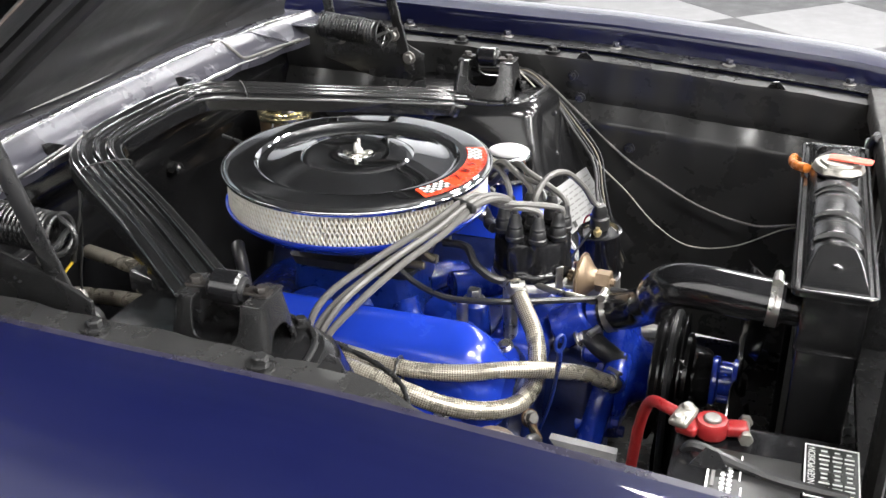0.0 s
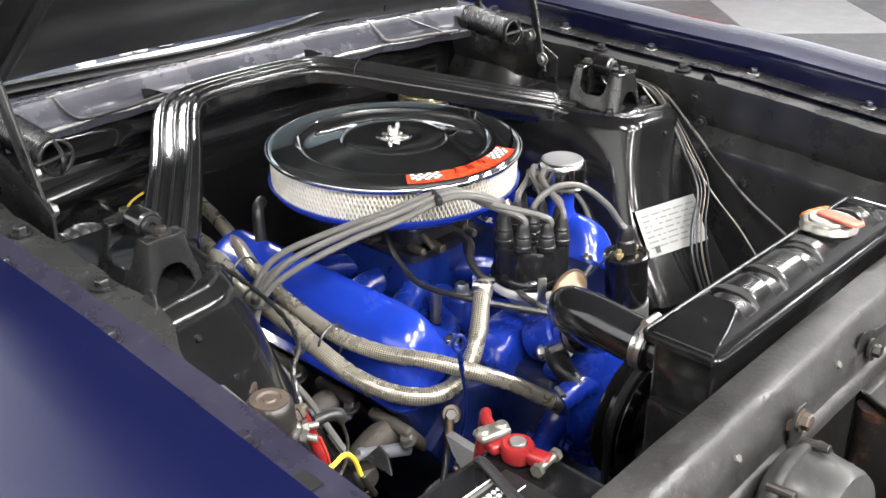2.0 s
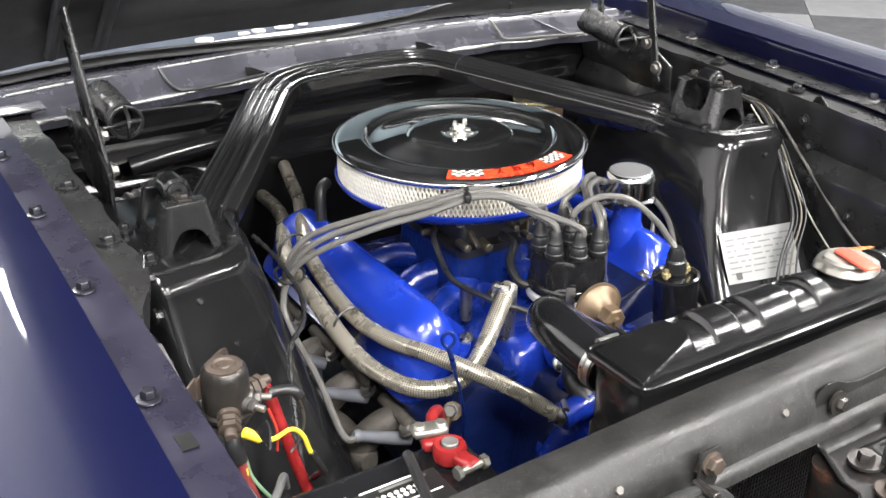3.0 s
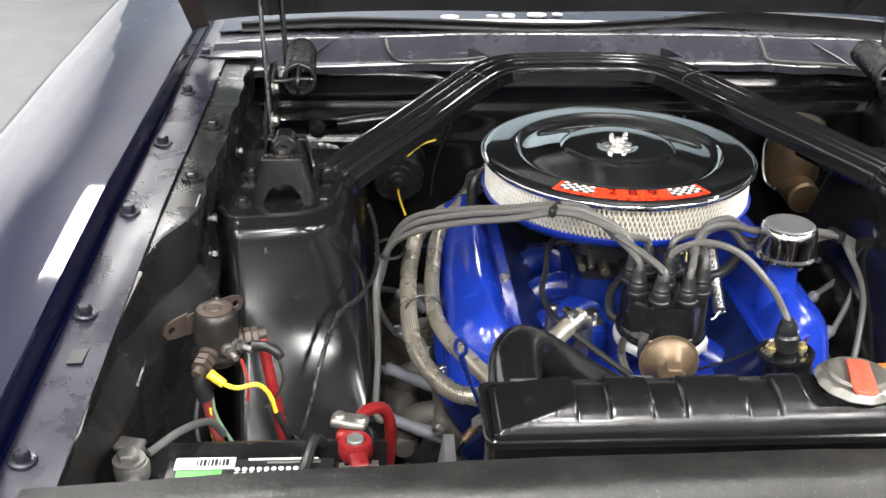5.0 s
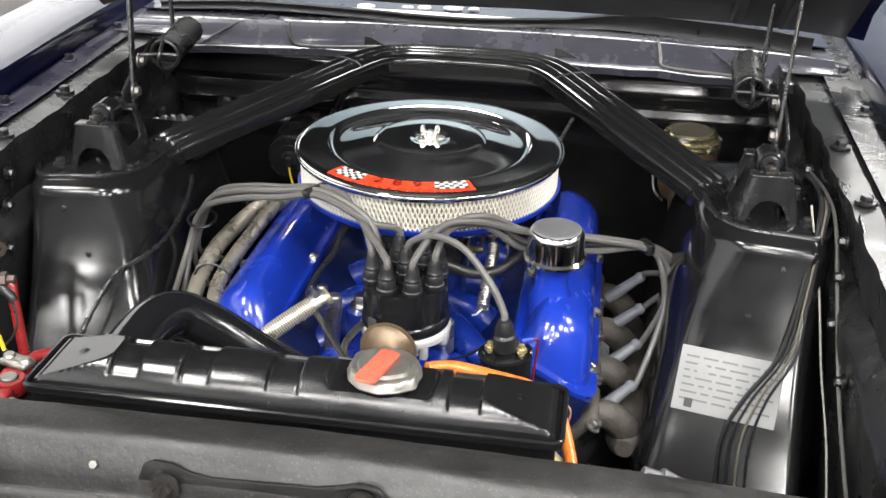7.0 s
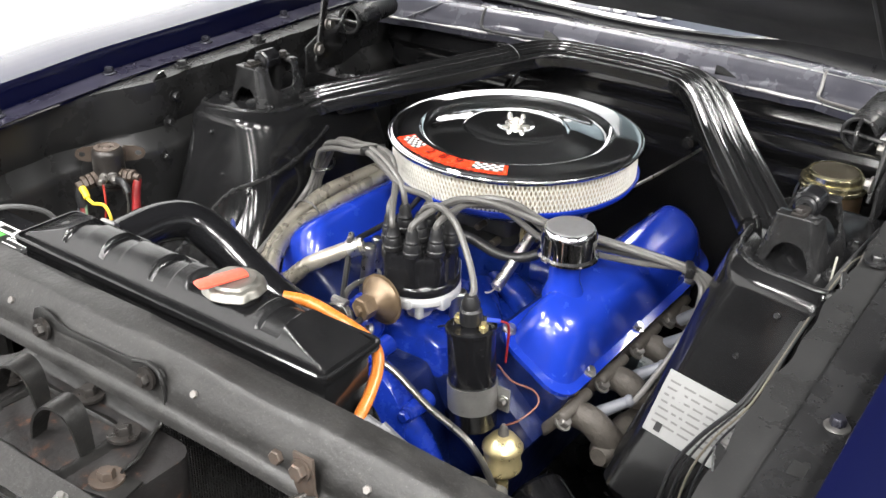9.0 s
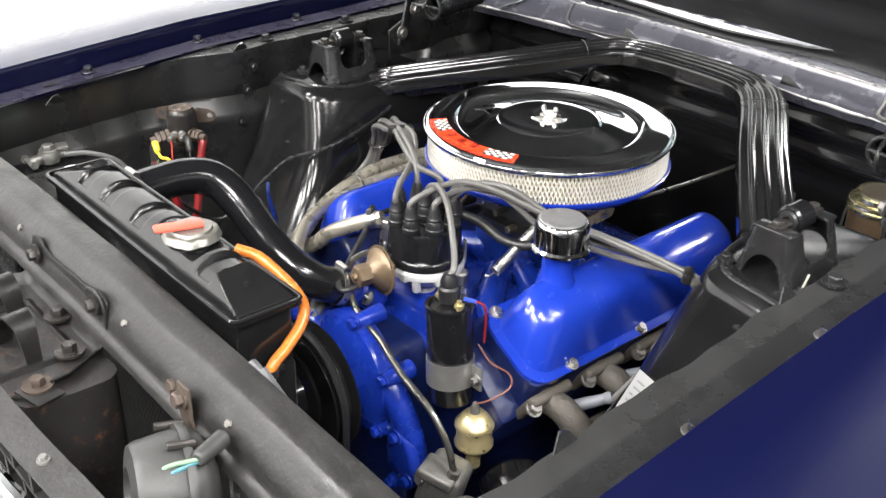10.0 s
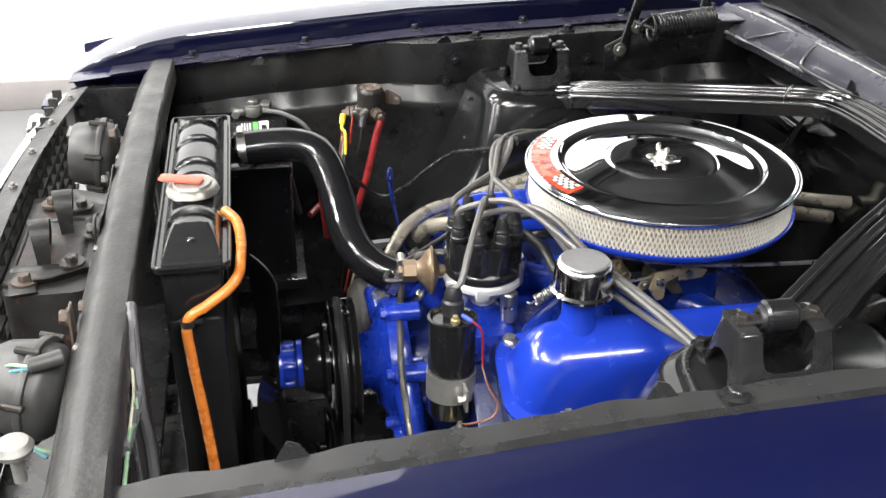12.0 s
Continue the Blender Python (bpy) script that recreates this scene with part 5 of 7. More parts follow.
    for a, b, r in (((0.06, -0.03, 0.815), (0.105, -0.03, 0.815), 0.0035), ((0.10, -0.03, 0.815), (0.10, -0.10, 0.805), 0.0024), ((-0.06, -0.03, 0.81), (-0.085, -0.03, 0.812), 0.007), ((-0.03, -0.105, 0.815), (-0.03, -0.128, 0.812), 0.009), ((0.045, -0.105, 0.81), (0.045, -0.122, 0.81), 0.008)):
        bm = B()
        cyl(bm, a, b, r * (0.75 if r > 0.005 else 1.0), n=12, bev=min(0.001, r * 0.3))
        part("carburettor_fitting", bm, STEEL if r < 0.005 else DULLBRASS, e)
    for x in (-0.058, 0.058):
        for y in (-0.095, 0.08):
            bm = B()
            bolt(bm, (x, y, 0.842), r=0.005, h=0.004, washer=1.3)
            part("bolt", bm, STEEL, e)
    bm = B()
    lathe(bm, [(0.0142, 0), (0.0158, 0), (0.0158, 0.010), (0.0142, 0.010)], 24, frame_to((-0.050, -0.350, 0.742), (-0.055, -0.358, 0.738))[0], closed=True)
    cyl(bm, (-0.066, -0.352, 0.752), (-0.052, -0.362, 0.758), 0.005, n=8)
    part("bypass_clamp", bm, STEEL, e, "steel worm-drive clamp")
    for x, z in ((-0.062, 0.742), (-0.008, 0.752)):
        bm = B()
        bolt(bm, (x, -0.338, z), axis=(0, -0.8, 0.6), r=0.0075, h=0.007)
        part("bolt", bm, STEEL, e)
    # alternator on the passenger side
    bm = B()
    lathe(bm, [(0, 0), (0.055, 0), (0.064, 0.008), (0.066, 0.05), (0.066, 0.085), (0.05, 0.10), (0.02, 0.105), (0, 0.105)], 32, pose(-0.245, -0.32, 0.575, 90, 0, 0))
    part("alternator", bm, PUMPM, e, "grey cast alternator", 40)
    bm = B()
    loft(bm, [[V(-0.244 - k * 0.012, -0.345, 0.716), V(-0.244 - k * 0.012, -0.425, 0.712), V(-0.262 - k * 0.012, -0.425, 0.672), V(-0.258 - k * 0.012, -0.400, 0.675), V(-0.250 - k * 0.012, -0.362, 0.700)] for k in (0, 1)])
    part("alternator_bracket", bm, BRACKETM, e, "grey cast alternator bracket")
    bm = B()
    tube(bm, [V(-0.239, -0.349, 0.838) + V(0.006 * math.cos(a), -0.004 * math.cos(a), 0.010 * math.sin(a)) for a in [-math.pi / 2 + 2 * math.pi * k / 16 for k in range(17)]], 0.0024, 8, raw=True)
    tube(bm, [(-0.239, -0.349, 0.828), (-0.234, -0.348, 0.812), (-0.226, -0.344, 0.785), (-0.214, -0.338, 0.75), (-0.20, -0.325, 0.70), (-0.19, -0.31, 0.66)], lambda t: 0.0034 if t < 0.35 else 0.0022, 8)
    part("dipstick", bm, BLUECAST, e)
    # small black bypass hose
    bm = B()
    tube(bm, [(-0.045, -0.34, 0.745), (-0.065, -0.37, 0.735), (-0.06, -0.395, 0.715)], 0.014, 12)
    part("bypass_hose", bm, RUBBER, e)
    return e


def build_filler():
    e = thing("oil_breather", (0.190, -0.167, 0.80), "chrome breather cap on a blue oil filler tube", "breather cap")
    bm = B()
    lathe(bm, [(0.028, 0.775), (0.028, 0.806), (0.0235, 0.816), (0.0212, 0.824), (0.0205, 0.860), (0, 0.860)], 28, pose(0.189, -0.169, 0))
    part("filler_tube", bm, BLUE, e)
    bm = B()
    lathe(bm, [(0.0, 0.857), (0.0378, 0.857), (0.0402, 0.8585), (0.0402, 0.8615), (0.0366, 0.8645), (0.0362, 0.889), (0.0352, 0.8945), (0.0330, 0.8985), (0.0310, 0.8997), (0.0, 0.8997)], 48, pose(0.191, -0.167, 0))
    cp = part("cap", bm, CAPCHROME, e, "chrome breather cap")
    bm = B()
    lathe(bm, [(0.0315, 0.8985), (0.0312, 0.9002), (0.029, 0.9015), (0.024, 0.9008), (0.0, 0.9012)], 48, pose(0.191, -0.167, 0))
    part("cap_top", bm, CAPTOP, cp, "dulled grey cap top")


def build_air_cleaner():
    e = thing("air_cleaner", (0, 0, 0.85), "round chrome open-element air cleaner with a red decal", "air cleaner")
    R = 0.187
    bm = B()
    prof = [(R - 0.003, 0.9275), (R, 0.9285), (R + 0.0014, 0.931), (R + 0.0008, 0.935), (R - 0.0015, 0.9378), (0.1835, 0.9394), (0.181, 0.9403), (0.175, 0.9406), (0.168, 0.9408), (0.160, 0.9410), (0.152, 0.9412), (0.147, 0.9413), (0.143, 0.9409), (0.1395, 0.9365), (0.136, 0.9345), (0.132, 0.9340), (0.126, 0.9347), (0.118, 0.9362), (0.110, 0.9378), (0.100, 0.9397), (0.090, 0.9414), (0.083, 0.9423), (0.079, 0.9430), (0.0765, 0.9448), (0.073, 0.9462), (0.068, 0.9466), (0.050, 0.9468), (0.030, 0.9465), (0.026, 0.9460), (0.022, 0.9443), (0.014, 0.9434), (0.0, 0.9432)]
    lathe(bm, prof, 160)
    part("lid", bm, CHROME, e, "chrome lid with stepped rings", 25)
    bm = B()
    tube(bm, [(0.1868 * math.cos(2 * math.pi * k / 160), 0.1868 * math.sin(2 * math.pi * k / 160), 0.9335) for k in range(161)], 0.0028, 10, raw=True)
    part("rolled_rim", bm, CHROME, e, "bright rolled chrome rim", 60)
    # pleated paper behind an expanded-metal sleeve
    bm = B()
    n = 360
    z0, z1 = 0.8850, 0.9285
    low = [bm.verts.new(((0.1775 if i % 2 else 0.1725) * math.cos(2 * math.pi * i / n), (0.1775 if i % 2 else 0.1725) * math.sin(2 * math.pi * i / n), z0)) for i in range(n)]
    top = [bm.verts.new((v.co.x, v.co.y, z1)) for v in low]
    for i in range(n):
        k = (i + 1) % n
        bm.faces.new((low[i], low[k], top[k], top[i]))
    part("filter_element", bm, PAPER, e, "cream pleated paper filter element", 10)
    bm = B()
    cols, rows, R2 = 188, 6, 0.1805
    step = 2 * math.pi / cols
    hz = (z1 - z0) / rows

    def strand(a0, za, a1, zb, w):
        p, q = V(R2 * math.cos(a0), R2 * math.sin(a0), za), V(R2 * math.cos(a1), R2 * math.sin(a1), zb)
        out = V(math.cos((a0 + a1) / 2), math.sin((a0 + a1) / 2), 0)
        side = out.cross(q - p).normalized() * w
        vs = [bm.verts.new(c) for c in (p + side, p - side, q - side, q + side, p + side * 0.4 + out * 0.0016, q + side * 0.4 + out * 0.0016)]
        bm.faces.new((vs[0], vs[4], vs[5], vs[3]))
        bm.faces.new((vs[4], vs[1], vs[2], vs[5]))
    for r in range(rows):
        for c in range(cols):
            a = (c + 0.5 * (r % 2)) * step
            za = z0 + r * hz
            strand(a, za, a + step / 2, za + hz, 0.00105)
            strand(a, za, a - step / 2, za + hz, 0.00105)
    part("mesh_sleeve", bm, MESHM, e, "pale expanded-metal filter sleeve", 30)["kind"] = "stuff"
    bm = B()
    lathe(bm, [(0.05, 0.858), (0.14, 0.862), (0.172, 0.869), (0.183, 0.8785), (0.1862, 0.8825), (0.1866, 0.8865), (0.185, 0.8872), (0.176, 0.884), (0.05, 0.872)], 128)
    part("base_pan", bm, BLUE, e, "blue painted base pan", 40)
    # wing nut
    bm = B()
    lathe(bm, [(0.0100, 0.9430), (0.0100, 0.9455), (0.0062, 0.9465), (0.0056, 0.952), (0.0042, 0.9555), (0.0, 0.956)], 24)
    for k in range(5):
        a = math.radians(20 + 72 * k)
        c = V(0.0155 * math.cos(a), 0.0155 * math.sin(a), 0.9438)
        lathe(bm, [(0, 0), (0.0068, 0), (0.0058, 0.0012), (0, 0.0016)], 14, Matrix.Translation(c))
    for q in (-1, 1):
        prism(bm, [(q * 0.0025, 0.946), (q * 0.0085, 0.9462), (q * 0.0125, 0.950), (q * 0.0140, 0.9585), (q * 0.0115, 0.9635), (q * 0.0075, 0.9630), (q * 0.0062, 0.9555), (q * 0.0025, 0.9530)][::q], 0.0045, Matrix.Rotation(math.radians(12), 4, "Z") @ Matrix.Translation((0, 0.00225, 0)) @ Matrix.Rotation(radians(90), 4, "X"), 0.0014)
    part("wing_nut", bm, NICKEL, e, "nickel wing nut")
    # decal
    a0, a1 = radians(270 - 38.5), radians(270 + 28.5)

    def z_at(r):
        return interp(r, [(0.152, 0.9424), (0.160, 0.9419), (0.168, 0.9413), (0.175, 0.9407), (0.181, 0.9400), (0.184, 0.9386), (0.1878, 0.935)])

    def arc(bm, b0, b1, r0, r1, lift, n):
        sheet(bm, lambda u, v: V((r0 + (r1 - r0) * v) * math.cos(b0 + (b1 - b0) * u), (r0 + (r1 - r0) * v) * math.sin(b0 + (b1 - b0) * u), z_at(r0 + (r1 - r0) * v) + lift), n, 6)
    bm = B()
    arc(bm, a0, a1, 0.1535, 0.1855, 0.0004, 48)
    de = part("decal", bm, REDDECAL, e, "red racing decal with chequered ends")
    span = a1 - a0
    for b0, b1 in ((a0 + 0.03 * span, a0 + 0.25 * span), (a1 - 0.25 * span, a1 - 0.03 * span)):
        bm = B()
        arc(bm, b0, b1, 0.1545, 0.1737, 0.0007, 14)
        part("chequer_field", bm, BLACKINK, de)
        for i in range(7):
            for j in range(4):
                if (i + j) % 2 == 0:
                    bm = B()
                    r0 = 0.1545 + 0.0048 * j
                    c0 = b0 + (b1 - b0) * i / 7
                    arc(bm, c0, c0 + (b1 - b0) / 7, r0, r0 + 0.0048, 0.0010, 2)
                    part("chequer", bm, WHITE, de)

    def letters(text, r, size, b0, b1, stretch):
        for i, ch in enumerate(text):
            if ch == " ":
                continue
            a = b0 + (b1 - b0) * (i + 0.5) / len(text)
            cu = bpy.data.curves.new("letter", "FONT")
            cu.body, cu.size, cu.extrude, cu.align_x = ch, size, 0.0001, "CENTER"
            tmp = bpy.data.objects.new("letter", cu)
            me = bpy.data.meshes.new_from_object(tmp)
            bpy.data.objects.remove(tmp)
            me.transform(Matrix.Translation((r * math.cos(a), r * math.sin(a), z_at(r) + 0.0018)) @ Matrix.Rotation(a - radians(270), 4, "Z") @ Matrix.Rotation(radians(5), 4, "X") @ Matrix.Diagonal((stretch, 1, 1, 1)))
            me.materials.append(DARKRED)
            ob = new("letter", me)
            ob.parent = de
    letters("289", 0.1700, 0.0200, a0 + 0.30 * span, a0 + 0.70 * span, 1.35)
    letters("HIGH PERFORMANCE", 0.1838, 0.0125, a0 + 0.02 * span, a1 - 0.02 * span, 1.15)
    return e


# ---- ignition ----
DX, DY = 0.014, -0.252
POSTS = [(DX + 0.0412 * math.cos(radians(a)), DY + 0.0412 * math.sin(radians(a)), 0.884) for a in range(22, 382, 45)]


def build_distributor():
    e = thing("distributor", (DX, DY, 0.70), "black distributor cap on a cast aluminium body", "distributor")
    bm = B()
    lathe(bm, [(0.0, 0.7990), (0.0540, 0.7990), (0.0552, 0.8020), (0.0545, 0.8095), (0.0520, 0.8120), (0.0512, 0.8160), (0.0508, 0.8470), (0.048, 0.8530), (0.034, 0.8550), (0.0, 0.8555)], 96, pose(DX, DY, 0), wobble=lambda a, z: 1.0 if z < 0.814 or z > 0.854 else 1 + 0.045 * math.cos(8 * (a - radians(22))))
    part("cap", bm, PLASTIC, e, "glossy black plastic cap", 40)
    for x, y, z in POSTS + [(DX, DY, 0.888)]:
        bm = B()
        lathe(bm, [(0.0120, 0.842), (0.0106, 0.856), (0.0094, 0.868), (0, 0.868)], 16, pose(x, y, z - 0.884))
        part("terminal_tower", bm, PLASTIC, e)
    for p in POSTS + [(DX, DY, 0.8880)]:
        bm = B()
        x, y, z = p
        lathe(bm, [(0.0, 0.856), (0.0116, 0.856), (0.0126, 0.858), (0.0126, 0.862), (0.0112, 0.8635), (0.0110, 0.872), (0.0098, 0.874), (0.0101, 0.8775), (0.0086, 0.880), (0.0080, 0.888), (0.0066, 0.892), (0.0054, 0.895), (0.0, 0.895)], 20, pose(x, y, z - 0.884))
        part("boot", bm, RUBBER, e, "black rubber plug boot")
    bm = B()
    lathe(bm, [(0.0, 0.7570), (0.018, 0.7570), (0.030, 0.7640), (0.041, 0.7760), (0.0445, 0.7800), (0.0465, 0.7830), (0.0465, 0.7860), (0.0565, 0.7870), (0.0570, 0.7930), (0.0555, 0.7965), (0.052, 0.7985), (0, 0.7985)], 40, pose(DX, DY, 0))
    box(bm, (DX + 0.018, DY - 0.050, 0.7900), (0.014, 0.014, 0.012), 0.003)
    box(bm, (DX - 0.015, DY - 0.052, 0.7890), (0.020, 0.030, 0.006), 0.002)
    box(bm, (DX + 0.03, DY - 0.04, 0.7780), (0.010, 0.010, 0.020), 0.002)
    lathe(bm, [(0, 0.68), (0.017, 0.68), (0.017, 0.7600), (0, 0.7600)], 20, pose(DX, DY, 0))
    box(bm, (DX + 0.045, DY - 0.012, 0.7870), (0.022, 0.02, 0.02), 0.004)
    part("body", bm, CASTGREY, e, "light grey cast aluminium distributor body", 40)
    for a in (235, 55):
        bm = B()
        box(bm, (DX + 0.0565 * math.cos(radians(a)), DY + 0.0565 * math.sin(radians(a)), 0.8050), (0.004, 0.012, 0.034), 0.0015, pose(0, 0, 0, 0, 0, a))
        part("clip", bm, STEEL, e)
    # vacuum advance
    d = V(-0.10, -0.995, 0.02).normalized()
    c = V(DX, DY, 0.7970)
    m, L = frame_to(c + d * 0.040, c + d * 0.12)
    bm = B()
    lathe(bm, [(0, 0), (0.008, 0), (0.008, 0.022), (0.02, 0.026), (0.031, 0.030), (0.0350, 0.032), (0.0350, 0.0345), (0.0318, 0.0350), (0.0300, 0.038), (0.025, 0.042), (0.019, 0.0465), (0.0145, 0.052), (0.0130, 0.056), (0, 0.056)], 36, m)
    va = part("vacuum_can", bm, BRONZE, e, "bronze-brown vacuum advance canister", 30)
    bm = B()
    lathe(bm, [(0.0150, 0.054), (0.0156, 0.055), (0.0156, 0.072), (0.0140, 0.0735), (0.006, 0.0735), (0.005, 0.079), (0, 0.079)], 6, m)
    part("hex_nut", bm, BRONZE, va, sharp=20)


def build_coil():
    top, bot = V(0.146, -0.321, 0.808), V(0.158, -0.325, 0.668)
    e = thing("ignition_coil", tuple(bot), "black cylindrical ignition coil in a silver clamp", "ignition coil")
    m, L = frame_to(bot, top)
    bm = B()
    lathe(bm, [(0, 0), (0.028, 0), (0.0305, 0.004), (0.0308, L - 0.006), (0.0325, L - 0.004), (0.0325, L), (0.029, L + 0.001), (0.025, L - 0.004), (0, L - 0.004)], 40, m)
    part("can", bm, PLASTIC, e, "glossy black coil can", 35)
    bm = B()
    lathe(bm, [(0.0310, 0.028), (0.0325, 0.028), (0.0325, 0.064), (0.0310, 0.064)], 40, m, closed=True)
    cc = m @ V(0, 0, 0.045)
    box(bm, cc + V(0.038, 0.012, 0), (0.020, 0.004, 0.034), 0.0012)
    cl = part("clamp", bm, CLAMPM, e, "silver clamp band")
    bm = B()
    bolt(bm, cc + V(0.041, 0.010, 0), axis=(0, -1, 0), r=0.005)
    part("bolt", bm, STEEL, cl)
    bm = B()
    lathe(bm, [(0, L - 0.004), (0.013, L - 0.004), (0.011, L + 0.012), (0, L + 0.012)], 20, m)
    part("tower", bm, PLASTIC, e)
    bm = B()
    lathe(bm, [(0.0, L + 0.004), (0.0135, L + 0.004), (0.0145, L + 0.008), (0.014, L + 0.022), (0.0115, L + 0.025), (0.0118, L + 0.032), (0.0075, L + 0.042), (0, L + 0.042)], 20, m)
    part("boot", bm, RUBBER, e, "black rubber boot")
    for sx in (-1, 1):
        bm = B()
        q = m @ V(0, 0, L)
        cyl(bm, q + V(sx * 0.0185, 0, -0.002), q + V(sx * 0.0185, 0, 0.012), 0.0035, n=10)
        cyl(bm, q + V(sx * 0.0185, 0, 0.002), q + V(sx * 0.0185, 0, 0.007), 0.0065, n=6)
        part("terminal", bm, GOLD, e)
    return m @ V(0, 0, L + 0.038)


def wire(name, pts, r, material, label, category="wire", group="", per=10, n=8):
    bm = B()
    tube(bm, pts, r, n, per)
    return solo(name, bm, material, label, category, group)


def plug_boot(bm, a, b):
    m, L = frame_to(a, b)
    lathe(bm, [(0, 0), (0.0062, 0), (0.0085, 0.004), (0.0085, 0.008), (0.0072, 0.010), (0.0078, L * 0.35), (0.009, L * 0.7), (0.0088, L), (0, L)], 14, m)


def build_plug_wires(coil_top):
    R = 0.0044
    # passenger side: over the filter, tied, then down to the plugs
    left_posts = [POSTS[2], POSTS[3], POSTS[4], POSTS[5]]
    ends = [(-0.315, -0.262, 0.678), (-0.318, -0.165, 0.69), (-0.305, -0.05, 0.68), (-0.30, 0.04, 0.69)]
    plug = [(-0.248, -0.272, 0.655), (-0.255, -0.168, 0.662), (-0.265, -0.06, 0.66), (-0.262, 0.03, 0.67)]
    for i, (p, e2, pl) in enumerate(zip(left_posts, ends, plug)):
        o = (i - 1.5) * 0.008
        p = Vector(p)
        zz = [0.0, 0.006, -0.002, 0.004][i]
        pts = [p + V(0, 0, -0.004), p + V(-0.002, 0.001, 0.018), V(-0.035 - 0.006 * i, -0.225 + o * 0.4, 0.916 + zz), V(-0.078, -0.21 + o, 0.935 + zz * 0.6), V(-0.114, -0.195 + o * 0.8, 0.936 + zz * 0.6), V(-0.165, -0.170 + o, 0.918 + zz), V(-0.225, -0.132 + 1.3 * o, 0.897 + zz), V(-0.285, -0.095 + 1.6 * o, 0.868 + zz), V(-0.316 + 0.2 * o, -0.077 + 1.0 * o, 0.832), V(-0.332 + 0.3 * o, -0.085 + 1.0 * o, 0.78)]
        e2 = Vector(e2)
        pl = Vector(pl)
        pts += [V(-0.333, (-0.085 + e2.y) / 2 + o, 0.73), e2 + (e2 - pl) * 0.3, e2]
        wire("plug_wire", pts, R, GREYWIRE, "grey silicone spark plug wire over the rocker cover", "plug wire", "passenger-side plug wires")
        bm = B()
        plug_boot(bm, e2 + (e2 - pl).normalized() * 0.008, pl)
        solo("plug_boot", bm, BOOTGREY, "light grey silicone spark plug boot", "plug boot", "plug boots")
    # clips and ties on the bundle
    bm = B()
    box(bm, (-0.114, -0.194, 0.937), (0.010, 0.038, 0.013), 0.004, pose(0, 0, 0, 0, 0, -30))
    solo("wire_separator", bm, BLACKINK, "black clip holding the grey plug wires", "wire clip")
    bm = B()
    tube(bm, [V(-0.316, -0.077, 0.826) + 0.02 * V(math.cos(a), 0.9 * math.sin(a), 0.3 * math.sin(a)) for a in [2 * math.pi * k / 16 for k in range(17)]], 0.0022, 6, raw=True)
    solo("cable_tie", bm, BLACKINK, "black cable tie round the plug wires", "cable tie")
    # driver side: behind the breather to a tie, then down to the plugs
    right_posts = [POSTS[6], POSTS[7], POSTS[0], POSTS[1]]
    ends = [(0.318, -0.165, 0.690), (0.325, -0.085, 0.705), (0.33, -0.01, 0.72), (0.33, 0.06, 0.735)]
    plug = [(0.262, -0.205, 0.655), (0.268, -0.11, 0.665), (0.27, -0.02, 0.672), (0.27, 0.06, 0.68)]
    for i, (p, e2, pl) in enumerate(zip(right_posts, ends, plug)):
        p = Vector(p)
        o = (i - 1.5) * 0.007
        z1 = (0.013, -0.014, 0.008, -0.010)[i]
        hi = (0.922, 0.912, 0.918, 0.905)[i]
        pts = [p + V(0, 0, -0.004), p + V(0.002, 0.002, 0.018), V(0.055 + 0.008 * i, -0.235 + 0.015 * i, hi), V(0.095 + 0.006 * i, -0.205 + 0.013 * i, hi - 0.004), V(0.145, -0.150 + o, 0.876 + z1), V(0.19, -0.120 + o, 0.860 + z1), V(0.25, -0.08 + o, 0.842 + z1 * 0.7), V(0.312, -0.047 + o * 0.7, 0.826), V(0.345 + o, -0.04 + o, 0.80)]
        pl = Vector(pl)
        e2 = pl + (Vector(e2) - pl) * 0.72
        pts += [V(0.35 + o, (e2.y - 0.04) / 2, 0.76), e2 + (e2 - pl) * 0.25, e2]
        wire("plug_wire", pts, R, GREYWIRE, "grey silicone spark plug wire behind the breather", "plug wire", "driver-side plug wires")
        bm = B()
        plug_boot(bm, e2 + (e2 - pl).normalized() * 0.008, pl)
        solo("plug_boot", bm, BOOTGREY, "light grey silicone spark plug boot", "plug boot", "plug boots")
    bm = B()
    box(bm, (0.312, -0.047, 0.826), (0.014, 0.028, 0.018), 0.005, pose(0, 0, 0, 0, 10, 30))
    solo("wire_separator", bm, BLACKINK, "black clip holding the grey plug wires", "wire clip")
    # coil lead
    wire("coil_lead", [(DX, DY, 0.884), (DX + 0.006, DY - 0.001, 0.906), (0.05, -0.262, 0.922), (0.088, -0.278, 0.916), (0.122, -0.297, 0.885), (0.140, -0.309, 0.856), tuple(coil_top)], R, GREYWIRE, "grey silicone lead from distributor to coil", "coil lead")


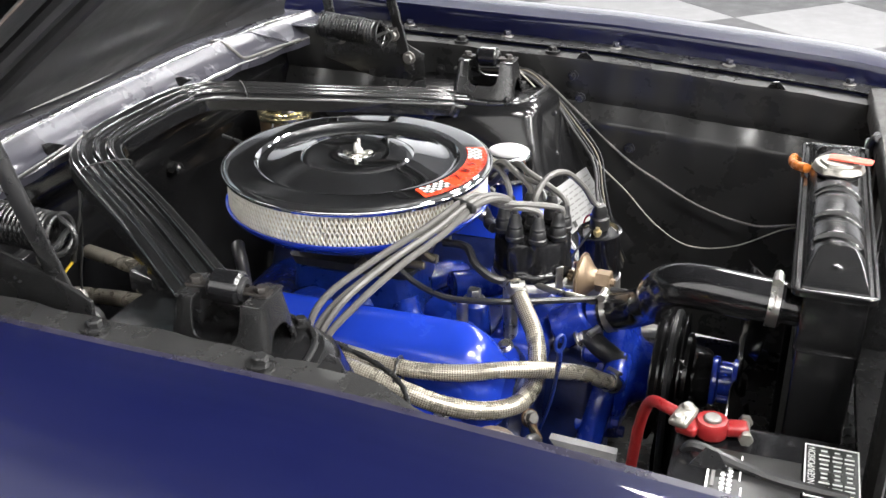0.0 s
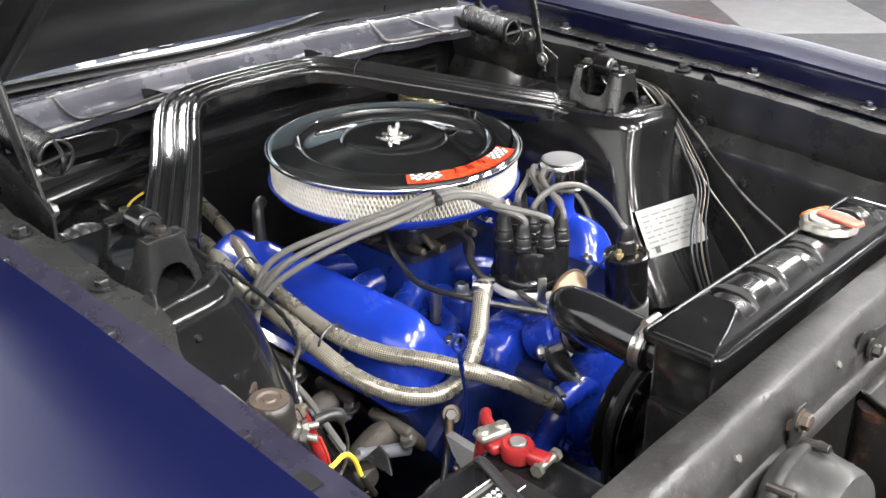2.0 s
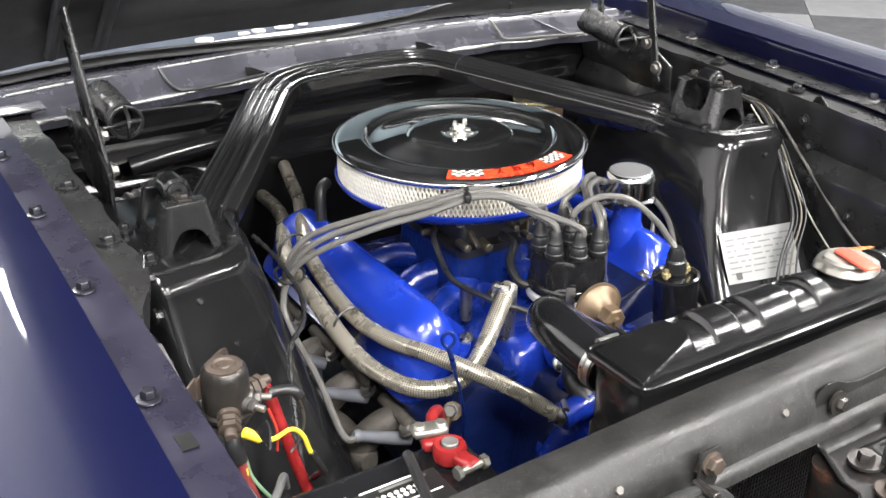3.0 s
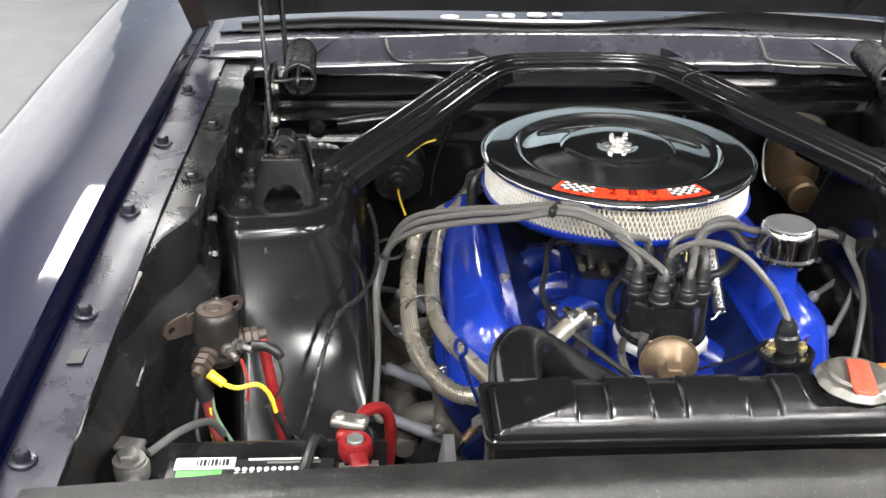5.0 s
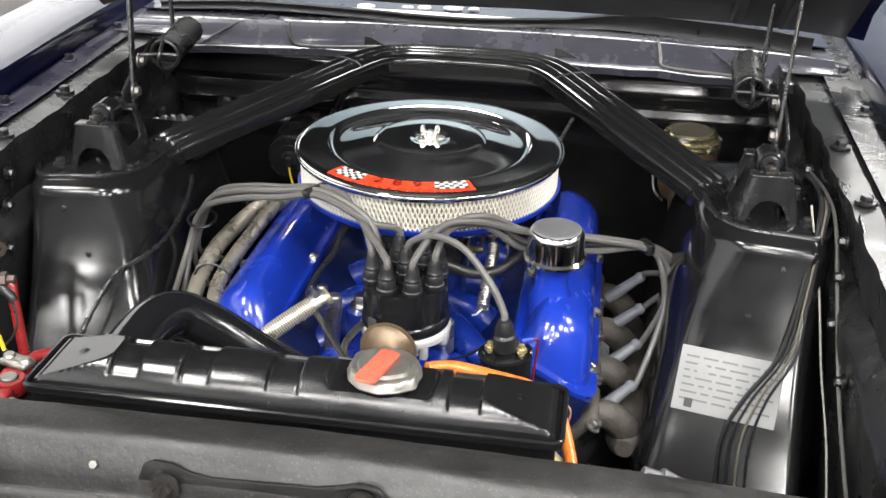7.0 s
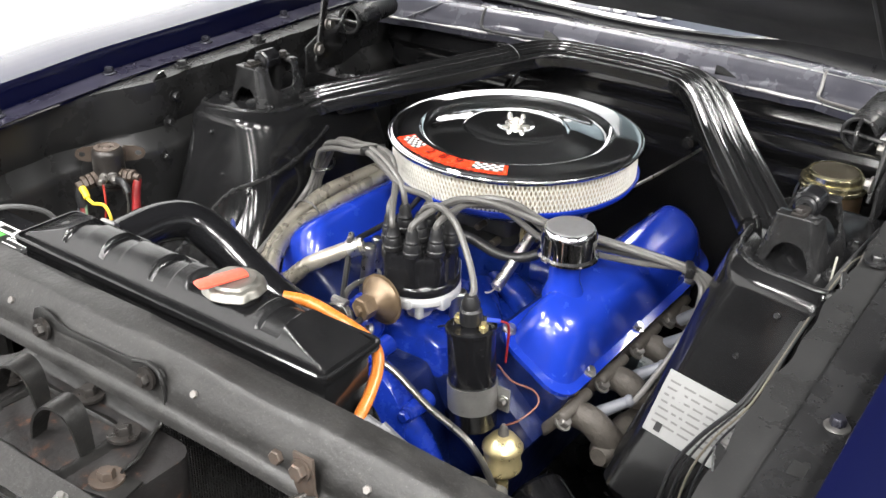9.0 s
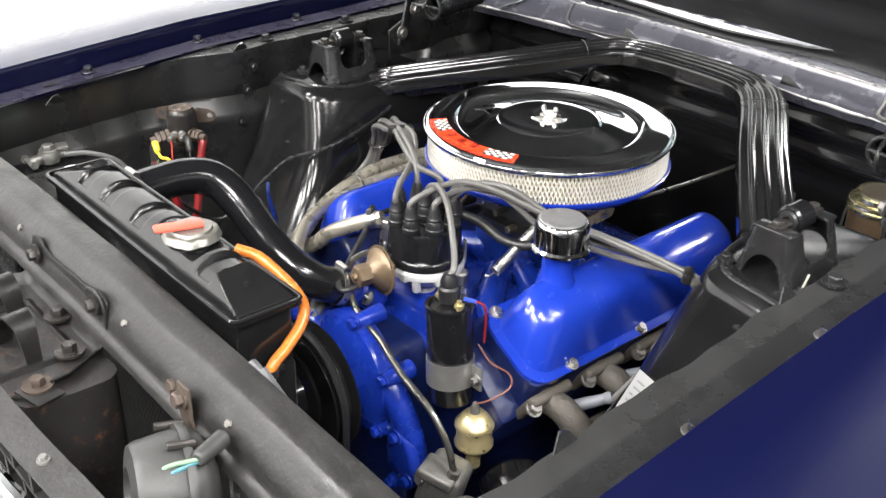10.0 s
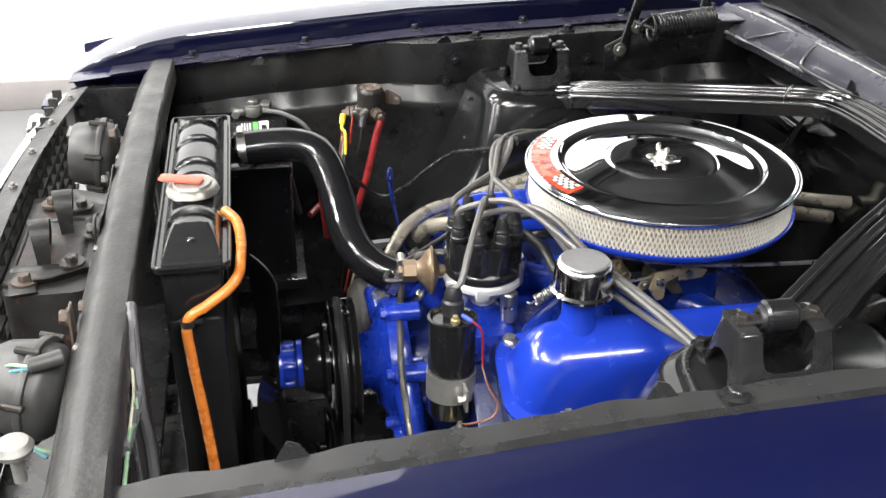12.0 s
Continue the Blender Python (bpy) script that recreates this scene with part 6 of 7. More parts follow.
# ---- cooling ----
def build_radiator():
    e = thing("radiator", (0, -0.63, 0.42), "gloss black brass radiator with ribbed top tank", "radiator")
    x0, x1, y0, y1 = -0.243, 0.222, -0.672, -0.588
    bm = B()
    rings = [rrect(x0, x1, y0, y1, 0.008, z, 3) for z in (0.943, 0.9475)]
    loft(bm, rings)
    ring = rrect(x0 + 0.001, x1 - 0.001, y0 + 0.001, y1 - 0.001, 0.008, 0.949, 3)
    tube(bm, ring + [ring[0]], 0.0026, 8, raw=True)
    top = part("seam_flange", bm, GLOSS, e, sharp=40)
    # arched tank with grooves pressed across it and sloped ends
    bm = B()
    nx, ny = 300, 48
    xa, xb, ya, yb = x0 + 0.006, x1 - 0.006, y0 + 0.008, y1 - 0.008

    def ease(a):
        a = max(0.0, min(1.0, a))
        return a * a * (3 - 2 * a)

    def tank(u, v):
        x = xa + (xb - xa) * u
        y = ya + (yb - ya) * v
        t = (y - (ya + yb) / 2) / ((yb - ya) / 2)
        # half-round arch, a little flattened on top
        h = 0.0285 * max(0.0, 1 - abs(t) ** 2.3) ** 0.72
        ex = min(x - xa, xb - x)
        for c in (-0.155, -0.093, -0.0155, 0.139):
            h -= 0.0060 * ease((0.0150 - abs(x - c)) / 0.0030) * ease((0.80 - t) / 0.10) * ease((t + 0.84) / 0.06)
        # shallow seat round the filler neck
        h -= max(0.0, h - 0.0185) * ease((0.050 - math.hypot(x - 0.068, 0.8 * (y + 0.63))) / 0.008)
        # flat sloping ends cut into the arch
        flat = 0.0035 + 0.300 * ex + 0.0012 * ease((ex - 0.004) / 0.004)
        k = 0.0012
        if abs(h - flat) < k:
            h = (h + flat) / 2 - (k * k - (h - flat) ** 2) / (4 * k)
        else:
            h = min(h, flat)
        dimple = (x - (xa + 0.034 if x < 0 else xb - 0.034)) ** 2 + (y - (ya + yb) / 2) ** 2
        h += 0.0016 * math.exp(-dimple / 0.000012)
        if ex < 1e-6 or abs(t) > 0.9999:
            h = 0.0
        return V(x, y, 0.9475 + max(0.0, h) + 0.0004 * noise.noise(V(30 * x, 30 * y, 2)))
    sheet(bm, tank, nx, ny)
    part("top_tank", bm, TANKM, e, "gloss black ribbed radiator top tank", 45)
    bm = B()
    box(bm, ((x0 + x1) / 2, -0.632, 0.90), (x1 - x0 - 0.012, 0.066, 0.088), 0.006)
    part("header", bm, GLOSS, e)
    for xx in (x0 + 0.008, x1 - 0.008):
        bm = B()
        box(bm, (xx, -0.632, 0.65), (0.014, 0.062, 0.46), 0.004)
        part("side_strap", bm, GLOSS, e)
    bm = B()
    for i in range(96):
        x = x0 + 0.018 + i * (x1 - x0 - 0.036) / 95
        box(bm, (x, -0.632, 0.64), (0.0018, 0.041, 0.43))
    part("core", bm, FINS, e, "dusty black core tubes")["kind"] = "stuff"
    bm = B()
    for j in range(72):
        box(bm, ((x0 + x1) / 2, -0.632, 0.43 + j * 0.0058), (x1 - x0 - 0.03, 0.040, 0.0009))
    part("core_fins", bm, FINS, e)["kind"] = "stuff"
    bm = B()
    box(bm, ((x0 + x1) / 2, -0.632, 0.41), (x1 - x0, 0.075, 0.05), 0.008)
    part("bottom_tank", bm, GLOSS, e)
    # outlet
    bm = B()
    cyl(bm, (-0.203, -0.60, 0.908), (-0.203, -0.565, 0.912), 0.0195, n=24)
    part("outlet", bm, GLOSS, e)
    # filler neck
    bm = B()
    lathe(bm, [(0.022, 0.945), (0.022, 0.964), (0.027, 0.966), (0.027, 0.970), (0, 0.970)], 32, pose(0.068, -0.63, 0))
    part("filler_neck", bm, TANKM, e)
    bm = B()
    cyl(bm, (0.084, -0.620, 0.957), (0.110, -0.600, 0.957), 0.0042, n=12)
    part("overflow_nipple", bm, GOLD, e)
    cap = new("radiator_cap")
    cap.empty_display_size = 0.02
    cap.parent = e
    cap.matrix_parent_inverse = Matrix.Translation(e.location).inverted()
    cap["label"] = "zinc radiator pressure cap with a red lever"
    bm = B()

    def wob(a, z):
        return 1 + 0.09 * max(0, math.cos(2 * (a + 0.6))) ** 8 + (0.012 * math.cos(12 * a) if z < 0.9800 else 0)
    lathe(bm, [(0.0, 0.9700), (0.0290, 0.9715), (0.0315, 0.9720), (0.0320, 0.9735), (0.0310, 0.9750), (0.0300, 0.9785), (0.0280, 0.9805), (0.0235, 0.9810), (0.0220, 0.9840), (0.0, 0.9845)], 112, pose(0.068, -0.63, 0), wobble=wob)
    part("shell", bm, ZINC, cap, "zinc pressed cap shell", 40)
    bm = B()
    prism(bm, [(-0.040, -0.007), (-0.036, -0.0095), (-0.02, -0.0095), (0.0, -0.009), (0.012, -0.009), (0.014, 0.0), (0.012, 0.009), (0.0, 0.009), (-0.02, 0.0095), (-0.036, 0.0095), (-0.040, 0.007)], 0.003, pose(0.068, -0.63, 0.985, 0, 2, 75), 0.001)
    part("lever", bm, REDCAP, cap, "scuffed red release lever")


def build_hoses():
    e = thing("upper_radiator_hose", (-0.2, -0.58, 0.91), "glossy black moulded upper radiator hose", "radiator hose")
    bm = B()
    tube(bm, [(-0.203, -0.582, 0.911), (-0.203, -0.54, 0.914), (-0.199, -0.500, 0.915), (-0.187, -0.467, 0.907), (-0.160, -0.449, 0.884), (-0.122, -0.440, 0.852), (-0.085, -0.434, 0.826), (-0.055, -0.420, 0.803), (-0.038, -0.395, 0.783), (-0.031, -0.365, 0.770)], 0.0253, 24, 8)
    part("hose", bm, HOSE, e, sharp=60)
    for c, d, q in (((-0.203, -0.573, 0.911), (0, -1, -0.06), 1), ((-0.0315, -0.372, 0.772), (0.05, 1, -0.4), 1)):
        d = Vector(d).normalized()
        c = Vector(c)
        m, L = frame_to(c - d * 0.006, c + d * 0.006)
        bm = B()
        lathe(bm, [(0.0255, 0), (0.0266, 0), (0.0266, L), (0.0255, L)], 36, m, closed=True)
        cyl(bm, m @ V(-0.010, 0.028, L / 2), m @ V(0.014, 0.028, L / 2), 0.0055, n=8)
        for k in range(9):
            a = radians(120 + 8 * k)
            box(bm, m @ V(0.0267 * math.cos(a), 0.0267 * math.sin(a), L / 2), (0.0012, 0.0012, L * 0.7))
        part("clamp", bm, STEEL, e, "steel worm-drive hose clamp")
    # braided heater hoses
    runs = [
        ([(-0.12, 0.385, 0.788), (-0.148, 0.29, 0.792), (-0.168, 0.22, 0.793), (-0.212, 0.11, 0.803), (-0.243, 0.03, 0.802), (-0.257, -0.06, 0.790), (-0.261, -0.155, 0.781), (-0.248, -0.225, 0.778), (-0.222, -0.285, 0.779), (-0.190, -0.330, 0.768), (-0.150, -0.362, 0.745), (-0.108, -0.388, 0.712)], 0.0105),
        ([(-0.165, 0.385, 0.740), (-0.180, 0.29, 0.755), (-0.205, 0.20, 0.770), (-0.248, 0.10, 0.790), (-0.275, 0.03, 0.795), (-0.288, -0.05, 0.792), (-0.292, -0.108, 0.788), (-0.292, -0.173, 0.771), (-0.284, -0.223, 0.755), (-0.264, -0.264, 0.743), (-0.238, -0.296, 0.740), (-0.204, -0.309, 0.744), (-0.174, -0.308, 0.762), (-0.148, -0.298, 0.787), (-0.112, -0.272, 0.808), (-0.084, -0.252, 0.821)], 0.0115)]
    clamps = (((-0.108, -0.388, 0.712), (-0.098, -0.394, 0.705), 0.0112), ((-0.102, -0.264, 0.813), (-0.089, -0.2555, 0.8185), 0.0118))
    for (pts, r), (ca, cb, cr) in zip(runs, clamps):
        h = thing("heater_hose", pts[-1], "braided stainless heater hose along the rocker cover", "heater hose", "heater hoses")
        bm = B()
        tube(bm, pts, r, 20, 10, uv=True)
        part("braided_hose", bm, BRAID, h, sharp=80)
        bm = B()
        m, L = frame_to(ca, cb)
        lathe(bm, [(cr, 0), (cr + 0.0015, 0), (cr + 0.0015, L), (cr, L)], 28, m, closed=True)
        cyl(bm, m @ V(-0.008, cr + 0.003, L / 2), m @ V(0.012, cr + 0.003, L / 2), 0.0048, n=8)
        part("clamp", bm, STEEL, h, "steel worm-drive hose clamp")
    for c, ax in (((-0.274, -0.163, 0.776), 0), ((-0.262, 0.03, 0.802), 1)):
        bm = B()
        pts = [Vector(c) + V(0.024 * math.cos(a), 0.003 * math.cos(a), 0.025 * math.sin(a)) for a in [2 * math.pi * k / 24 for k in range(25)]]
        tube(bm, pts, 0.0018, 6, raw=True)
        solo("cable_tie", bm, BLACKINK, "black cable tie joining two braided hoses", "cable tie")
    # orange overflow tube
    wire("overflow_tube", [(0.098, -0.594, 0.957), (0.120, -0.580, 0.952), (0.155, -0.576, 0.944), (0.187, -0.577, 0.938), (0.207, -0.580, 0.929), (0.218, -0.592, 0.917), (0.227, -0.616, 0.903), (0.233, -0.640, 0.887), (0.236, -0.640, 0.84), (0.236, -0.634, 0.76), (0.238, -0.628, 0.66), (0.240, -0.622, 0.54)], 0.0062, ORANGE, "translucent orange radiator overflow tube", "overflow tube", n=12)
    bm = B()
    lathe(bm, [(0.0064, -0.004), (0.0080, -0.004), (0.0080, 0.004), (0.0064, 0.004)], 16, pose(0.2335, -0.640, 0.886), closed=True)
    box(bm, (0.2325, -0.630, 0.886), (0.004, 0.014, 0.006), 0.001)
    solo("tube_clip", bm, BLACKINK, "black clip on the orange overflow tube", "clip")
    # black vacuum line from the carburettor to the advance canister
    wire("vacuum_line", [(-0.070, -0.060, 0.838), (-0.100, -0.088, 0.836), (-0.110, -0.124, 0.815), (-0.121, -0.174, 0.806), (-0.114, -0.243, 0.809), (-0.086, -0.285, 0.803), (-0.050, -0.335, 0.795), (-0.018, -0.378, 0.789), (0.002, -0.388, 0.787), (0.006, -0.375, 0.786), (0.004, -0.358, 0.786)], 0.0043, RUBBER, "thin black rubber vacuum line", "vacuum hose")
    wire("vacuum_line", [(-0.01, -0.13, 0.83), (-0.015, -0.165, 0.83), (-0.035, -0.185, 0.815), (-0.04, -0.215, 0.80), (-0.025, -0.235, 0.798), (-0.015, -0.25, 0.80)], 0.006, RUBBER, "black rubber hose by the distributor", "vacuum hose")
    wire("vacuum_line", [(0.015, -0.195, 0.850), (0.045, -0.178, 0.842), (0.085, -0.168, 0.826), (0.120, -0.152, 0.826), (0.150, -0.125, 0.842)], 0.0072, RUBBER, "thick black hose behind the distributor", "vacuum hose", n=12)
    # steel fuel line
    wire("fuel_line", [(-0.018, -0.245, 0.80), (-0.040, -0.285, 0.798), (-0.046, -0.330, 0.796), (-0.030, -0.356, 0.782), (0.004, -0.368, 0.755), (0.036, -0.374, 0.745), (0.070, -0.378, 0.740), (0.100, -0.382, 0.728), (0.131, -0.385, 0.714), (0.184, -0.387, 0.696), (0.205, -0.386, 0.678), (0.222, -0.384, 0.652), (0.235, -0.385, 0.620)], 0.0046, LINE, "bent steel fuel line past the distributor", "fuel line", n=10)


def build_small_engine_things():
    bm = B()
    coil_spring(bm, (0.109, -0.120, 0.845), (0.104, -0.201, 0.794), 0.0072, 28, 0.0013, 10)
    tube(bm, [(0.104, -0.201, 0.794), (0.098, -0.205, 0.787), (0.092, -0.208, 0.786)], 0.0014, 6)
    solo("throttle_spring", bm, STEEL, "bright steel throttle return spring", "spring")
    e = thing("oil_pressure_sender", (0.196, -0.312, 0.62), "gold zinc oil pressure sender can", "pressure sender")
    bm = B()
    lathe(bm, [(0, 0.58), (0.010, 0.58), (0.010, 0.610), (0.024, 0.613), (0.0265, 0.617), (0.0265, 0.621), (0.0240, 0.624), (0.0240, 0.644), (0.0268, 0.646), (0.0268, 0.650), (0.0245, 0.653), (0.016, 0.664), (0.008, 0.667), (0, 0.667)], 36, pose(0.201, -0.320, 0))
    part("can", bm, GOLD, e, sharp=40)
    bm = B()
    lathe(bm, [(0.0075, 0.665), (0.0065, 0.674), (0.003, 0.682), (0, 0.682)], 14, pose(0.201, -0.320, 0))
    part("terminal", bm, DULLSTEEL, e)
    wire("sender_wire", [(0.201, -0.320, 0.680), (0.217, -0.31, 0.69), (0.228, -0.285, 0.705), (0.215, -0.275, 0.715), (0.185, -0.28, 0.72), (0.165, -0.285, 0.74)], 0.0014, mat("brown_wire", (0.16, 0.06, 0.04), 0.4), "thin brown wire to the pressure sender", "wire")
    e = thing("fuel_pump", (0.19, -0.37, 0.52), "grey cast mechanical fuel pump", "fuel pump")
    bm = B()
    box(bm, (0.205, -0.378, 0.575), (0.055, 0.055, 0.085), 0.010, pose(0, 0, 0, 0, 15, 25), 3)
    box(bm, (0.215, -0.392, 0.612), (0.050, 0.040, 0.016), 0.004, pose(0, 0, 0, 0, 15, 25), 2)
    part("body", bm, PUMPM, e, sharp=50)
    bm = B()
    cyl(bm, (0.235, -0.385, 0.57), (0.275, -0.40, 0.545), 0.03, 0.028, 24, 0.004)
    part("chamber", bm, PUMPM, e)
    bm = B()
    cyl(bm, (0.232, -0.386, 0.606), (0.236, -0.385, 0.625), 0.008, n=6)
    part("fitting", bm, DULLSTEEL, e)
    bm = B()
    bolt(bm, (0.198, -0.406, 0.600), axis=(0, -1, 0.3), r=0.009)
    part("bolt", bm, DULLSTEEL, e)
    # starter/filter canister, black
    bm = B()
    cyl(bm, (0.22, -0.27, 0.55), (0.29, -0.30, 0.52), 0.045, n=32, bev=0.006)
    solo("oil_filter", bm, PLASTIC, "black oil filter canister low on the engine", "oil filter")
    # thin red and dark leads at the coil
    wire("coil_wire", [(0.163, -0.312, 0.818), (0.18, -0.298, 0.815), (0.182, -0.29, 0.80), (0.178, -0.287, 0.75)], 0.0016, RED, "thin red wire at the coil terminal", "wire")
    bm = B()
    cyl(bm, (0.163, -0.312, 0.819), (0.176, -0.302, 0.817), 0.003, n=10)
    solo("wire_terminal", bm, BLUEWIRE, "blue crimp terminal at the coil", "terminal")
    wire("coil_wire", [(0.126, -0.312, 0.815), (0.10, -0.29, 0.78), (0.06, -0.27, 0.75)], 0.0016, BLACKINK, "thin dark wire at the coil terminal", "wire")


# ---- electrics ----
def build_battery():
    e = thing("battery", (-0.455, -0.585, 0.62), "black car battery with white and green label", "battery")
    x0, x1, y0, y1 = -0.585, -0.325, -0.665, -0.500
    bm = B()
    loft(bm, [rrect(x0, x1, y0, y1, 0.008, z, 3) for z in (0.625, 0.815)])
    part("case", bm, PLASTIC, e, sharp=50)
    bm = B()
    loft(bm, [rrect(x0 - 0.003, x1 + 0.003, y0 - 0.003, y1 + 0.003, 0.009, z, 3) for z in (0.812, 0.826)] + [rrect(x0 + 0.004, x1 - 0.004, y0 + 0.004, y1 - 0.004, 0.006, 0.829, 3)])
    lid = part("lid", bm, PLASTIC, e, sharp=40)

    def lab(name, x, y, sx, sy, mm, z=0.8300):
        bm = B()
        box(bm, (x, y, z), (sx, sy, 0.0012), 0.0003, seg=1)
        part(name, bm, mm, lid)
    lab("label", -0.450, -0.575, 0.155, 0.085, BLACKINK)
    lab("sticker", -0.493, -0.5385, 0.056, 0.017, WHITE, 0.8314)
    lab("sticker", -0.497, -0.5535, 0.042, 0.009, GREEN, 0.8314)
    for i in range(9):
        lab("print_bar", -0.500 + 0.0035 * i, -0.5385, 0.0012 + 0.0008 * (i % 3), 0.009, BLACKINK, 0.8326)
    for i in range(4):
        for k in range(4):
            lab("print_bar", -0.512 + 0.009 * k + 0.001 * (i % 2), -0.5625 - 0.0048 * i, 0.0065, 0.0026, WHITE, 0.8314)
    for r in range(2):
        for i in range(10):
            bm = B()
            lathe(bm, [(0.0026, 0), (0.0024, 0.0008), (0, 0.0008)], 12, pose(-0.462 + 0.0068 * i, -0.5475 - 0.0065 * r, 0.8308))
            part("symbol", bm, WHITE, lid)
    lab("print_bar", -0.42, -0.5335, 0.066, 0.0022, WHITE, 0.8314)
    lab("print_bar", -0.41, -0.5385, 0.050, 0.0035, GREYINK, 0.8314)
    lab("print_bar", -0.445, -0.565, 0.030, 0.0016, WHITE, 0.8314)
    lab("print_bar", -0.400, -0.563, 0.040, 0.0016, WHITE, 0.8314)
    lab("label", -0.380, -0.645, 0.085, 0.0506, BLACKINK)
    for yy, xx, sx, sy in ((-0.6205, -0.38, 0.083, 0.0014), (-0.6695, -0.38, 0.083, 0.0014), (-0.645, -0.3390, 0.0014, 0.05), (-0.645, -0.4210, 0.0014, 0.05)):
        lab("print_bar", xx, yy, sx, sy, WHITE, 0.8314)
    for i in range(5):
        for yy, sy in ((-0.638, 0.010), (-0.650, 0.009), (-0.661, 0.009)):
            for q in range(3):
                lab("print_bar", -0.380 - 0.0145 * i + 0.026 + 0.0038 * q, yy - 0.0006 * (q % 2), 0.0018, sy - 0.002 * ((i + q) % 3), GREYINK if q == 1 else WHITE, 0.8314)
    cu = bpy.data.curves.new("lettering", "FONT")
    cu.body, cu.size, cu.extrude = "DANGER/POISON", 0.0092, 0.0001
    tmp = bpy.data.objects.new("lettering", cu)
    me = bpy.data.meshes.new_from_object(tmp)
    bpy.data.objects.remove(tmp)
    me.transform(Matrix.Translation((-0.4165, -0.6295, 0.8318)))
    me.materials.append(WHITE)
    new("lettering", me).parent = lid
    for nm, x, y, mm in (("positive_post", -0.352, -0.530, LEAD), ("negative_post", -0.556, -0.556, LEAD)):
        bm = B()
        cyl(bm, (x, y, 0.826), (x, y, 0.852), 0.0092, 0.0085, 20, 0.001)
        part(nm, bm, mm, e)
    for x, y, mm, nm, lb in ((-0.352, -0.530, RED, "positive clamp, red plastic coated", "red battery terminal clamp with bolts"), (-0.556, -0.556, LEAD, "", "bare grey lead battery terminal clamp")):
        c = thing("battery_terminal", (x, y, 0.835), lb, "battery terminal", "battery terminals")
        bm = B()
        lathe(bm, [(0.0095, 0.832), (0.0155, 0.832), (0.0165, 0.836), (0.0165, 0.846), (0.0150, 0.849), (0.0095, 0.849)], 24, pose(x, y, 0), closed=True)
        box(bm, (x + 0.004, y - 0.023, 0.840), (0.018, 0.024, 0.013), 0.004, pose(0, 0, 0, 0, 0, 12))
        box(bm, (x - 0.006, y + 0.022, 0.840), (0.024, 0.022, 0.012), 0.004, pose(0, 0, 0, 0, 0, -15))
        part("clamp", bm, mm, c, sharp=50)
        bm = B()
        if mm is RED:
            box(bm, (x - 0.006, y + 0.028, 0.8505), (0.036, 0.020, 0.009), 0.004, pose(0, 0, 0, 0, 0, -15), 3)
            cyl(bm, (x - 0.016, y + 0.031, 0.852), (x - 0.016, y + 0.031, 0.858), 0.008, 0.006, 14, 0.001)
            cyl(bm, (x + 0.005, y + 0.025, 0.852), (x + 0.005, y + 0.025, 0.858), 0.008, 0.006, 14, 0.001)
        else:
            bolt(bm, (x - 0.002, y + 0.001, 0.850), r=0.010, h=0.008, washer=1.5)
            box(bm, (x - 0.006, y + 0.024, 0.850), (0.026, 0.018, 0.006), 0.002, pose(0, 0, 0, 0, 0, -15))
        part("saddle_plate", bm, ZINC if mm is RED else LEAD, c)
        bm = B()
        cyl(bm, (x - 0.014, y - 0.034, 0.840), (x + 0.020, y - 0.031, 0.840), 0.0042, n=10)
        cyl(bm, (x + 0.016, y - 0.0315, 0.840), (x + 0.022, y - 0.031, 0.840), 0.0072, n=6)
        cyl(bm, (x - 0.014, y - 0.034, 0.840), (x - 0.009, y - 0.0335, 0.840), 0.0072, n=6)
        part("cross_bolt", bm, ZINC if mm is RED else LEAD, c)
    bm = B()
    box(bm, (-0.455, -0.585, 0.615), (0.30, 0.20, 0.02), 0.004)
    box(bm, (-0.455, -0.585, 0.52), (0.10, 0.10, 0.19), 0.004)
    solo("battery_tray", bm, SATIN, "black steel battery tray", "battery tray")
    wire("positive_cable", [(-0.352, -0.51, 0.842), (-0.345, -0.485, 0.848), (-0.325, -0.465, 0.838), (-0.318, -0.455, 0.80), (-0.325, -0.45, 0.74), (-0.35, -0.445, 0.68)], 0.0062, RED, "thick red positive battery cable", "battery cable", n=12)
    wire("negative_cable", [(-0.545, -0.535, 0.842), (-0.52, -0.505, 0.845), (-0.50, -0.47, 0.83), (-0.49, -0.45, 0.80)], 0.004, mat("grey_cable", (0.08, 0.08, 0.08), 0.5), "grey lead at the negative terminal", "battery cable")
    wire("loom_cable", [(-0.365, -0.49, 0.72), (-0.375, -0.505, 0.80), (-0.39, -0.515, 0.840), (-0.40, -0.56, 0.835), (-0.41, -0.60, 0.833), (-0.42, -0.66, 0.836)], 0.0055, RUBBER, "black cable laid over the battery", "cable")


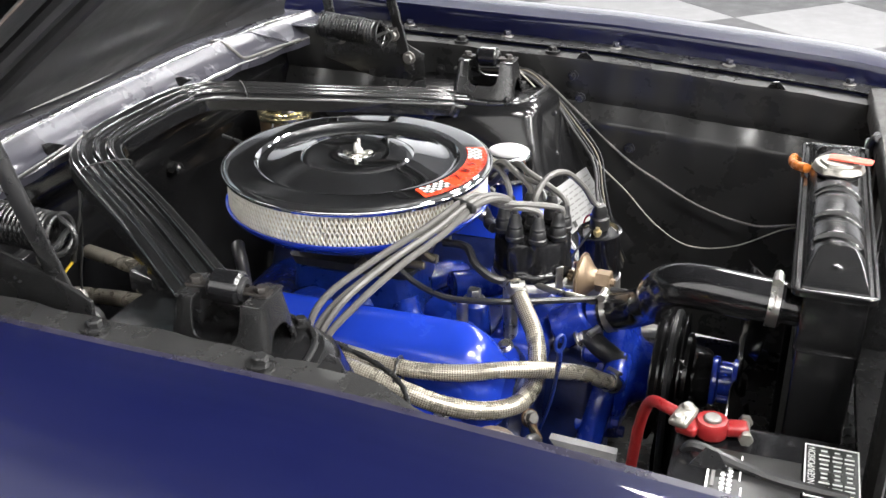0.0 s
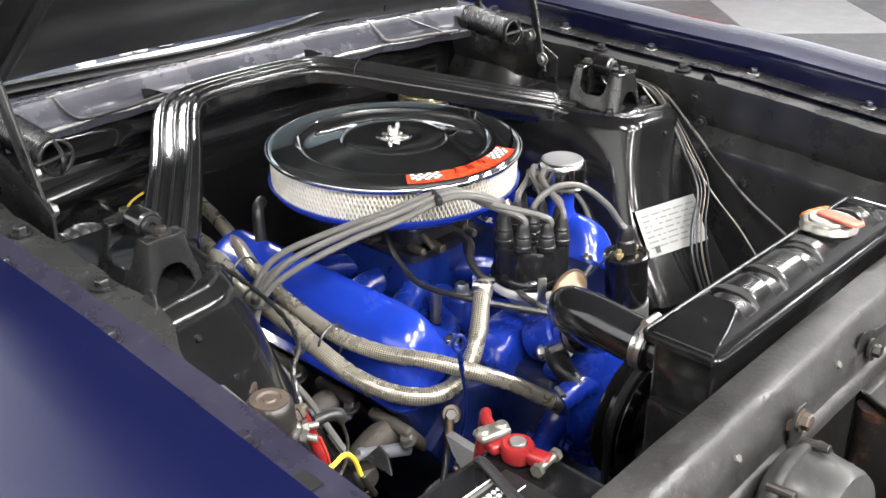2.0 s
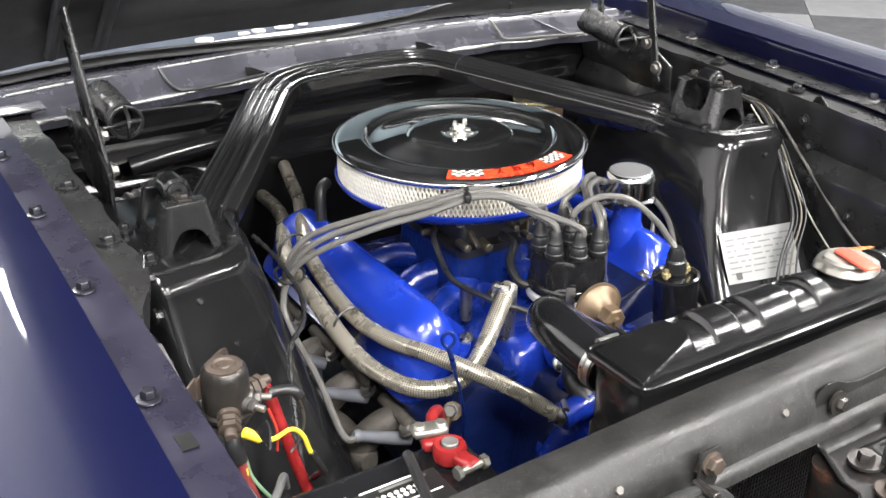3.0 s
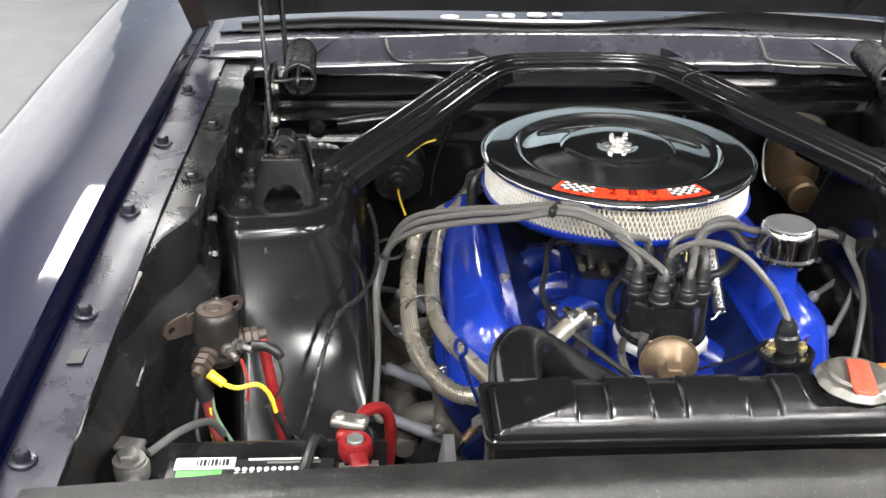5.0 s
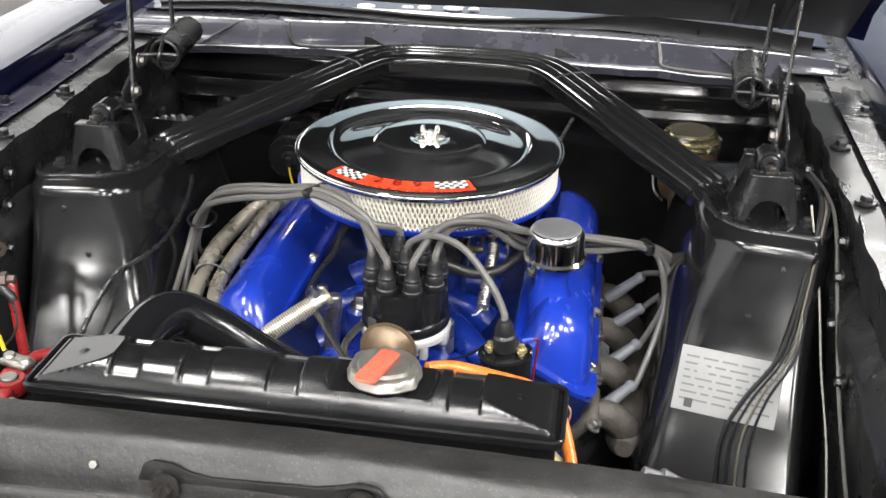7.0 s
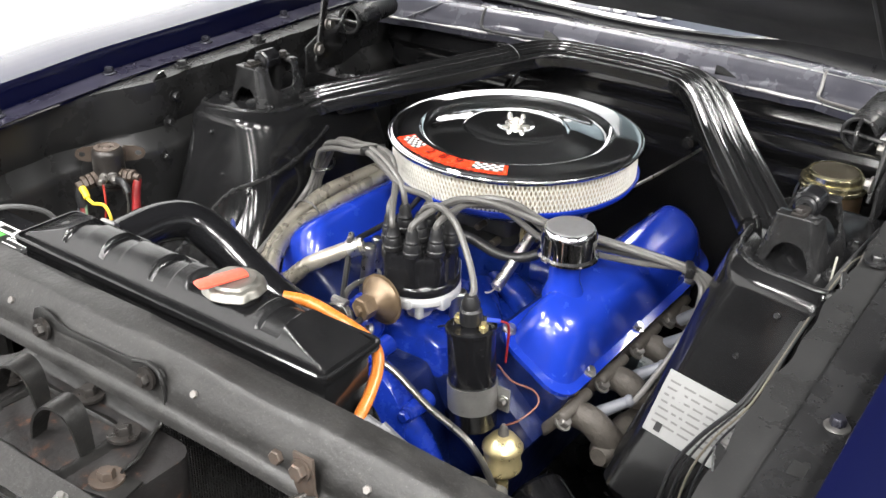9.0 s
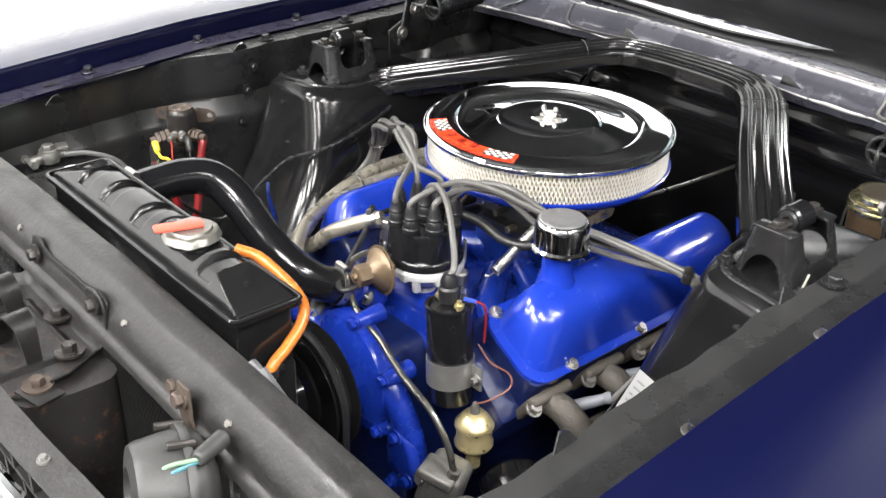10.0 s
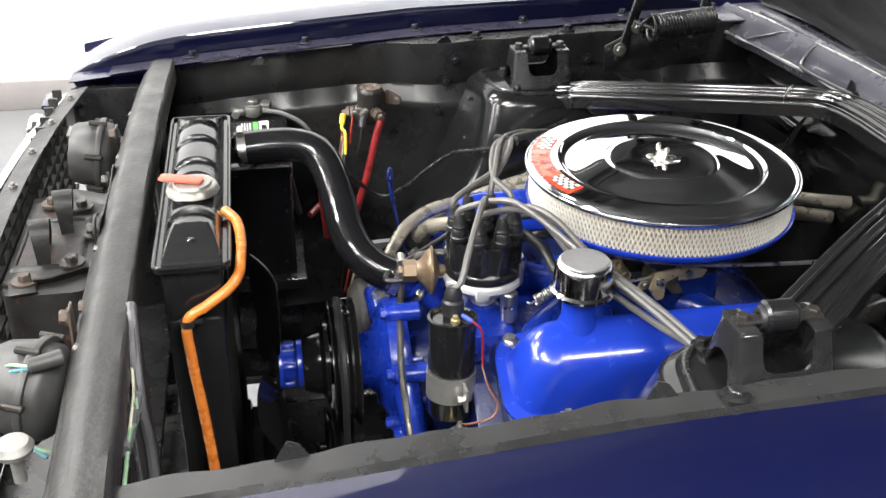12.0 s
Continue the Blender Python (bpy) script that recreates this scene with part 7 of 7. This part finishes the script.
def build_solenoid():
    c = V(-0.507, -0.347, 0.862)
    e = thing("starter_solenoid", tuple(c), "rusty tin starter relay bolted to the apron", "starter relay")
    bm = B()
    lathe(bm, [(0, -0.032), (0.020, -0.032), (0.0245, -0.030), (0.0275, -0.027), (0.0275, -0.0235), (0.0245, -0.021), (0.0238, 0.018), (0.0225, 0.0245), (0.019, 0.0275), (0, 0.0275)], 40, Matrix.Translation(c), wobble=lambda a, z: 1 + 0.015 * math.cos(2 * a + 1))
    part("can", bm, DARKTIN, e, "dark tin relay can", 40)
    bm = B()
    lathe(bm, [(0.0195, 0.0268), (0.0190, 0.0290), (0.0125, 0.0298), (0.0105, 0.0280), (0.0070, 0.0280), (0.0055, 0.0296), (0, 0.0298)], 36, Matrix.Translation(c))
    part("top_disc", bm, RUSTY, e, "rusty pressed top of the relay")
    # strap bracket behind the can with a slotted ear at each end
    d, nrm = V(0.72, 0.69, 0).normalized(), V(-0.69, 0.72, 0).normalized()
    M = Matrix.Identity(4)
    M.col[0][:3], M.col[1][:3], M.col[2][:3], M.col[3][:3] = d, V(0, 0, 1), nrm, c + nrm * 0.021 + V(0, 0, 0.008)
    bm = B()
    for q in (-1, 1):
        ear = [(q * 0.020, -0.012), (q * 0.036, -0.011), (q * 0.048, -0.008), (q * 0.053, 0.0), (q * 0.050, 0.008), (q * 0.040, 0.012), (q * 0.020, 0.014)]
        slot = [(q * (0.042 + 0.005 * math.cos(a)), 0.001 + 0.0045 * math.sin(a)) for a in [2 * math.pi * k / 10 for k in range(10)]]
        a = [bm.verts.new(M @ V(x, y, z)) for z in (0, 0.0025) for x, y in ear]
        b = [bm.verts.new(M @ V(x, y, z)) for z in (0, 0.0025) for x, y in slot]
        n, k = len(ear), len(slot)
        for z in (0, 1):
            es = [bm.edges.new((a[z * n + i], a[z * n + (i + 1) % n])) for i in range(n)] + [bm.edges.new((b[z * k + i], b[z * k + (i + 1) % k])) for i in range(k)]
            bmesh.ops.triangle_fill(bm, use_beauty=True, use_dissolve=False, edges=es)
        for vs, m in ((a, n), (b, k)):
            for i in range(m):
                bm.faces.new((vs[i], vs[(i + 1) % m], vs[m + (i + 1) % m], vs[m + i]))
    box(bm, (0, 0, 0), (0.046, 0.024, 0.003), 0.0008, M)
    bmesh.ops.recalc_face_normals(bm, faces=bm.faces[:])
    part("bracket", bm, RUSTY, e, "rusty strap bracket with slotted ears")
    # stepped base flange
    bm = B()
    lathe(bm, [(0, -0.036), (0.022, -0.036), (0.0235, -0.033), (0.0235, -0.030), (0, -0.030)], 32, Matrix.Translation(c))
    part("base", bm, DARKTIN, e)
    # two large threaded posts with nuts, two small ones
    posts = ((V(-0.30, -0.93, -0.20), 0.0068, RUSTY), (V(0.93, 0.25, 0.02), 0.0062, RUSTY), (V(0.86, -0.48, -0.02), 0.0042, DULLSTEEL), (V(0.55, -0.82, -0.05), 0.0042, DULLSTEEL))
    for ax, r, mm in posts:
        ax = ax.normalized()
        big = r > 0.005
        p0 = c + ax * 0.020 + V(0, 0, -0.014 if big else -0.010)
        m, L = frame_to(p0, p0 + ax * (0.034 if big else 0.026))
        bm = B()
        lathe(bm, [(0, 0), (r * 1.75, 0), (r * 1.75, 0.007), (r, 0.0085), (r * 0.94, L - 0.001), (r * 0.8, L), (0, L)], 18, m)
        po = part("terminal", bm, mm, e)
        for z0, h in ((0.0095, 0.0065), (0.018, 0.006)) if big else ((0.010, 0.005),):
            bm = B()
            lathe(bm, [(0, z0), (r * 1.7, z0), (r * 1.7, z0 + h), (r, z0 + h + 0.001), (0, z0 + h + 0.001)], 6, m)
            part("nut", bm, mm, po)
    right = c + V(0.046, 0.014, -0.016)
    front = c + V(-0.013, -0.046, -0.022)
    bm = B()
    tube(bm, [front + V(0.002, 0.004, -0.003), front + V(0.0, -0.001, -0.016), front + V(0.004, -0.002, -0.034)], 0.0085, 12)
    part("terminal_boot", bm, RUBBER, e, "black rubber terminal boot")
    bm = B()
    tube(bm, [c + V(0.040, -0.016, -0.010), c + V(0.056, -0.020, -0.009), c + V(0.066, -0.023, -0.013), c + V(0.070, -0.024, -0.020)], 0.0058, 12)
    part("terminal_boot", bm, RUBBER, e)
    wire("starter_cable", [right, right + V(0.004, -0.008, -0.018), right + V(0.012, -0.020, -0.060), right + V(0.022, -0.035, -0.110), right + V(0.034, -0.055, -0.160), right + V(0.045, -0.08, -0.20)], 0.0066, RED, "thick red starter cable", "battery cable", n=12)
    b = front + V(0.004, -0.002, -0.030)
    wire("starter_cable", [b, b + V(0.006, -0.004, -0.035), b + V(0.022, -0.016, -0.080), b + V(0.060, -0.040, -0.105), b + V(0.11, -0.075, -0.115)], 0.0058, mat("dull_red_cable", (0.16, 0.028, 0.026), 0.5), "dull red cable hanging from the relay", "battery cable", n=12)
    bm = B()
    cyl(bm, front + V(0.010, -0.004, 0.000), front + V(0.026, -0.008, -0.012), 0.0058, 0.0050, 12, 0.001)
    solo("wire_terminal", bm, YELLOW, "yellow crimp terminal on the relay", "terminal")
    y0 = front + V(0.026, -0.008, -0.012)
    wire("relay_wire", [y0, y0 + V(0.014, -0.001, -0.004), y0 + V(0.034, 0.002, -0.002), y0 + V(0.046, 0.002, -0.014), y0 + V(0.052, 0.0, -0.034), y0 + V(0.056, -0.002, -0.044)], 0.0026, YELLOW, "yellow wire with a crimp terminal", "wire")
    bm = B()
    cyl(bm, y0 + V(0.053, -0.001, -0.036), y0 + V(0.066, -0.006, -0.066), 0.0042, 0.0036, 10, 0.001)
    solo("wire_connector", bm, BLACKINK, "black bullet connector below the relay", "connector")
    wire("relay_wire", [b + V(0.004, -0.004, -0.012), b + V(0.006, -0.008, -0.05), b + V(0.018, -0.014, -0.076), b + V(0.046, -0.020, -0.082), b + V(0.070, -0.024, -0.074), b + V(0.084, -0.028, -0.082)], 0.0026, YELLOW, "yellow wire below the relay", "wire")
    wire("relay_wire", [b + V(-0.006, 0, 0.004), b + V(-0.012, -0.006, -0.03), b + V(-0.006, -0.014, -0.075), b + V(0.014, -0.026, -0.115), b + V(0.03, -0.036, -0.14)], 0.0024, TAPE, "grey wire hanging from the relay", "wire")
    wire("relay_wire", [b + V(0.006, 0, 0.0), b + V(0.012, -0.004, -0.030), b + V(0.038, -0.014, -0.068), b + V(0.075, -0.022, -0.082)], 0.0020, GREENWIRE, "pale green wire hanging from the relay", "wire")
    wire("relay_wire", [c + V(0.068, -0.024, -0.018), c + V(0.072, -0.028, -0.045), c + V(0.064, -0.032, -0.066), c + V(0.052, -0.034, -0.078)], 0.0017, LINE, "thin grey wire looped at the relay", "wire")
    wire("relay_wire", [c + V(0.030, -0.036, -0.014), c + V(0.036, -0.040, -0.040), c + V(0.034, -0.042, -0.064)], 0.0016, REDWIRE, "thin dark red wire below the relay", "wire")
    # taped wire along the tower
    wire("taped_wire", [y0 + V(0.064, -0.005, -0.062), (-0.425, -0.345, 0.715), (-0.412, -0.300, 0.735), (-0.400, -0.262, 0.772), (-0.382, -0.222, 0.806), (-0.352, -0.196, 0.822), (-0.335, -0.150, 0.835), (-0.335, -0.08, 0.855), (-0.345, -0.03, 0.87)], lambda t: 0.0032 + 0.0007 * math.sin(150 * t), SATIN, "black taped wire running up the tower", "wire")


def build_driver_side():
    e = thing("brake_master_cylinder", (0.387, 0.30, 0.74), "bronze master cylinder with a gold cap", "master cylinder")
    bm = B()
    lathe(bm, [(0, 0.75), (0.040, 0.755), (0.045, 0.77), (0.0465, 0.82), (0.047, 0.843), (0.044, 0.845), (0, 0.845)], 36, pose(0.387, 0.315, 0))
    cyl(bm, (0.387, 0.39, 0.765), (0.387, 0.24, 0.755), 0.028, n=20, bev=0.004)
    part("body", bm, BROWNGOLD, e, sharp=40)
    bm = B()
    lathe(bm, [(0.0, 0.842), (0.048, 0.842), (0.0505, 0.845), (0.0505, 0.850), (0.0485, 0.852), (0.0505, 0.854), (0.0500, 0.858), (0.046, 0.860), (0.0425, 0.860), (0.0420, 0.868), (0.0400, 0.8705), (0.037, 0.871), (0.0365, 0.869), (0.0, 0.869)], 48, pose(0.387, 0.315, 0))
    cap = part("cap", bm, CAPGOLD, e, "glossy gold zinc reservoir cap", 35)
    bm = B()
    lathe(bm, [(0.0360, 0.8692), (0.034, 0.8715), (0.020, 0.8735), (0.0, 0.874)], 40, pose(0.387, 0.315, 0))
    part("dome", bm, DULLBRASS, cap, "dull domed centre")
    bm = B()
    tube(bm, [(0.34, 0.315, 0.845), (0.332, 0.315, 0.82), (0.335, 0.30, 0.77), (0.35, 0.28, 0.755)], 0.002, 6)
    part("bail_wire", bm, STEEL, e)
    # wiring loom down the driver tower
    for i in range(4):
        o = 0.006 * i
        w = 0.5 * o
        wire("loom_wire", [(0.520 + w, 0.03, 0.920), (0.522 + w, -0.05, 0.930 - w), (0.516 + w, -0.11, 0.922 + w), (0.503 + w, -0.16, 0.888 + w), (0.489 + w, -0.203 - w, 0.840 + w), (0.468 + o, -0.247 - w, 0.790 + w), (0.433 + 1.4 * o, -0.265 - w, 0.737 + w), (0.412 + 1.8 * o, -0.284 - w, 0.690), (0.408 + 2 * o, -0.320, 0.62)], 0.0016 if i else 0.0030, (RUBBER, RUBBER, mat("tan_wire", (0.14, 0.125, 0.095), 0.5), RUBBER)[i], "loose wires of the loom down the shock tower", "wire", "driver-side loom")
    wire("loom_wire", [(0.526, 0.03, 0.922), (0.529, -0.06, 0.932), (0.532, -0.124, 0.920), (0.532, -0.19, 0.868), (0.532, -0.29, 0.783), (0.532, -0.36, 0.741), (0.532, -0.44, 0.701), (0.528, -0.53, 0.681), (0.515, -0.60, 0.697), (0.49, -0.66, 0.715)], 0.0025, GREYWIRE, "grey taped loom across the apron", "wire", "driver-side loom")
    wire("loom_wire", [(0.505, -0.10, 0.93), (0.515, -0.17, 0.86), (0.522, -0.24, 0.775), (0.528, -0.302, 0.716), (0.530, -0.359, 0.657), (0.530, -0.424, 0.623), (0.530, -0.504, 0.635), (0.525, -0.591, 0.685), (0.50, -0.65, 0.70)], 0.0014, mat("pale_wire", (0.3, 0.29, 0.25), 0.5), "thin pale wire hanging along the apron", "wire", "driver-side loom")
    # data label on the tower
    tl, tr, bl = V(0.362, -0.194, 0.766), V(0.483, -0.231, 0.773), V(0.352, -0.238, 0.698)
    ux, uy = (tr - tl), (bl - tl)
    nn = ux.cross(uy).normalized()
    if nn.y > 0:
        nn = -nn

    def lp(u, v, h):
        return tl + ux * u + uy * v + nn * h
    e = thing("tower_label", tuple(lp(0.5, 0.5, 0.0)), "white foil data label with faded print on the tower", "label")
    bm = B()
    sheet(bm, lambda u, v: lp(u, v, 0.001 + 0.0008 * math.sin(7 * u) * math.sin(5 * v)), 14, 10, 0.0005)
    base = part("foil", bm, LABELM, e)
    random.seed(5)
    for r in range(7):
        k = 0.06
        while k < 0.9:
            w = random.uniform(0.06, 0.2)
            bm = B()
            vv = 0.14 + r * 0.11
            sheet(bm, lambda u, v: lp(min(0.95, k + (w - 0.02) * u), vv + 0.03 * v, 0.0022), 2, 1)
            part("print_bar", bm, GREYINK, base)
            k += w + 0.02
    bm = B()
    sheet(bm, lambda u, v: lp(0.12 + 0.10 * u * 0.8, 0.80 + 0.14 * v, 0.0023), 2, 2)
    part("print_mark", bm, BLACKINK, base)


def build_front_things():
    for s, c, r in ((-1, V(-0.290, -0.785, 0.880), 0.056), (1, V(0.318, -0.786, 0.872), 0.057)):
        e = thing("horn", tuple(c), "dusty dark grey disc horn beside the radiator support", "horn", "horns")
        ax = V(-0.06 if s < 0 else -0.28, -0.95, 0.12).normalized()
        m, L = frame_to(c, c + ax)
        bm = B()
        lathe(bm, [(0, -0.030), (r * 0.40, -0.030), (r * 0.52, -0.026), (r * 0.80, -0.018), (r * 0.88, -0.012), (r * 0.90, -0.003), (r * 0.93, 0.004), (r * 0.88, 0.020), (r * 0.82, 0.038), (r * 0.76, 0.044), (r * 0.44, 0.047), (r * 0.40, 0.041), (r * 0.15, 0.041), (0, 0.044)], 44, m)
        bo = part("body", bm, HORNM, e, sharp=35)
        bm = B()
        lathe(bm, [(r * 0.84, -0.004), (r, -0.004), (r * 1.02, 0), (r, 0.004), (r * 0.84, 0.004)], 44, m, closed=True)
        part("flange", bm, HORNM, e)
        for k in range(6):
            a = 2 * math.pi * (k + 0.3) / 6
            bm = B()
            q = m @ V(r * 1.0 * math.cos(a), r * 1.0 * math.sin(a), 0)
            cyl(bm, q - ax * 0.008, q + ax * 0.018, 0.0042, n=10, bev=0.001)
            part("screw", bm, DARKTIN, e)
        bm = B()
        prism(bm, [(-0.011, 0.012), (0.011, 0.012), (0.012, -0.02), (0.022, -0.045), (0.036, -0.085), (0.018, -0.090), (0.002, -0.05), (-0.011, -0.022)], 0.003, Matrix.Translation((c.x - s * 0.046, -0.752, 0.930)) @ Matrix.Diagonal((s, 1, 1, 1)) @ Matrix.Rotation(radians(90), 4, "X"), 0.0008)
        part("bracket", bm, RUSTY if s > 0 else DUSTY, e)
        bm = B()
        bolt(bm, (c.x - s * 0.046, -0.756, 0.929), axis=(0, -1, 0.1), r=0.008, washer=1.3)
        part("bolt", bm, RUSTY, e)
    bm = B()
    cyl(bm, (0.340, -0.752, 0.925), (0.352, -0.785, 0.924), 0.0085, 0.0075, 16, 0.002)
    solo("wire_plug", bm, HORNM, "grey rubber wire plug below the support bar", "connector")
    for pts, mm, lb in (([(0.352, -0.783, 0.924), (0.335, -0.81, 0.915), (0.322, -0.825, 0.88), (0.335, -0.82, 0.845), (0.36, -0.79, 0.83), (0.375, -0.76, 0.835)], GREENWIRE, "pale green wire looped over the horn"), ([(0.352, -0.783, 0.922), (0.338, -0.813, 0.907), (0.327, -0.825, 0.872), (0.342, -0.815, 0.84), (0.37, -0.78, 0.825)], TEALWIRE, "teal blue wire looped over the horn")):
        wire("horn_wire", pts, 0.0021, mm, lb, "wire")
    for pts, r, mm, lb in (([(0.285, -0.69, 0.945), (0.335, -0.688, 0.928), (0.365, -0.685, 0.888), (0.40, -0.688, 0.882), (0.45, -0.690, 0.885)], 0.0062, TAPE, "grey taped loom behind the radiator support"),
                           ([(0.30, -0.688, 0.945), (0.345, -0.684, 0.915), (0.368, -0.682, 0.875), (0.365, -0.68, 0.82), (0.375, -0.68, 0.74), (0.37, -0.68, 0.60)], 0.0055, TAPE, "grey taped loom branch hanging behind the support"),
                           ([(0.33, -0.69, 0.93), (0.37, -0.686, 0.902), (0.41, -0.686, 0.895), (0.47, -0.69, 0.872), (0.50, -0.69, 0.86)], 0.0016, PALEWIRE, "thin cream wire along the taped loom"),
                           ([(0.38, -0.684, 0.895), (0.395, -0.684, 0.878), (0.43, -0.686, 0.890), (0.48, -0.690, 0.868)], 0.0022, GREENWIRE, "green wire wound round the taped loom")):
        wire("support_loom", pts, r, mm, lb, "wire", "support loom")
    e = thing("hood_bumper", (0.459, -0.782, 0.87), "grey rubber hood stop on a screw", "hood stop")
    bm = B()
    lathe(bm, [(0, 0.0), (0.006, 0.0), (0.006, 0.03), (0.016, 0.032), (0.018, 0.038), (0.014, 0.044), (0, 0.045)], 24, pose(0.459, -0.782, 0.872))
    part("stop", bm, LEAD, e)


def build_loose_wires():
    wire("firewall_wire", [(-0.185, 0.325, 0.925), (-0.205, 0.318, 0.89), (-0.222, 0.318, 0.86), (-0.233, 0.318, 0.836)], 0.0022, BLACKINK, "dark taped wire hanging by the firewall", "wire")
    wire("firewall_wire", [(-0.233, 0.318, 0.836), (-0.262, 0.315, 0.826), (-0.290, 0.305, 0.802), (-0.300, 0.295, 0.776), (-0.299, 0.29, 0.745), (-0.288, 0.285, 0.71)], 0.0020, YELLOW, "yellow wire hanging by the firewall", "wire")
    wire("firewall_wire", [(-0.190, 0.325, 0.92), (-0.212, 0.315, 0.86), (-0.235, 0.310, 0.80), (-0.245, 0.300, 0.74)], 0.0016, BLACKINK, "thin dark wire hanging by the firewall", "wire")
    bm = B()
    cyl(bm, (-0.222, 0.318, 0.862), (-0.234, 0.318, 0.834), 0.0042, 0.0038, 10, 0.001)
    solo("wire_connector", bm, BLACKINK, "black bullet connector on a yellow wire", "connector")
    # thin cable lying on the cowl
    wire("cowl_cable", [(-0.320, 0.415, 0.990), (-0.319, 0.396, 0.989), (-0.316, 0.378, 0.976), (-0.305, 0.362, 0.963), (-0.285, 0.359, 0.959), (-0.22, 0.364, 0.959), (-0.15, 0.368, 0.963)], 0.0030, RUBBER, "thin black cable lying on the cowl", "cable")
    wire("washer_hose", [(0.320, 0.415, 0.990), (0.322, 0.396, 0.991), (0.326, 0.374, 0.976), (0.331, 0.357, 0.963), (0.37, 0.351, 0.960), (0.42, 0.345, 0.959), (0.50, 0.332, 0.957)], 0.0028, GREYWIRE, "thin grey hose along the cowl edge", "hose")
    # ventilation elbow on the passenger rocker cover
    e = thing("vent_elbow", (-0.190, 0.085, 0.80), "black rubber ventilation elbow on the rocker cover", "vent elbow")
    bm = B()
    tube(bm, [(-0.192, 0.082, 0.800), (-0.192, 0.084, 0.835), (-0.190, 0.087, 0.852), (-0.184, 0.093, 0.862), (-0.172, 0.10, 0.865)], 0.0085, 14)
    part("hose", bm, RUBBER, e)
    bm = B()
    lathe(bm, [(0.0, 0.0), (0.015, 0.0), (0.016, 0.004), (0.013, 0.008), (0.0, 0.008)], 20, pose(-0.192, 0.082, 0.800))
    part("grommet", bm, RUBBER, e)
    # earth strap at the front of the head
    e = thing("earth_strap", (-0.212, -0.307, 0.708), "dark earth cable with a copper eyelet", "earth cable")
    bm = B()
    tube(bm, [(-0.216, -0.312, 0.704), (-0.235, -0.330, 0.690), (-0.262, -0.348, 0.660), (-0.30, -0.37, 0.63), (-0.34, -0.40, 0.60)], 0.0042, 10)
    part("cable", bm, RUBBER, e)
    bm = B()
    m, L = frame_to((-0.206, -0.308, 0.704), (-0.212, -0.316, 0.709))
    lathe(bm, [(0.006, 0), (0.012, 0), (0.012, 0.003), (0.006, 0.003)], 20, m, closed=True)
    cyl(bm, (-0.214, -0.312, 0.704), (-0.232, -0.328, 0.692), 0.0055, 0.005, 12, 0.001)
    part("eyelet", bm, BROWNGOLD, e, "copper eyelet")
    bm = B()
    bolt(bm, (-0.210, -0.311, 0.707), axis=(-0.6, -0.6, 0.5), r=0.008, h=0.008, washer=1.2)
    part("bolt", bm, DULLSTEEL, e)
    # thin wires round the alternator
    for k in range(5):
        wire("alternator_wire", [(-0.30 + 0.008 * k, -0.43 + 0.006 * k, 0.60), (-0.305 + 0.009 * k, -0.415 + 0.01 * k, 0.665 + 0.004 * k), (-0.285 + 0.006 * k, -0.39 + 0.006 * k, 0.695 - 0.003 * k), (-0.262 + 0.004 * k, -0.37 + 0.004 * k, 0.675), (-0.25, -0.36, 0.64)], 0.0017, (BLACKINK, REDWIRE, PALEWIRE, BLACKINK, GREYWIRE)[k], "thin loose wire beside the alternator", "wire", "alternator wires")
    # corrugated black duct behind the passenger shock mount
    bm = B()
    P = spline([(-0.40, 0.17, 0.86), (-0.435, 0.145, 0.876), (-0.475, 0.14, 0.866), (-0.505, 0.145, 0.83), (-0.515, 0.15, 0.77)], 14)
    k = len(P) - 1
    tube(bm, P, lambda t: 0.019 + 0.0022 * math.sin(t * k * 1.6), 16, raw=True)
    solo("duct", bm, RUBBER, "ribbed black rubber duct behind the shock mount", "duct")


# ---- put it together ----
build_room()
build_lamps()
car = build_car()
build_brace()
build_mounts()
build_hinges(car)
build_engine()
build_filler()
build_air_cleaner()
build_distributor()
coil_top = build_coil()
build_plug_wires(coil_top)
build_radiator()
build_hoses()
build_small_engine_things()
build_battery()
build_solenoid()
build_driver_side()
build_front_things()
build_loose_wires()
